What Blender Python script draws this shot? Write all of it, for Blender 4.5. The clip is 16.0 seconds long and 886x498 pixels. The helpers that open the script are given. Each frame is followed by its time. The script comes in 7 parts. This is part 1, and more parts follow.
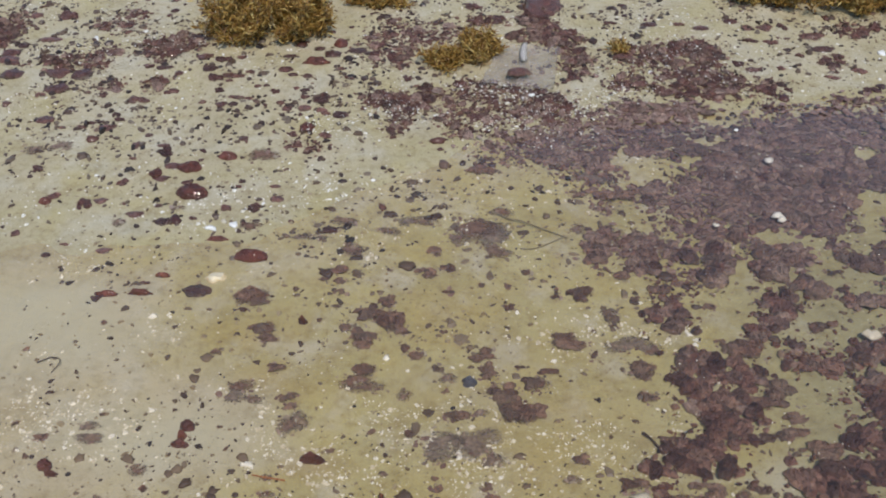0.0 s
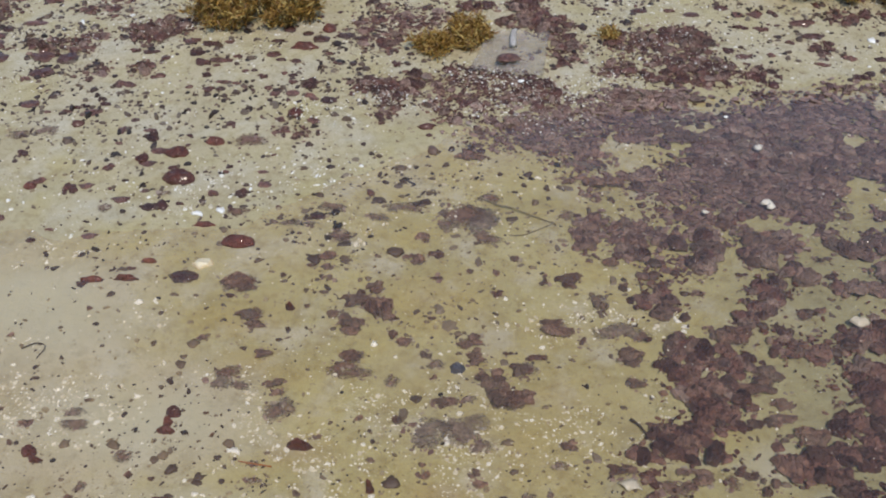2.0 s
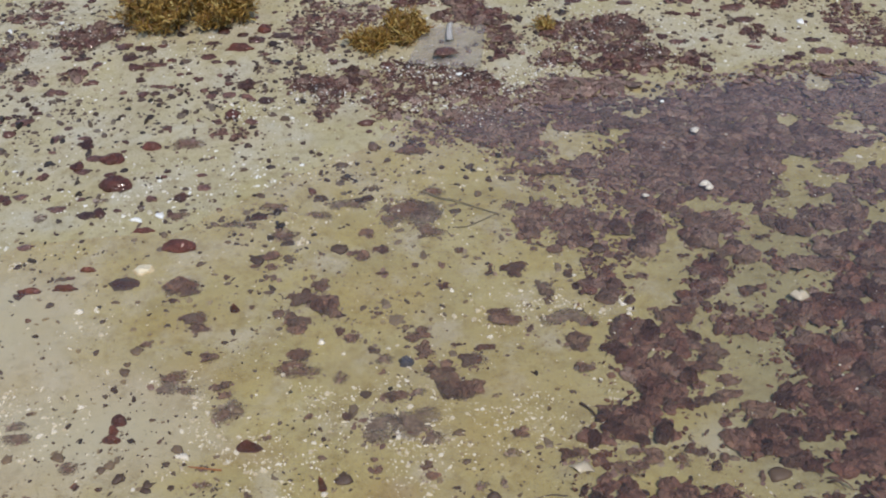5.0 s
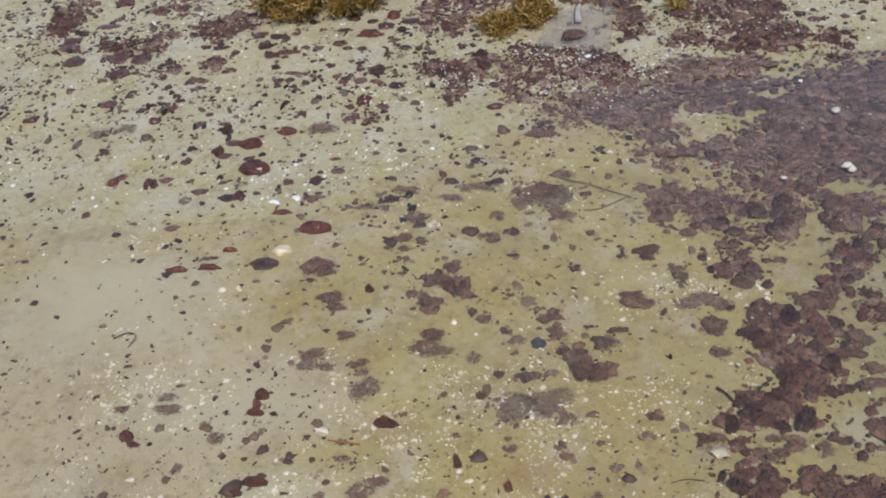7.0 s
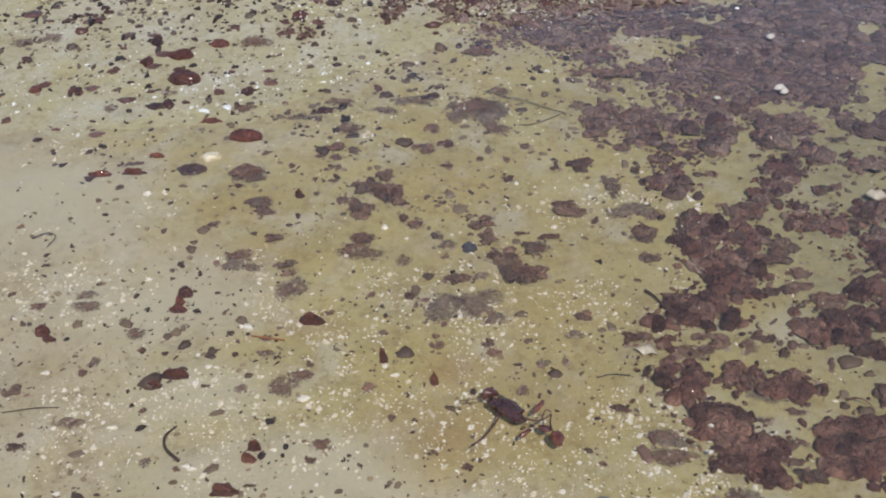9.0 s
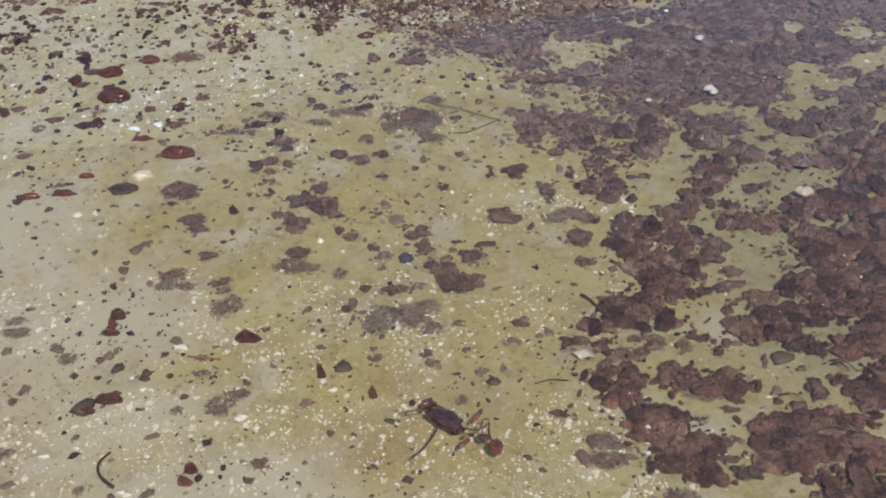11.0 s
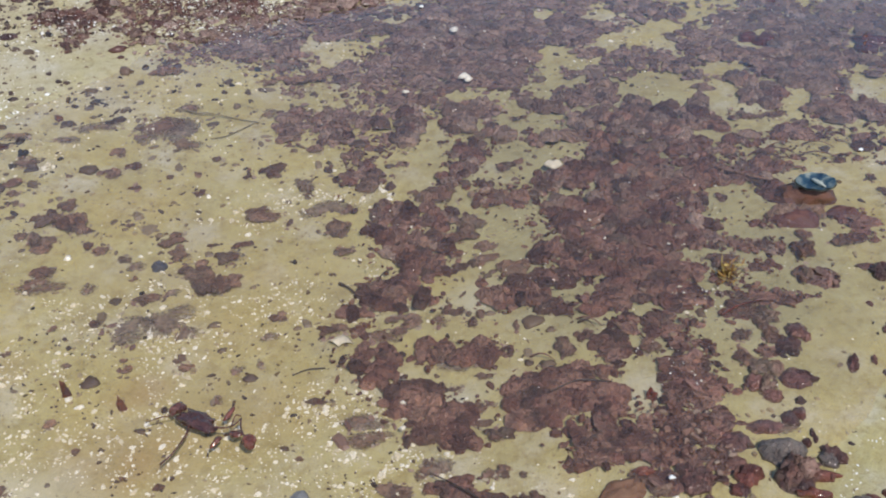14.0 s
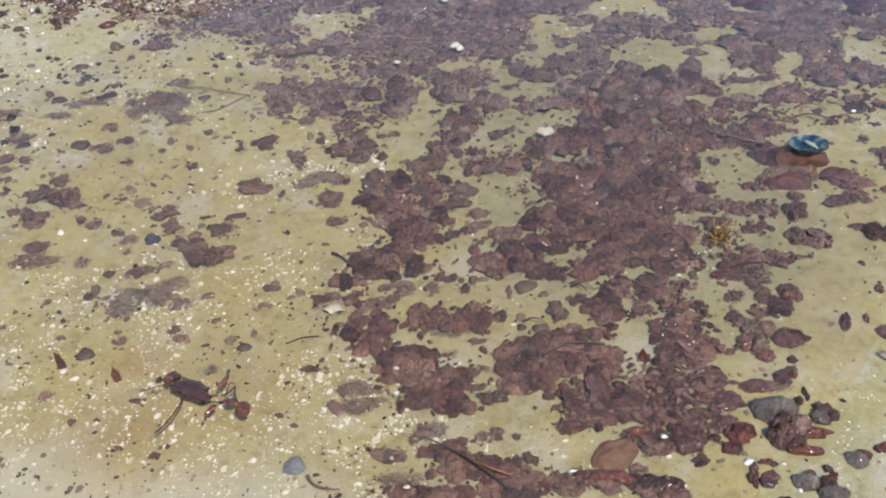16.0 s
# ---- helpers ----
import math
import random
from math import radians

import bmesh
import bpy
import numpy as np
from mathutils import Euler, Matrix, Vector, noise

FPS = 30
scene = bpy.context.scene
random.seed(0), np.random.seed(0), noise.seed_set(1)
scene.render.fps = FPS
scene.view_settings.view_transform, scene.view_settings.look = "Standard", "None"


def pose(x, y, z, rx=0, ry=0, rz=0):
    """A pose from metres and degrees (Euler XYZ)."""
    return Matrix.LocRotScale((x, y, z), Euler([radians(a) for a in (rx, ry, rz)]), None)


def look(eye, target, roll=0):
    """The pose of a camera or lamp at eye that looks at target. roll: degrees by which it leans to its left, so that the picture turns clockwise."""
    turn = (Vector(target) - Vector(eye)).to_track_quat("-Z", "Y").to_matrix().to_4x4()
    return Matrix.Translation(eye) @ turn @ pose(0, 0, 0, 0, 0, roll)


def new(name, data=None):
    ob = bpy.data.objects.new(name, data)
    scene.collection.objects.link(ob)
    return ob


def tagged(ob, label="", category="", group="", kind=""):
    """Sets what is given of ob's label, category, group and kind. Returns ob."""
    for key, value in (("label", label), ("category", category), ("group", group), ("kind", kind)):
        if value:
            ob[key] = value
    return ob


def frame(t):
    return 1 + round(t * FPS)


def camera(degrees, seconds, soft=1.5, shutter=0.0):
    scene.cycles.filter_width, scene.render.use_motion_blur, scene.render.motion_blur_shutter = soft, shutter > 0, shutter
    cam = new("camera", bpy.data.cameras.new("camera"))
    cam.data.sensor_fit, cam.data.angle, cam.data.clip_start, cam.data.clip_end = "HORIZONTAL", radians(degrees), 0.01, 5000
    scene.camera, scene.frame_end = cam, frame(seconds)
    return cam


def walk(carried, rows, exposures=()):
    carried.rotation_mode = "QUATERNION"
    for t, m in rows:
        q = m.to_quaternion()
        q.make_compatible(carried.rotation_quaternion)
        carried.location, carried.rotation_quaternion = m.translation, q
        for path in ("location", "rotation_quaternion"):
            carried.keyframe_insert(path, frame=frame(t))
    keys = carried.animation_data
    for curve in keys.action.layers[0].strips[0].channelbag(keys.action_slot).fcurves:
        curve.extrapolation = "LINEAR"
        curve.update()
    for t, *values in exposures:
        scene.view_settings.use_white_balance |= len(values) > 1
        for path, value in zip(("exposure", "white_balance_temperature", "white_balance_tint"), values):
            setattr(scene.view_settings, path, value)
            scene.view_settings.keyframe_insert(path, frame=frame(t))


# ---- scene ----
cam = camera(49.5, 16.0, soft=1.95)
PATH = [
    (0, (0.144, -0.087, 1.584), (0.021, 1.463, 0.325), -1.7),
    (0.5, (0.128, -0.07, 1.585), (-0.03, 1.473, 0.323), -1.4),
    (1, (0.124, -0.071, 1.578), (-0.029, 1.486, 0.332), -0.8),
    (1.5, (0.14, -0.078, 1.573), (0.018, 1.465, 0.307), -0.9),
    (2, (0.148, -0.082, 1.572), (0.046, 1.453, 0.295), -1.1),
    (2.5, (0.166, -0.083, 1.567), (0.132, 1.444, 0.275), -0.9),
    (3, (0.174, -0.084, 1.575), (0.178, 1.46, 0.304), -0.6),
    (3.5, (0.171, -0.085, 1.571), (0.17, 1.455, 0.295), -1.3),
    (3.7, (0.17, -0.084, 1.568), (0.17, 1.455, 0.291), -1.2),
    (6, (0.168, -0.099, 1.55), (0.14, 1.44, 0.273), -2.5),
    (6.5, (0.135, -0.103, 1.554), (-0.065, 1.405, 0.254), -6.1),
    (7, (0.125, -0.11, 1.555), (-0.114, 1.404, 0.27), -6.8),
    (7.5, (0.122, -0.124, 1.553), (-0.114, 1.385, 0.262), -6.3),
    (8, (0.12, -0.138, 1.537), (-0.115, 1.35, 0.222), -5.8),
    (8.5, (0.113, -0.177, 1.453), (-0.097, 1.309, 0.131), -3.4),
    (9, (0.151, -0.196, 1.41), (0.027, 1.293, 0.08), -3.0),
    (9.2, (0.164, -0.198, 1.41), (0.056, 1.3, 0.09), -3.1),
    (11.3, (0.207, -0.184, 1.414), (0.215, 1.312, 0.087), -2.6),
    (11.5, (0.229, -0.187, 1.403), (0.268, 1.304, 0.071), -2.5),
    (12, (0.269, -0.203, 1.386), (0.352, 1.285, 0.052), -2.2),
    (12.5, (0.31, -0.22, 1.379), (0.438, 1.275, 0.056), -2.8),
    (13, (0.355, -0.229, 1.372), (0.538, 1.27, 0.06), -1.8),
    (13.5, (0.374, -0.229, 1.361), (0.598, 1.262, 0.047), -1.8),
    (14, (0.388, -0.247, 1.345), (0.674, 1.253, 0.054), -0.8),
    (14.5, (0.391, -0.26, 1.339), (0.696, 1.267, 0.083), -0.8),
    (15, (0.417, -0.273, 1.33), (0.781, 1.234, 0.067), -0.5),
    (15.2, (0.4, -0.28, 1.322), (0.767, 1.186, 0.011), 0.1),
    (15.5, (0.421, -0.283, 1.313), (0.764, 1.174, -0.013), -0.0),
    (16, (0.404, -0.269, 1.326), (0.68, 1.205, 0.003), -1.9),
]
walk(cam, [(t, look(eye, target, roll)) for t, eye, target, roll in PATH],
     exposures=((0.0, -0.08), (9.0, -0.08), (10.5, -0.09), (12.0, -0.06), (12.5, 0.01), (13.0, 0.13), (14.0, 0.19), (15.0, 0.20), (15.5, 0.21), (16.0, 0.27)))

# ---- world, sun ----
SUN_ELEV, SUN_AZ = 58.0, 160.0          # degrees; azimuth clockwise from +y
world = bpy.data.worlds.new("sky")
scene.world = world
world.use_nodes = True
wn = world.node_tree
wn.nodes.clear()
sky = wn.nodes.new("ShaderNodeTexSky")
sky.sky_type = "NISHITA"
sky.sun_disc = False
sky.sun_elevation, sky.sun_rotation = radians(SUN_ELEV), radians(SUN_AZ)
sky.air_density, sky.dust_density, sky.ozone_density = 1.2, 0.5, 5.0
back = wn.nodes.new("ShaderNodeBackground")
back.inputs["Strength"].default_value = 0.15
wout = wn.nodes.new("ShaderNodeOutputWorld")
wn.links.new(sky.outputs[0], back.inputs[0])
wn.links.new(back.outputs[0], wout.inputs[0])
sun = new("sun", bpy.data.lights.new("sun", "SUN"))
sun.data.energy, sun.data.angle, sun.data.color = 2.6, radians(0.53), (1.0, 0.905, 0.785)
sx, sy = math.sin(radians(SUN_AZ)), math.cos(radians(SUN_AZ))
sc, ss = math.cos(radians(SUN_ELEV)), math.sin(radians(SUN_ELEV))
sun.matrix_world = look((8 * sx * sc, 8 * sy * sc, 8 * ss), (0, 0, 0))

# ---- materials ----


class Mat:
    """A node material with a Principled shader and a few shorthands."""

    def __init__(self, name, rough=0.6, spec=0.5, coat=0.0):
        self.m = bpy.data.materials.new(name)
        self.m.use_nodes = True
        self.t = self.m.node_tree
        self.p = self.t.nodes["Principled BSDF"]
        self.p.inputs["Roughness"].default_value = rough
        self.p.inputs["Specular IOR Level"].default_value = spec
        self.p.inputs["Coat Weight"].default_value = coat
        self.p.inputs["Coat Roughness"].default_value = 0.10
        self.geo = self.t.nodes.new("ShaderNodeTexCoord")

    def node(self, kind, **values):
        n = self.t.nodes.new(kind)
        for key, value in values.items():
            n.inputs[key.replace("_", " ")].default_value = value
        return n

    def link(self, a, b):
        self.t.links.new(a, b)

    def noise(self, scale, detail=4.0, rough=0.6, where="Object"):
        n = self.node("ShaderNodeTexNoise", Scale=scale, Detail=detail, Roughness=rough)
        if where == "World":
            g = self.t.nodes.new("ShaderNodeNewGeometry")
            self.link(g.outputs["Position"], n.inputs["Vector"])
        else:
            self.link(self.geo.outputs[where], n.inputs["Vector"])
        return n.outputs["Fac"]

    def ramp(self, fac, *stops):
        r = self.t.nodes.new("ShaderNodeValToRGB")
        el = r.color_ramp.elements
        while len(el) < len(stops):
            el.new(0.5)
        for e, (at, col) in zip(el, stops):
            e.position, e.color = at, (*col, 1.0)
        self.link(fac, r.inputs[0])
        return r.outputs[0]

    def mix(self, fac, a, b, kind="MIX"):
        n = self.t.nodes.new("ShaderNodeMix")
        n.data_type, n.blend_type = "RGBA", kind
        for value, k in ((fac, 0), (a, 6), (b, 7)):
            if isinstance(value, bpy.types.NodeSocket):
                self.link(value, n.inputs[k])
            elif k == 0:
                n.inputs[0].default_value = value
            else:
                n.inputs[k].default_value = (*value, 1.0)
        return n.outputs[2]

    def math(self, op, a, b=0.0):
        n = self.t.nodes.new("ShaderNodeMath")
        n.operation = op
        for value, k in ((a, 0), (b, 1)):
            if isinstance(value, bpy.types.NodeSocket):
                self.link(value, n.inputs[k])
            else:
                n.inputs[k].default_value = value
        return n.outputs[0]

    def bump(self, height, distance, strength=1.0):
        b = self.node("ShaderNodeBump", Strength=strength, Distance=distance)
        self.link(height, b.inputs["Height"])
        old = self.p.inputs["Normal"]
        if old.links:
            self.link(old.links[0].from_socket, b.inputs["Normal"])
        self.link(b.outputs[0], old)

    def color(self, socket):
        self.link(socket, self.p.inputs["Base Color"])

    def random(self):
        n = self.t.nodes.new("ShaderNodeObjectInfo")
        return n.outputs["Random"]

    def island(self):
        n = self.t.nodes.new("ShaderNodeNewGeometry")
        return n.outputs["Random Per Island"]

    def attribute(self, name):
        n = self.t.nodes.new("ShaderNodeAttribute")
        n.attribute_name = name
        return n.outputs["Fac"]


def sand_material():
    m = Mat("sand", rough=0.85, spec=0.3)
    base = m.ramp(m.noise(2.2, 5.0, 0.6, "World"), (0.3, (0.484, 0.430, 0.292)), (0.7, (0.588, 0.530, 0.380)))
    ochre = m.ramp(m.noise(3.1, 5.0, 0.6, "World"), (0.28, (0.440, 0.382, 0.190)), (0.5, (0.478, 0.425, 0.215)), (0.72, (0.535, 0.490, 0.280)))
    edge = m.math("ADD", m.attribute("film"), m.math("MULTIPLY", m.math("SUBTRACT", m.noise(4.0, 6.0, 0.7, "World"), 0.5), 1.5))
    film = m.ramp(edge, (0.1, (0, 0, 0)), (0.9, (1, 1, 1)))
    col = m.mix(film, base, ochre)
    # drifts of grey silt and yellow stains a hand wide
    drift = m.ramp(m.noise(7.5, 6.0, 0.62, "World"), (0.50, (0, 0, 0)), (0.66, (1, 1, 1)))
    col = m.mix(m.math("MULTIPLY", drift, 0.8), col, (0.580, 0.548, 0.435))
    stain = m.ramp(m.noise(5.3, 6.0, 0.66, "World"), (0.36, (1, 1, 1)), (0.53, (0, 0, 0)))
    col = m.mix(m.math("MULTIPLY", m.math("MULTIPLY", stain, film), 0.75), col, (0.505, 0.432, 0.185))
    brown = m.ramp(m.attribute("rust"), (0.1, (0, 0, 0)), (1.0, (1, 1, 1)))
    col = m.mix(m.math("MULTIPLY", brown, m.ramp(m.noise(9.0, 5.0, 0.7, "World"), (0.35, (0.35, 0.35, 0.35)), (0.65, (1, 1, 1)))), col, (0.40, 0.29, 0.125))
    col = m.mix(m.math("MULTIPLY", m.math("MULTIPLY", film, 0.25), m.ramp(m.noise(13.0, 4.0, 0.65, "World"), (0.48, (0, 0, 0)), (0.72, (1, 1, 1)))), col, (0.40, 0.305, 0.155))
    col = m.mix(m.math("MULTIPLY", m.attribute("olive"), m.ramp(m.noise(7.0, 5.0, 0.7, "World"), (0.25, (0.45, 0.45, 0.45)), (0.65, (1, 1, 1)))), col, (0.375, 0.345, 0.195))
    for scale, lo, hi, shade, amount in ((420.0, 0.34, 0.48, (0.70, 0.68, 0.64), 1.0), (120.0, 0.28, 0.40, (0.60, 0.54, 0.46), 0.8), (36.0, 0.28, 0.5, (0.74, 0.69, 0.60), 0.7), (9.0, 0.28, 0.55, (0.78, 0.75, 0.69), 0.6)):
        col = m.mix(amount, col, m.ramp(m.noise(scale, 3.0, 0.7, "World"), (lo, shade), (hi, (1, 1, 1))), "MULTIPLY")
    col = m.mix(m.math("MULTIPLY", m.math("MULTIPLY", m.attribute("pale"), 0.9), m.ramp(m.noise(6.0, 5.0, 0.65, "World"), (0.3, (0.5, 0.5, 0.5)), (0.6, (1, 1, 1)))), col, (0.535, 0.505, 0.372))
    pale = m.ramp(m.noise(330.0, 2.0, 0.7, "World"), (0.66, (0, 0, 0)), (0.72, (1, 1, 1)))
    col = m.mix(m.math("MULTIPLY", pale, 0.6), col, (0.72, 0.69, 0.60))
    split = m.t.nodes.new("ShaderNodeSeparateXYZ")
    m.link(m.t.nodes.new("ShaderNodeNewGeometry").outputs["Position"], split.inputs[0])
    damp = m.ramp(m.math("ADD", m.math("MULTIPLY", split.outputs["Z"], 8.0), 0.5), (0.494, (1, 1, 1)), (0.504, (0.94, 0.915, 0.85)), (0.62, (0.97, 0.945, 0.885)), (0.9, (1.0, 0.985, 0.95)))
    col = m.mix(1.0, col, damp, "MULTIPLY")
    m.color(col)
    m.bump(m.noise(9.0, 5.0, 0.6, "World"), 0.012)
    m.bump(m.noise(160.0, 3.0, 0.7, "World"), 0.0022)
    return m.m


def seaweed_material(name, dark, mid, light, rough, coat, silted=0.1, foot=0.0, leaves=70.0, rim=False):
    m = Mat(name, rough=rough, spec=0.5, coat=coat)
    tone = m.ramp(m.random(), (0.0, dark), (0.5, mid), (1.0, light))
    mott = m.ramp(m.noise(38.0, 4.0, 0.65, "World"), (0.3, (0.66, 0.63, 0.64)), (0.55, (1, 1, 1)), (0.8, (1.25, 1.2, 1.15)))
    col = m.mix(1.0, tone, mott, "MULTIPLY")
    col = m.mix(1.0, col, m.ramp(m.island(), (0.0, (0.68, 0.66, 0.66)), (0.6, (1.0, 1.0, 1.0)), (1.0, (1.3, 1.27, 1.25))), "MULTIPLY")
    # small overlapping blades, each with its own tone and level
    geo = m.t.nodes.new("ShaderNodeNewGeometry")
    bend = m.node("ShaderNodeTexNoise", Scale=45.0, Detail=3.0)
    m.link(geo.outputs["Position"], bend.inputs["Vector"])
    warp = m.node("ShaderNodeVectorMath")
    warp.operation = "MULTIPLY_ADD"
    m.link(bend.outputs["Color"], warp.inputs[0])
    warp.inputs[1].default_value = (0.022, 0.022, 0.022)
    m.link(geo.outputs["Position"], warp.inputs[2])
    leaf = m.node("ShaderNodeTexVoronoi", Scale=leaves)
    m.link(warp.outputs[0], leaf.inputs["Vector"])
    cell = m.t.nodes.new("ShaderNodeSeparateColor")
    m.link(leaf.outputs["Color"], cell.inputs[0])
    col = m.mix(1.0, col, m.ramp(cell.outputs[0], (0.0, (0.74, 0.71, 0.71)), (0.5, (1.0, 1.0, 1.0)), (1.0, (1.30, 1.28, 1.26))), "MULTIPLY")
    m.bump(m.math("SUBTRACT", cell.outputs[1], m.math("MULTIPLY", leaf.outputs["Distance"], 1.4)), 0.0055)
    silt = m.ramp(m.noise(17.0, 5.0, 0.7, "World"), (0.44, (0, 0, 0)), (0.70, (1, 1, 1)))
    col = m.mix(m.math("MULTIPLY", silt, silted), col, (0.255, 0.205, 0.150))
    if foot:
        # silt settled round the foot of each lump
        low = m.t.nodes.new("ShaderNodeSeparateXYZ")
        m.link(m.geo.outputs["Object"], low.inputs[0])
        edge = m.math("ADD", low.outputs["Z"], m.math("MULTIPLY", m.math("SUBTRACT", m.noise(60.0, 4.0, 0.7, "World"), 0.5), 0.9))
        col = m.mix(m.math("MULTIPLY", m.ramp(edge, (0.0, (1, 1, 1)), (0.55, (0, 0, 0))), foot), col, (0.36, 0.31, 0.19))
        if rim:
            m.link(m.ramp(edge, (0.03, (0.05, 0.05, 0.05)), (0.48, (1, 1, 1))), m.p.inputs["Alpha"])
    dust = m.ramp(m.noise(210.0, 2.0, 0.7, "World"), (0.66, (0, 0, 0)), (0.74, (1, 1, 1)))
    col = m.mix(m.math("MULTIPLY", dust, 0.35), col, (0.32, 0.28, 0.22))
    m.color(col)
    m.bump(m.noise(55.0, 5.0, 0.72, "World"), 0.014)
    m.bump(m.noise(240.0, 3.0, 0.7, "World"), 0.002)
    return m.m


def silt_film_material():
    """Seaweed threads under silt, thinning out towards the rim."""
    m = Mat("silted_seaweed_film", rough=0.6, spec=0.4)
    tone = m.ramp(m.random(), (0.0, (0.250, 0.140, 0.098)), (0.5, (0.285, 0.190, 0.138)), (1.0, (0.31, 0.245, 0.195)))
    fine = m.ramp(m.noise(95.0, 5.0, 0.7, "World"), (0.34, (0.45, 0.41, 0.40)), (0.52, (1, 1, 1)), (0.7, (1.3, 1.25, 1.2)))
    m.color(m.mix(1.0, tone, fine, "MULTIPLY"))
    flat = m.node("ShaderNodeVectorMath")
    flat.operation = "MULTIPLY"
    m.link(m.geo.outputs["Object"], flat.inputs[0])
    flat.inputs[1].default_value = (1, 1, 0)
    far = m.node("ShaderNodeVectorMath")
    far.operation = "LENGTH"
    m.link(flat.outputs[0], far.inputs[0])
    thick = m.math("SUBTRACT", 1.0, far.outputs["Value"])
    for scale, amount in ((26.0, 1.5), (110.0, 0.9)):
        thick = m.math("ADD", thick, m.math("MULTIPLY", m.math("SUBTRACT", m.noise(scale, 4.0, 0.65, "World"), 0.5), amount))
    m.link(m.ramp(thick, (0.06, (0, 0, 0)), (0.80, (0.90, 0.90, 0.90))), m.p.inputs["Alpha"])
    m.bump(m.noise(70.0, 5.0, 0.7, "World"), 0.01)
    return m.m


def island_material(name, stops, rough, spec=0.5):
    m = Mat(name, rough=rough, spec=spec)
    col = m.ramp(m.island(), *stops)
    m.color(m.mix(0.6, col, m.ramp(m.noise(300.0, 3.0, 0.6, "World"), (0.3, (0.7, 0.68, 0.64)), (0.6, (1, 1, 1))), "MULTIPLY"))
    return m.m


def speckled_material(name, a, b, rough, scale, coat=0.0, bump=0.001):
    m = Mat(name, rough=rough, coat=coat)
    m.color(m.ramp(m.noise(scale, 5.0, 0.65, "World"), (0.3, a), (0.7, b)))
    m.bump(m.noise(scale * 3, 4.0, 0.7, "World"), bump)
    return m.m


def water_material():
    m = bpy.data.materials.new("shallow_water")
    m.use_nodes = True
    t = m.node_tree
    t.nodes.clear()
    out = t.nodes.new("ShaderNodeOutputMaterial")
    clear = t.nodes.new("ShaderNodeBsdfTransparent")
    clear.inputs[0].default_value = (0.99, 0.985, 0.97, 1)
    gloss = t.nodes.new("ShaderNodeBsdfGlossy")
    gloss.inputs["Roughness"].default_value = 0.03
    fres = t.nodes.new("ShaderNodeFresnel")
    fres.inputs["IOR"].default_value = 1.33
    mix = t.nodes.new("ShaderNodeMixShader")
    geo = t.nodes.new("ShaderNodeNewGeometry")
    bump = t.nodes.new("ShaderNodeBump")
    bump.inputs["Distance"].default_value = 0.004
    ripple = t.nodes.new("ShaderNodeTexNoise")
    ripple.inputs["Scale"].default_value = 9.0
    ripple.inputs["Detail"].default_value = 3.0
    t.links.new(geo.outputs["Position"], ripple.inputs["Vector"])
    t.links.new(ripple.outputs["Fac"], bump.inputs["Height"])
    t.links.new(bump.outputs[0], gloss.inputs["Normal"])
    t.links.new(bump.outputs[0], fres.inputs["Normal"])
    sheen = t.nodes.new("ShaderNodeMath")
    sheen.operation = "MULTIPLY"
    sheen.inputs[1].default_value = 2.45
    t.links.new(fres.outputs[0], sheen.inputs[0])
    t.links.new(sheen.outputs[0], mix.inputs[0])
    t.links.new(clear.outputs[0], mix.inputs[1])
    t.links.new(gloss.outputs[0], mix.inputs[2])
    silt = t.nodes.new("ShaderNodeBsdfDiffuse")
    silt.inputs[0].default_value = (0.60, 0.55, 0.44, 1)
    turbid = t.nodes.new("ShaderNodeMixShader")
    turbid.inputs[0].default_value = 0.015
    t.links.new(mix.outputs[0], turbid.inputs[1])
    t.links.new(silt.outputs[0], turbid.inputs[2])
    t.links.new(turbid.outputs[0], out.inputs[0])
    return m


def plastic_material():
    m = Mat("clear_plastic", rough=0.4, spec=0.12)
    m.color(m.ramp(m.noise(18.0, 4.0, 0.6, "World"), (0.3, (0.50, 0.41, 0.36)), (0.7, (0.72, 0.64, 0.58))))
    m.link(m.ramp(m.noise(14.0, 4.0, 0.6, "World"), (0.35, (0.18, 0.18, 0.18)), (0.6, (0.30, 0.30, 0.30)), (0.74, (0.60, 0.60, 0.60))), m.p.inputs["Alpha"])
    m.bump(m.noise(30.0, 3.0, 0.6, "World"), 0.01)
    return m.m


def nacre_material():
    m = Mat("nacre", rough=0.45, spec=0.35, coat=0.05)
    col = m.ramp(m.noise(34.0, 4.0, 0.6, "World"), (0.28, (0.010, 0.028, 0.065)), (0.45, (0.03, 0.075, 0.105)), (0.58, (0.22, 0.25, 0.22)), (0.7, (0.02, 0.04, 0.075)))
    m.color(col)
    m.p.inputs["Metallic"].default_value = 0.2
    m.bump(m.noise(60.0, 3.0, 0.6, "World"), 0.003)
    return m.m


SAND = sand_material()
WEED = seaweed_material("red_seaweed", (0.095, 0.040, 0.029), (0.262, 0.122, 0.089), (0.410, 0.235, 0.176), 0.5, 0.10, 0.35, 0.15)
# paler, greyer copy: silt, plus far water sheen put into the colour
WEED_SILT_SHEEN = seaweed_material("silt_sheen_seaweed", (0.165, 0.092, 0.072), (0.345, 0.213, 0.170), (0.460, 0.325, 0.264), 0.55, 0.08, 0.55, 0.2)
WEED_SUNK = seaweed_material("sunken_seaweed", (0.135, 0.066, 0.046), (0.250, 0.140, 0.096), (0.350, 0.222, 0.160), 0.55, 0.06, 0.7, 0.7, 70.0, True)
WEED_GREY = seaweed_material("grey_seaweed", (0.17, 0.128, 0.105), (0.22, 0.175, 0.145), (0.28, 0.23, 0.19), 0.42, 0.2, 0.4)
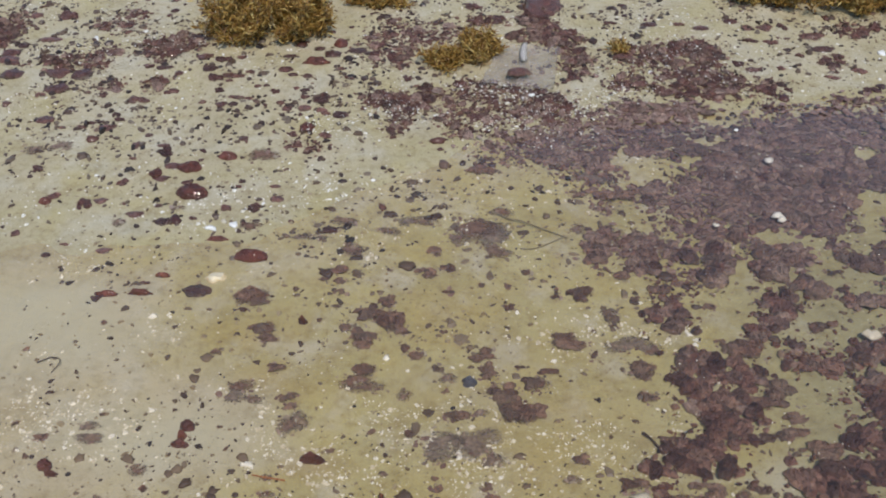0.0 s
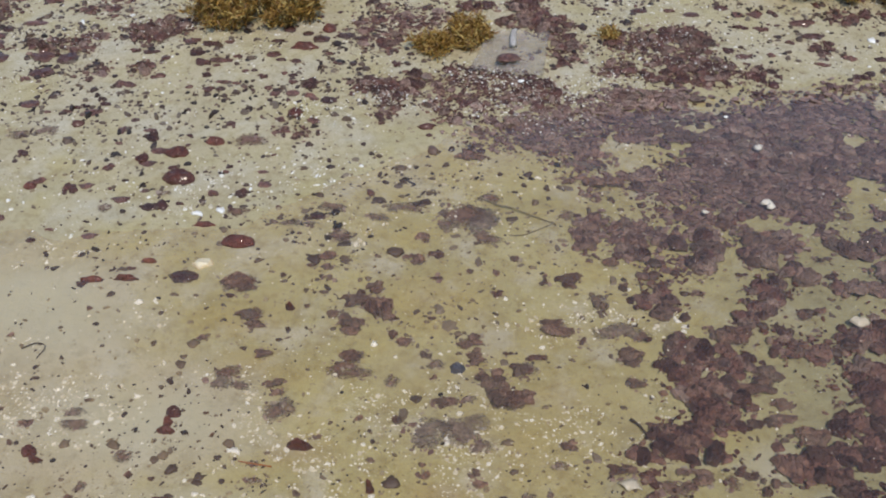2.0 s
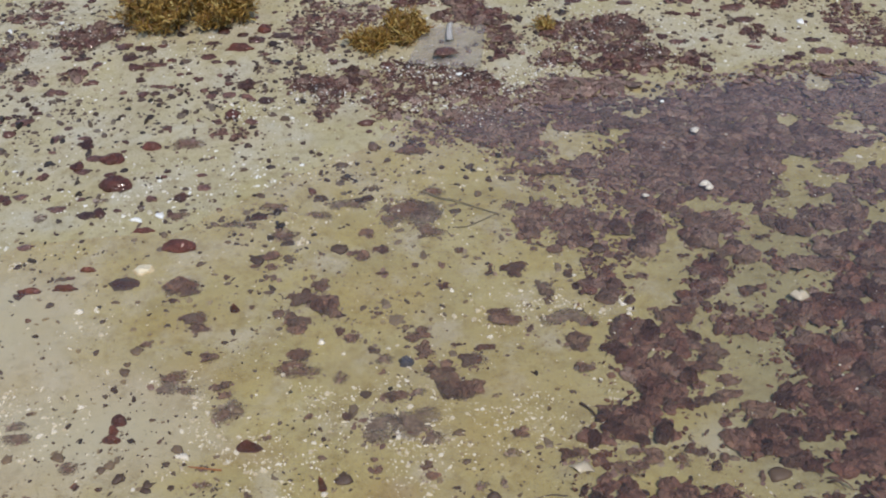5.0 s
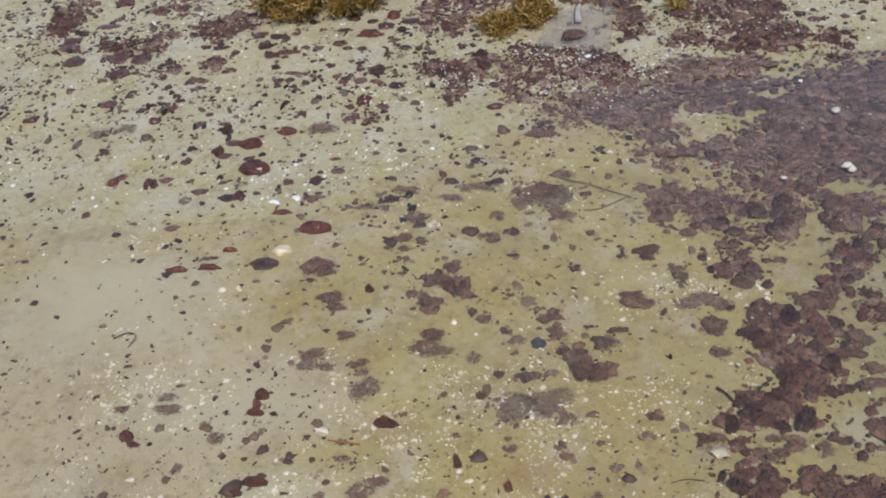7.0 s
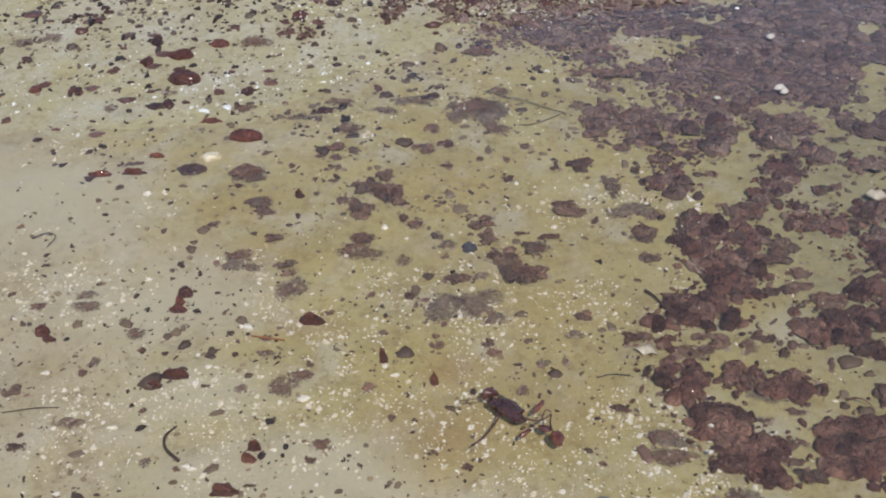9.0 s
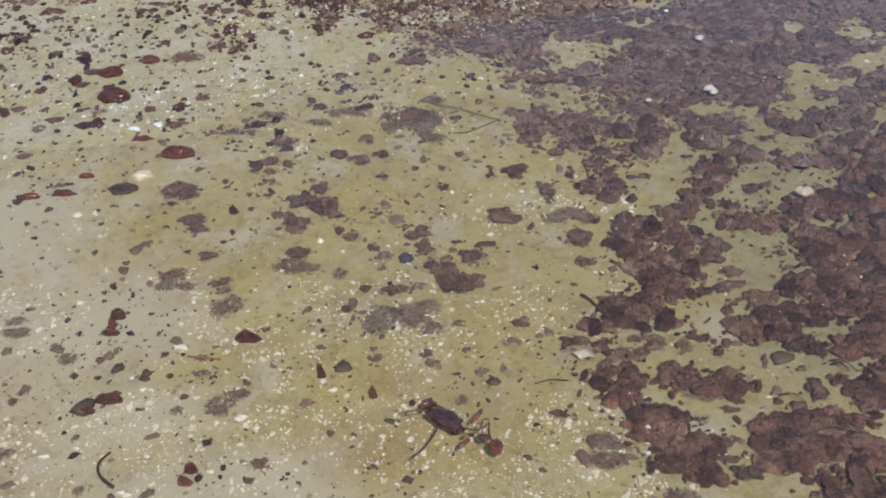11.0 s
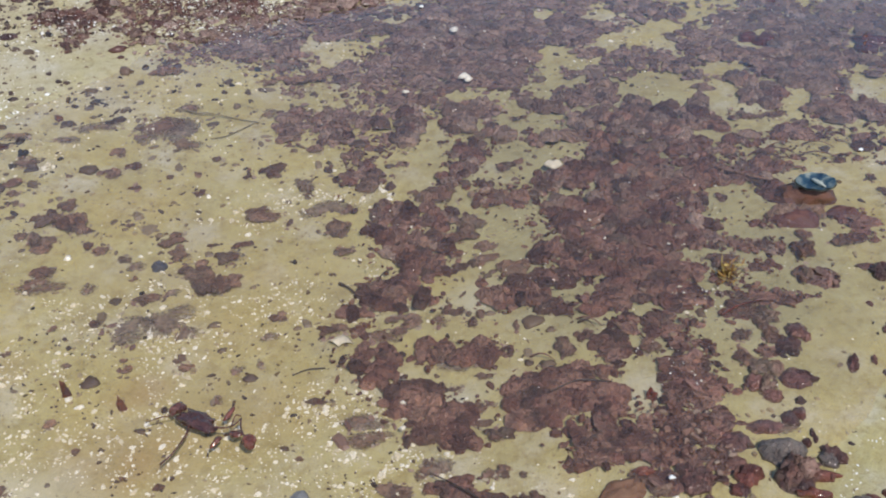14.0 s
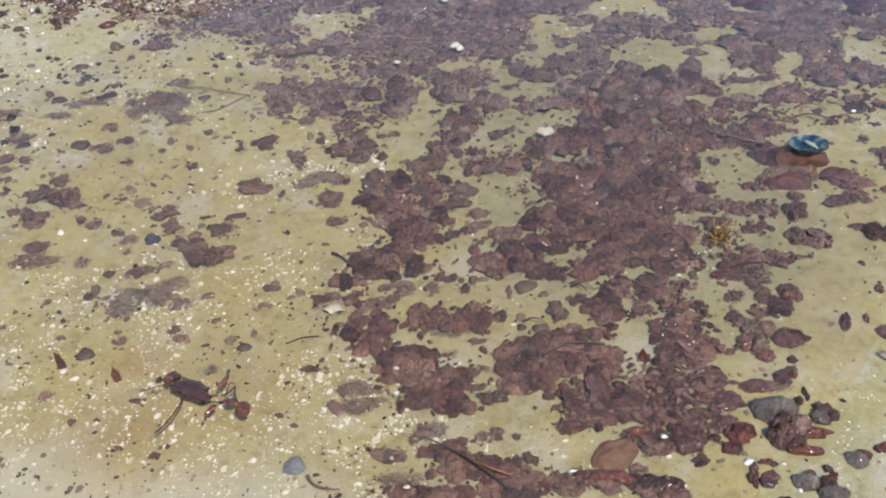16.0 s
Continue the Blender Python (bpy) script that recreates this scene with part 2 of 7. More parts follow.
WEED_DARK = seaweed_material("wet_dark_seaweed", (0.085, 0.034, 0.025), (0.160, 0.066, 0.049), (0.25, 0.118, 0.088), 0.38, 0.35, 0.2, 0.25)
WEED_PALE = seaweed_material("silted_seaweed", (0.20, 0.150, 0.115), (0.26, 0.205, 0.160), (0.33, 0.268, 0.205), 0.6, 0.05, 0.7, 0.8)
WEED_FILM = silt_film_material()
WEED_TORN = seaweed_material("torn_wet_seaweed", (0.110, 0.030, 0.016), (0.160, 0.044, 0.022), (0.205, 0.060, 0.030), 0.2, 1.0)
WEED_DEEP = seaweed_material("deep_red_seaweed", (0.120, 0.034, 0.020), (0.195, 0.057, 0.036), (0.255, 0.084, 0.053), 0.42, 0.25)
WEED_RED = seaweed_material("bright_red_seaweed", (0.14, 0.026, 0.012), (0.20, 0.042, 0.020), (0.25, 0.065, 0.030), 0.25, 0.7)
SHELL = island_material("shell_white", ((0.0, (0.60, 0.53, 0.39)), (0.45, (0.82, 0.77, 0.64)), (1.0, (0.92, 0.90, 0.84))), 0.3)
DEBRIS = island_material("dark_debris", ((0.0, (0.028, 0.018, 0.013)), (0.45, (0.075, 0.042, 0.030)), (0.8, (0.13, 0.085, 0.055)), (1.0, (0.18, 0.14, 0.10))), 0.4)
GOLD = island_material("sargassum", ((0.0, (0.155, 0.072, 0.018)), (0.4, (0.31, 0.170, 0.032)), (0.75, (0.42, 0.265, 0.060)), (1.0, (0.54, 0.42, 0.15))), 0.5)
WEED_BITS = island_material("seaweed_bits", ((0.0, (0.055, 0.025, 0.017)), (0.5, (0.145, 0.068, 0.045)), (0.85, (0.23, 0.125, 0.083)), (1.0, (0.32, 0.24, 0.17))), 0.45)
# bits lightened likewise for silt and for sheen on the far pool
WEED_BITS_SILT_SHEEN = island_material("silt_sheen_bits", ((0.0, (0.075, 0.036, 0.028)), (0.4, (0.19, 0.108, 0.085)), (0.85, (0.30, 0.195, 0.155)), (1.0, (0.42, 0.33, 0.26))), 0.45)
WEED_BITS_PALE = island_material("silted_bits", ((0.0, (0.17, 0.122, 0.088)), (0.5, (0.27, 0.210, 0.155)), (0.85, (0.36, 0.295, 0.215)), (1.0, (0.48, 0.43, 0.33))), 0.55)
LEATHER = speckled_material("leathery_blade", (0.09, 0.040, 0.032), (0.20, 0.105, 0.085), 0.38, 20.0, 0.25, 0.003)
CRUMB = island_material("silt_crumb", ((0.0, (0.17, 0.12, 0.07)), (0.5, (0.30, 0.23, 0.14)), (1.0, (0.40, 0.33, 0.21))), 0.7)
WEED_SCRAP = island_material("seaweed_scrap", ((0.0, (0.07, 0.044, 0.030)), (0.4, (0.13, 0.088, 0.060)), (0.8, (0.20, 0.150, 0.102)), (1.0, (0.26, 0.20, 0.135))), 0.55)
WEED_LOOSE = island_material("loose_scrap", ((0.0, (0.075, 0.043, 0.028)), (0.4, (0.122, 0.078, 0.050)), (0.8, (0.19, 0.133, 0.086)), (1.0, (0.25, 0.182, 0.115))), 0.55)
WEED_STREWN = island_material("strewn_scrap", ((0.0, (0.055, 0.024, 0.018)), (0.5, (0.105, 0.043, 0.031)), (0.85, (0.15, 0.068, 0.048)), (1.0, (0.17, 0.12, 0.085))), 0.35)
SILT_ROCK = speckled_material("silted_rock", (0.15, 0.066, 0.036), (0.26, 0.145, 0.078), 0.7, 22.0, 0.0, 0.004)
STALK = speckled_material("dark_stalk", (0.03, 0.02, 0.014), (0.09, 0.05, 0.03), 0.4, 60.0, 0.3)
WATER = water_material()
PLASTIC = plastic_material()
CREASE = speckled_material("milky_plastic", (0.62, 0.58, 0.53), (0.84, 0.81, 0.76), 0.5, 40.0)
NACRE = nacre_material()
SHELL_BACK = speckled_material("shell_back", (0.28, 0.30, 0.24), (0.55, 0.56, 0.46), 0.5, 50.0)
RUST_ROCK = speckled_material("rust_rock", (0.075, 0.030, 0.020), (0.20, 0.085, 0.048), 0.55, 30.0, 0.1, 0.008)
RED_ROCK = speckled_material("red_rock", (0.085, 0.030, 0.024), (0.19, 0.075, 0.055), 0.5, 30.0, 0.1, 0.008)
BLUE_STONE = speckled_material("blue_stone", (0.055, 0.055, 0.075), (0.105, 0.102, 0.122), 0.5, 60.0)
GREY_STONE = speckled_material("grey_stone", (0.13, 0.145, 0.17), (0.23, 0.245, 0.27), 0.6, 50.0)
CREAM = speckled_material("cream_shell", (0.62, 0.50, 0.30), (0.78, 0.70, 0.50), 0.4, 40.0)
ORANGE = speckled_material("orange_scrap", (0.25, 0.09, 0.025), (0.40, 0.17, 0.05), 0.5, 50.0)

# ---- mesh helpers ----
rng = random.Random(7)


def finish(bm, name, material, smooth=True):
    me = bpy.data.meshes.new(name)
    bm.normal_update()
    for f in bm.faces:
        f.smooth = smooth
    bm.to_mesh(me)
    bm.free()
    me.materials.append(material)
    return me


def part(name, bm, material, parent, label=""):
    ob = new(name, finish(bm, name, material))
    ob.parent = parent
    if label:
        tagged(ob, label)
    return ob


def tube(bm, points, r0, r1, sides=7):
    """A tapered, round-ended tube through the points."""
    pts = [Vector(p) for p in points]
    fine = []
    for i in range(len(pts) - 1):
        p0, p1, p2, p3 = pts[max(i - 1, 0)], pts[i], pts[i + 1], pts[min(i + 2, len(pts) - 1)]
        for k in range(5):
            u = k / 5
            fine.append(0.5 * ((2 * p1) + (p2 - p0) * u + (2 * p0 - 5 * p1 + 4 * p2 - p3) * u * u + (3 * p1 - p0 - 3 * p2 + p3) * u ** 3))
    fine.append(pts[-1])
    rings = []
    n = len(fine)
    for i, p in enumerate(fine):
        d = (fine[min(i + 1, n - 1)] - fine[max(i - 1, 0)]).normalized()
        a = d.cross(Vector((0, 0, 1)))
        a = a.normalized() if a.length > 1e-4 else Vector((1, 0, 0))
        b = a.cross(d)
        r = r0 + (r1 - r0) * i / (n - 1)
        r *= 0.85 + 0.3 * noise.noise(p * 60)
        rings.append([bm.verts.new(p + r * (math.cos(t) * a + math.sin(t) * b)) for t in (2 * math.pi * k / sides for k in range(sides))])
    for u, v in zip(rings, rings[1:]):
        for k in range(sides):
            bm.faces.new((u[k], u[(k + 1) % sides], v[(k + 1) % sides], v[k]))
    bm.faces.new(rings[0][::-1])
    bm.faces.new(rings[-1])


def blob(seed, lobes=0.28, rough=0.22, level=3, sharp=0.0):
    """A lumpy, flattened unit clump with a lobed outline, resting on z = 0."""
    bm = bmesh.new()
    bmesh.ops.create_icosphere(bm, subdivisions=level, radius=1.0)
    r = random.Random(seed)
    ph = [r.uniform(0, 6.28) for _ in range(4)]
    off = Vector((r.uniform(-50, 50), r.uniform(-50, 50), r.uniform(-50, 50)))
    for v in bm.verts:
        p = v.co.copy()
        t = math.atan2(p.y, p.x)
        k = 1 + lobes * (0.25 * math.sin(2 * t + ph[0]) + 0.55 * math.sin(3 * t + ph[1]) + 0.4 * math.sin(5 * t + ph[2]) + 0.25 * math.sin(8 * t + ph[3]))
        k *= 1 + rough * noise.noise(p * 1.7 + off) + 0.6 * rough * noise.noise(p * 4.0 + off)
        z = p.z * (1 + 0.55 * noise.noise(p * 1.4 - off) + 0.3 * noise.noise(p * 3.5 - off))
        if sharp:
            z += sharp * abs(noise.noise(p * 2.2 + off))
        v.co = Vector((p.x * k, p.y * k, z if z > 0 else 0.3 * z))
    return bm


def cluster(seed):
    """A wad of several blobs grown together, about one unit in radius."""
    r = random.Random(seed)
    bm = bmesh.new()
    for i in range(r.randint(6, 10)):
        t, d = r.uniform(0, 6.28), math.sqrt(r.random()) * 0.68
        one = blob(seed * 31 + i, 0.2, 0.35, 2)
        k = r.uniform(0.28, 0.55)
        bmesh.ops.transform(one, matrix=pose(d * math.cos(t), d * math.sin(t), r.uniform(0, 0.25), r.uniform(-15, 15), r.uniform(-15, 15), r.uniform(0, 360)) @ Matrix.Diagonal((k, k * r.uniform(0.6, 1), r.uniform(0.5, 1.0), 1)), verts=one.verts)
        me = bpy.data.meshes.new("wad")
        one.to_mesh(me)
        one.free()
        bm.from_mesh(me)
        bpy.data.meshes.remove(me)
    return bm


def fused(bm, name, material):
    """The blobs of bm melted into one skin."""
    ob = bpy.data.objects.new("wad", finish(bm, "wad", material))
    scene.collection.objects.link(ob)
    skin = ob.modifiers.new("skin", "REMESH")
    skin.mode, skin.voxel_size = "VOXEL", 0.085
    me = bpy.data.meshes.new_from_object(ob.evaluated_get(bpy.context.evaluated_depsgraph_get()))
    bpy.data.objects.remove(ob)
    me.name = name
    me.materials.clear()
    me.materials.append(material)
    me.shade_smooth()
    return me


def torn(p, off, scale, depth):
    """A jagged, shingled relief, like the edges of overlapping torn blades."""
    q = p * scale + off
    u = 1.6 * noise.noise(q) + 0.7 * noise.noise(q * 2.3)
    return depth * (u * 2.5 - math.floor(u * 2.5))


def frond(seed, name, material):
    """A low tuft of overlapping torn blades: a ragged mound with a shingled top, open below."""
    r = random.Random(seed)
    off = Vector((r.uniform(-50, 50), r.uniform(-50, 50), r.uniform(-50, 50)))
    rings, n = 6, 17
    verts, faces = [(0.0, 0.0, 0.72 + torn(Vector(), off, 1.7, 0.72))], []
    for j in range(1, rings + 1):
        k = j / rings
        for i in range(n):
            t = 6.2832 * (i + 0.5 * (j % 2)) / n
            edge = 1 + 0.30 * noise.noise(Vector((1.3 * math.cos(t), 1.3 * math.sin(t), seed))) + (0.10 * r.uniform(-1, 1) if j > 4 else 0.0)
            x, y = k * edge * math.cos(t), k * edge * math.sin(t)
            z = 0.72 * math.sqrt(max(0.0, 1 - 0.97 * k * k)) + (torn(Vector((x, y, 0)), off, 1.7, 0.72) if j < rings else r.uniform(-0.15, 0.1))
            verts.append((x, y, z))
    for i in range(n):
        faces.append((0, 1 + i, 1 + (i + 1) % n))
        for j in range(rings - 1):
            p, q = 1 + j * n, 1 + (j + 1) * n
            faces.append((p + i, q + i, q + (i + 1) % n, p + (i + 1) % n))
    me = bpy.data.meshes.new(name)
    me.from_pydata(verts, [], faces)
    me.shade_smooth()
    me.materials.append(material)
    return me


def ragged(seed, name, material, rough=0.08):
    """A fused wad with a torn skin and a ragged rim."""
    me = fused(cluster(seed), name, material)
    off = Vector((seed, 0.37 * seed, 3.0))
    for v in me.vertices:
        p = v.co.copy()
        k = 1 + rough * noise.noise(p * 3.1 + off) + rough * noise.noise(p * 7.0 + off)
        v.co = Vector((p.x * k, p.y * k, p.z + (torn(p, off, 1.7, 0.20) if p.z > 0.12 else 0.0)))
    return me


def open_below(me):
    """The mesh without its underside, as what lies pressed on the bed shows none."""
    bm = bmesh.new()
    bm.from_mesh(me)
    bm.normal_update()
    bmesh.ops.delete(bm, geom=[f for f in bm.faces if f.normal.z < 0.12], context="FACES")
    bm.to_mesh(me)
    bm.free()
    return me


CLUMPS = [finish(blob(100 + i, 0.08 + 0.012 * i, 0.34, 3, 0.12), "seaweed_clump", WEED_DARK) for i in range(8)] + [ragged(130 + i, "seaweed_clump", WEED_DARK) for i in range(10)]
SUNKEN = [open_below(ragged(150 + i, "seaweed_clump", WEED_SUNK)) for i in range(14)]
DRY_LUMPS = [frond(220 + i, "frond_lump", WEED_DARK) for i in range(14)]
LUMPS = [frond(250 + i, "frond_lump", WEED) for i in range(24)]
SILT_SHEEN_LUMPS = [frond(280 + i, "frond_lump", WEED_SILT_SHEEN) for i in range(20)]
FILMS = [open_below(ragged(300 + i, "bed", WEED_FILM, 0.3)) for i in range(8)]
GREYS = [finish(blob(640 + i, 0.12, 0.30, 3, 0.1), "grey_clump", WEED_GREY) for i in range(5)]
DEEP = [finish(blob(600 + i, 0.06 + 0.012 * i, 0.30, 3, 0.06), "seaweed_clump", WEED_DEEP) for i in range(8)]
REDS = [fused(cluster(400 + i), "red_seaweed", WEED_RED) for i in range(5)]
CHIPS = [finish(blob(500 + i, 0.3, 0.45, 2, 0.4), "shell_fragment", SHELL) for i in range(8)]

# ---- ground and water ----


def smooth(u):
    u = min(1.0, max(0.0, u))
    return u * u * (3 - 2 * u)


def shore(x):
    """The waterline's y along the upper shore."""
    xs = (-6.0, -1.2, -0.8, -0.56, -0.37, -0.17, 0.07, 0.42, 0.92, 1.35, 3.0, 8.0)
    ys = (1.95, 1.81, 1.84, 1.87, 2.0, 2.17, 2.39, 2.51, 2.6, 2.65, 3.0, 4.4)
    return float(np.interp(x, xs, ys))


def bank(x, y):
    """How far a place lies inside the low bank by the camera's right hand."""
    return (x - 0.99) * 0.61 - (y - 0.47) * 0.79


def height(x, y):
    d = y - shore(x)
    pool = -0.010 - 0.036 * smooth((x + 0.7) / 1.3)
    up = 0.045 * d if d < 0.9 else 0.0405 + 0.012 * (d - 0.9)
    if d < 0:
        up *= 1 + 1.6 * smooth((x + 0.3) / 0.7)
    b = bank(x, y)
    right = 0.05 * b if b < 0.5 else 0.025 + 0.006 * (b - 0.5)
    z = max(pool, up, min(right, 0.06))
    return z + 0.004 * noise.noise(Vector((x * 2.3, y * 2.3, 3))) + 0.002 * noise.noise(Vector((x * 9, y * 9, 5)))


def film(x, y):
    """How much ochre silt colours the bed: strong in the pool, none on the dry sand and the pale flats."""
    out = smooth((math.hypot(x - 0.3, y - 1.8) - 1.5) / 2.5)
    wander = out * (1.3 * noise.noise(Vector((0.55 * x, 0.55 * y, 31))) + 0.6 * noise.noise(Vector((1.6 * x, 1.6 * y, 37))))
    d = shore(x) - y + wander
    k = 0.25 + 0.75 * smooth((d + 0.25) / 0.75)
    k *= 1 - 0.85 * smooth((bank(x, y) + 0.02 + wander) / (0.25 + out))
    for cx, cy, ra, rb in ((-0.98, 1.52, 0.38, 0.26), (-0.62, 1.25, 0.34, 0.20), (0.12, 0.68, 0.32, 0.13), (-0.25, 0.80, 0.26, 0.10), (-0.75, 0.85, 0.35, 0.25), (-1.25, 1.15, 0.5, 0.4), (0.50, 0.60, 0.25, 0.08)):
        e = math.hypot((x - cx) / ra, (y - cy) / rb)
        k *= 1 - 0.8 * (1 - smooth((e - 0.5) / 0.9))
    return k


def pale(x, y):
    """Smooth pale grey silt, in a few soft patches."""
    k = 0.0
    for cx, cy, ra, rb in ((-0.95, 1.53, 0.30, 0.20), (-1.02, 1.62, 0.3, 0.12), (-0.30, 0.78, 0.30, 0.08), (-0.17, 0.80, 0.20, 0.13), (-0.42, 0.98, 0.22, 0.10), (0.12, 0.68, 0.30, 0.10), (-0.62, 1.22, 0.28, 0.12), (1.60, 0.55, 0.25, 0.2), (0.74, 1.18, 0.07, 0.07), (0.62, 0.92, 0.08, 0.03)):
        k = max(k, 1 - smooth((math.hypot((x - cx) / ra, (y - cy) / rb) - 0.3) / 0.9))
    return k


def rust(x, y):
    """Brownish ochre stains on the bed."""
    k = 0.0
    for cx, cy, ra, rb, w in ((0.04, 0.90, 0.20, 0.13, 1.0), (-0.45, 1.55, 0.22, 0.10, 0.4), (0.06, 1.06, 0.10, 0.07, 1.0), (-0.24, 1.16, 0.12, 0.07, 0.6), (-0.36, 1.40, 0.16, 0.08, 0.5), (0.22, 0.98, 0.30, 0.16, 0.6), (0.22, 1.30, 0.45, 0.40, 0.35), (0.02, 1.62, 0.30, 0.2, 0.3)):
        k = max(k, w * (1 - smooth(math.hypot((x - cx) / ra, (y - cy) / rb) / 1.25)))
    return k


def olive(x, y):
    """Darker green brown tint over the bed in the deep end of the pool."""
    k = 0.0
    for cx, cy, ra, rb in ((1.15, 1.55, 0.45, 0.65), (1.25, 1.15, 0.35, 0.35), (0.95, 1.25, 0.22, 0.3)):
        k = max(k, 1 - smooth((math.hypot((x - cx) / ra, (y - cy) / rb) - 0.4) / 0.9))
    return k


def lines(lo, hi, step, far):
    inner = list(np.arange(lo, hi + step / 2, step))
    out, s, left, right = [], step, lo, hi
    while right < far:
        s *= 1.35
        left, right = left - s, right + s
        inner.insert(0, left)
        inner.append(right)
    return inner


def build_ground():
    xs, ys = lines(-2.3, 2.8, 0.018, 900.0), lines(0.2, 3.6, 0.018, 900.0)
    verts = [(x, y, height(x, y)) for y in ys for x in xs]
    n = len(xs)
    faces = [(j * n + i, j * n + i + 1, (j + 1) * n + i + 1, (j + 1) * n + i) for j in range(len(ys) - 1) for i in range(n - 1)]
    me = bpy.data.meshes.new("ground")
    me.from_pydata(verts, [], faces)
    me.shade_smooth()
    for name, fn in (("film", film), ("pale", pale), ("rust", rust), ("olive", olive)):
        a = me.attributes.new(name, "FLOAT", "POINT")
        a.data.foreach_set("value", [fn(x, y) for x, y, _ in verts])
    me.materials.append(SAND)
    return tagged(new("ground", me), "pale yellow beach sand with ochre silt in the pool", "sand", kind="structure")


build_ground()


def build_water():
    me = bpy.data.meshes.new("water")
    me.from_pydata([(-900, -900, 0), (900, -900, 0), (900, 900, 0), (-900, 900, 0)], [], [(0, 1, 2, 3)])
    me.materials.append(WATER)
    ob = new("water", me)
    ob.visible_shadow = False
    return tagged(ob, "thin clear sheet of still tide pool water", "water", kind="structure")


build_water()

# ---- kinds of things ----


def domes(name, material, places, lift=None, origin=(0.0, 0.0, 0.0), flat=1.0):
    """One mesh of many small uneven domes, at places of x, y and size, on the ground or lifted a little."""
    ox, oy, oz = origin
    verts, faces = [], []
    for x, y, s in places:
        k = len(verts)
        t, z, e = rng.uniform(0, 6.28), height(x, y) + (rng.uniform(*lift) if lift else 0.0), rng.uniform(0.35, 0.9)
        top, c, w = flat * rng.uniform(0.35, 0.75) * s, math.cos(t), math.sin(t)
        radii = [s * rng.uniform(0.6, 1.3) for _ in range(6)]
        for f, up in ((1.0, 0.0), (0.62, 0.75)):
            for i, r in enumerate(radii):
                u, v = f * r * math.cos(i * 1.047), f * r * e * math.sin(i * 1.047)
                verts.append((x - ox + u * c - v * w, y - oy + u * w + v * c, z - oz + up * top * rng.uniform(0.7, 1.3) - 0.0003))
        faces += [(k + i, k + (i + 1) % 6, k + 6 + (i + 1) % 6, k + 6 + i) for i in range(6)]
        faces.append(tuple(range(k + 6, k + 12)))
    me = bpy.data.meshes.new(name)
    me.from_pydata(verts, [], faces)
    me.materials.append(material)
    return me


def in_ellipse(x, y, a, b, rot, spread=None):
    t, r = rng.uniform(0, 6.28), math.sqrt(rng.random()) * (spread or rng.uniform(0.6, 1.15))
    u, v = r * math.cos(t) * a, r * math.sin(t) * b
    c, s = math.cos(radians(rot)), math.sin(radians(rot))
    return x + c * u - s * v, y + s * u + c * v


def lay(ob, x, y, a, b, h, rot, sink=0.15, tilt=6.0):
    ob.matrix_world = pose(x, y, height(x, y) - sink * h, rng.uniform(-tilt, tilt), rng.uniform(-tilt, tilt), rot) @ Matrix.Diagonal((a, b, h, 1))
    return ob


def clump(x, y, a, b, rot):
    """A loose scrap of red seaweed: sunken in the pool, or wet and dark on the sand."""
    wet = height(x, y) < -0.008
    ob = new("sunken_seaweed" if wet else "seaweed_clump", rng.choice(SUNKEN if wet else CLUMPS))
    h = min(0.036, max(0.006, 0.65 * min(a, b)))
    if not wet:
        h = 0.7 * h
    if y < 1.2 and x > 0.8 and height(x, y) > -0.025:
        h, b = 0.8 * min(a, b), 1.25 * b
    lay(ob, x, y, 1.15 * a, max(1.1 * b, 0.5 * a), h, rot)
    if wet and max(a, b) > 0.012:
        # crumbs and silt gathered round the foot
        places = []
        for _ in range(int(14 + 9000 * a * max(b, 0.5 * a))):
            t, r = rng.uniform(0, 6.28), rng.uniform(0.55, 1.0) + abs(rng.gauss(0, 0.16))
            u, v = 1.15 * a * r * math.cos(t), max(1.1 * b, 0.5 * a) * r * math.sin(t)
            k, q = math.cos(radians(rot)), math.sin(radians(rot))
            places.append((x + k * u - q * v, y + q * u + k * v, 0.0030 * math.exp(rng.gauss(0.1, 0.45))))
        bits = new("crumbs", domes("crumbs", WEED_BITS_PALE if rng.random() < 0.5 else WEED_BITS_SILT_SHEEN, places, None, (0, 0, 0), 0.4))
        bits.parent = ob
        bits.matrix_parent_inverse = ob.matrix_world.inverted()
        tagged(bits, kind="stuff")
    where = "lying in shallow water" if wet else "lying on damp sand"
    return tagged(ob, "small dark red seaweed clump " + where if max(a, b) < 0.03 else "wet dark red lumpy seaweed clump " + where, "seaweed", "loose seaweed clumps")


def deep_red(x, y, a, b, rot):
    """A rounded, glossy, deep red scrap that stands clear of the wet sand."""
    ob = new("red_scrap", rng.choice(DEEP))
    h = max(min(0.024, max(0.007, 0.6 * min(a, b))), 0.007 - 1.1 * height(x, y))
    if y < 1.2 and x > 0.8:
        h, b = max(h, 0.85 * min(a, b)), 1.1 * b
    lay(ob, x, y, a, max(0.6 * b, b - 0.5 * h), h, rot, 0.1, 4.0)
    return tagged(ob, "glossy deep red seaweed scrap on wet sand", "seaweed", "loose seaweed clumps")


def grey_clump(x, y, a, b, rot):
    """A smooth, glossy, grey cushion at the water's edge."""
    ob = new("grey_clump", rng.choice(GREYS))
    lay(ob, x, y, a, max(b, 0.75 * a), max(0.8 * a, 0.008 - 1.1 * height(x, y)), rot, 0.15, 4.0)
    return tagged(ob, "smooth glossy grey seaweed cushion at the water's edge", "seaweed", "grey seaweed cushions")


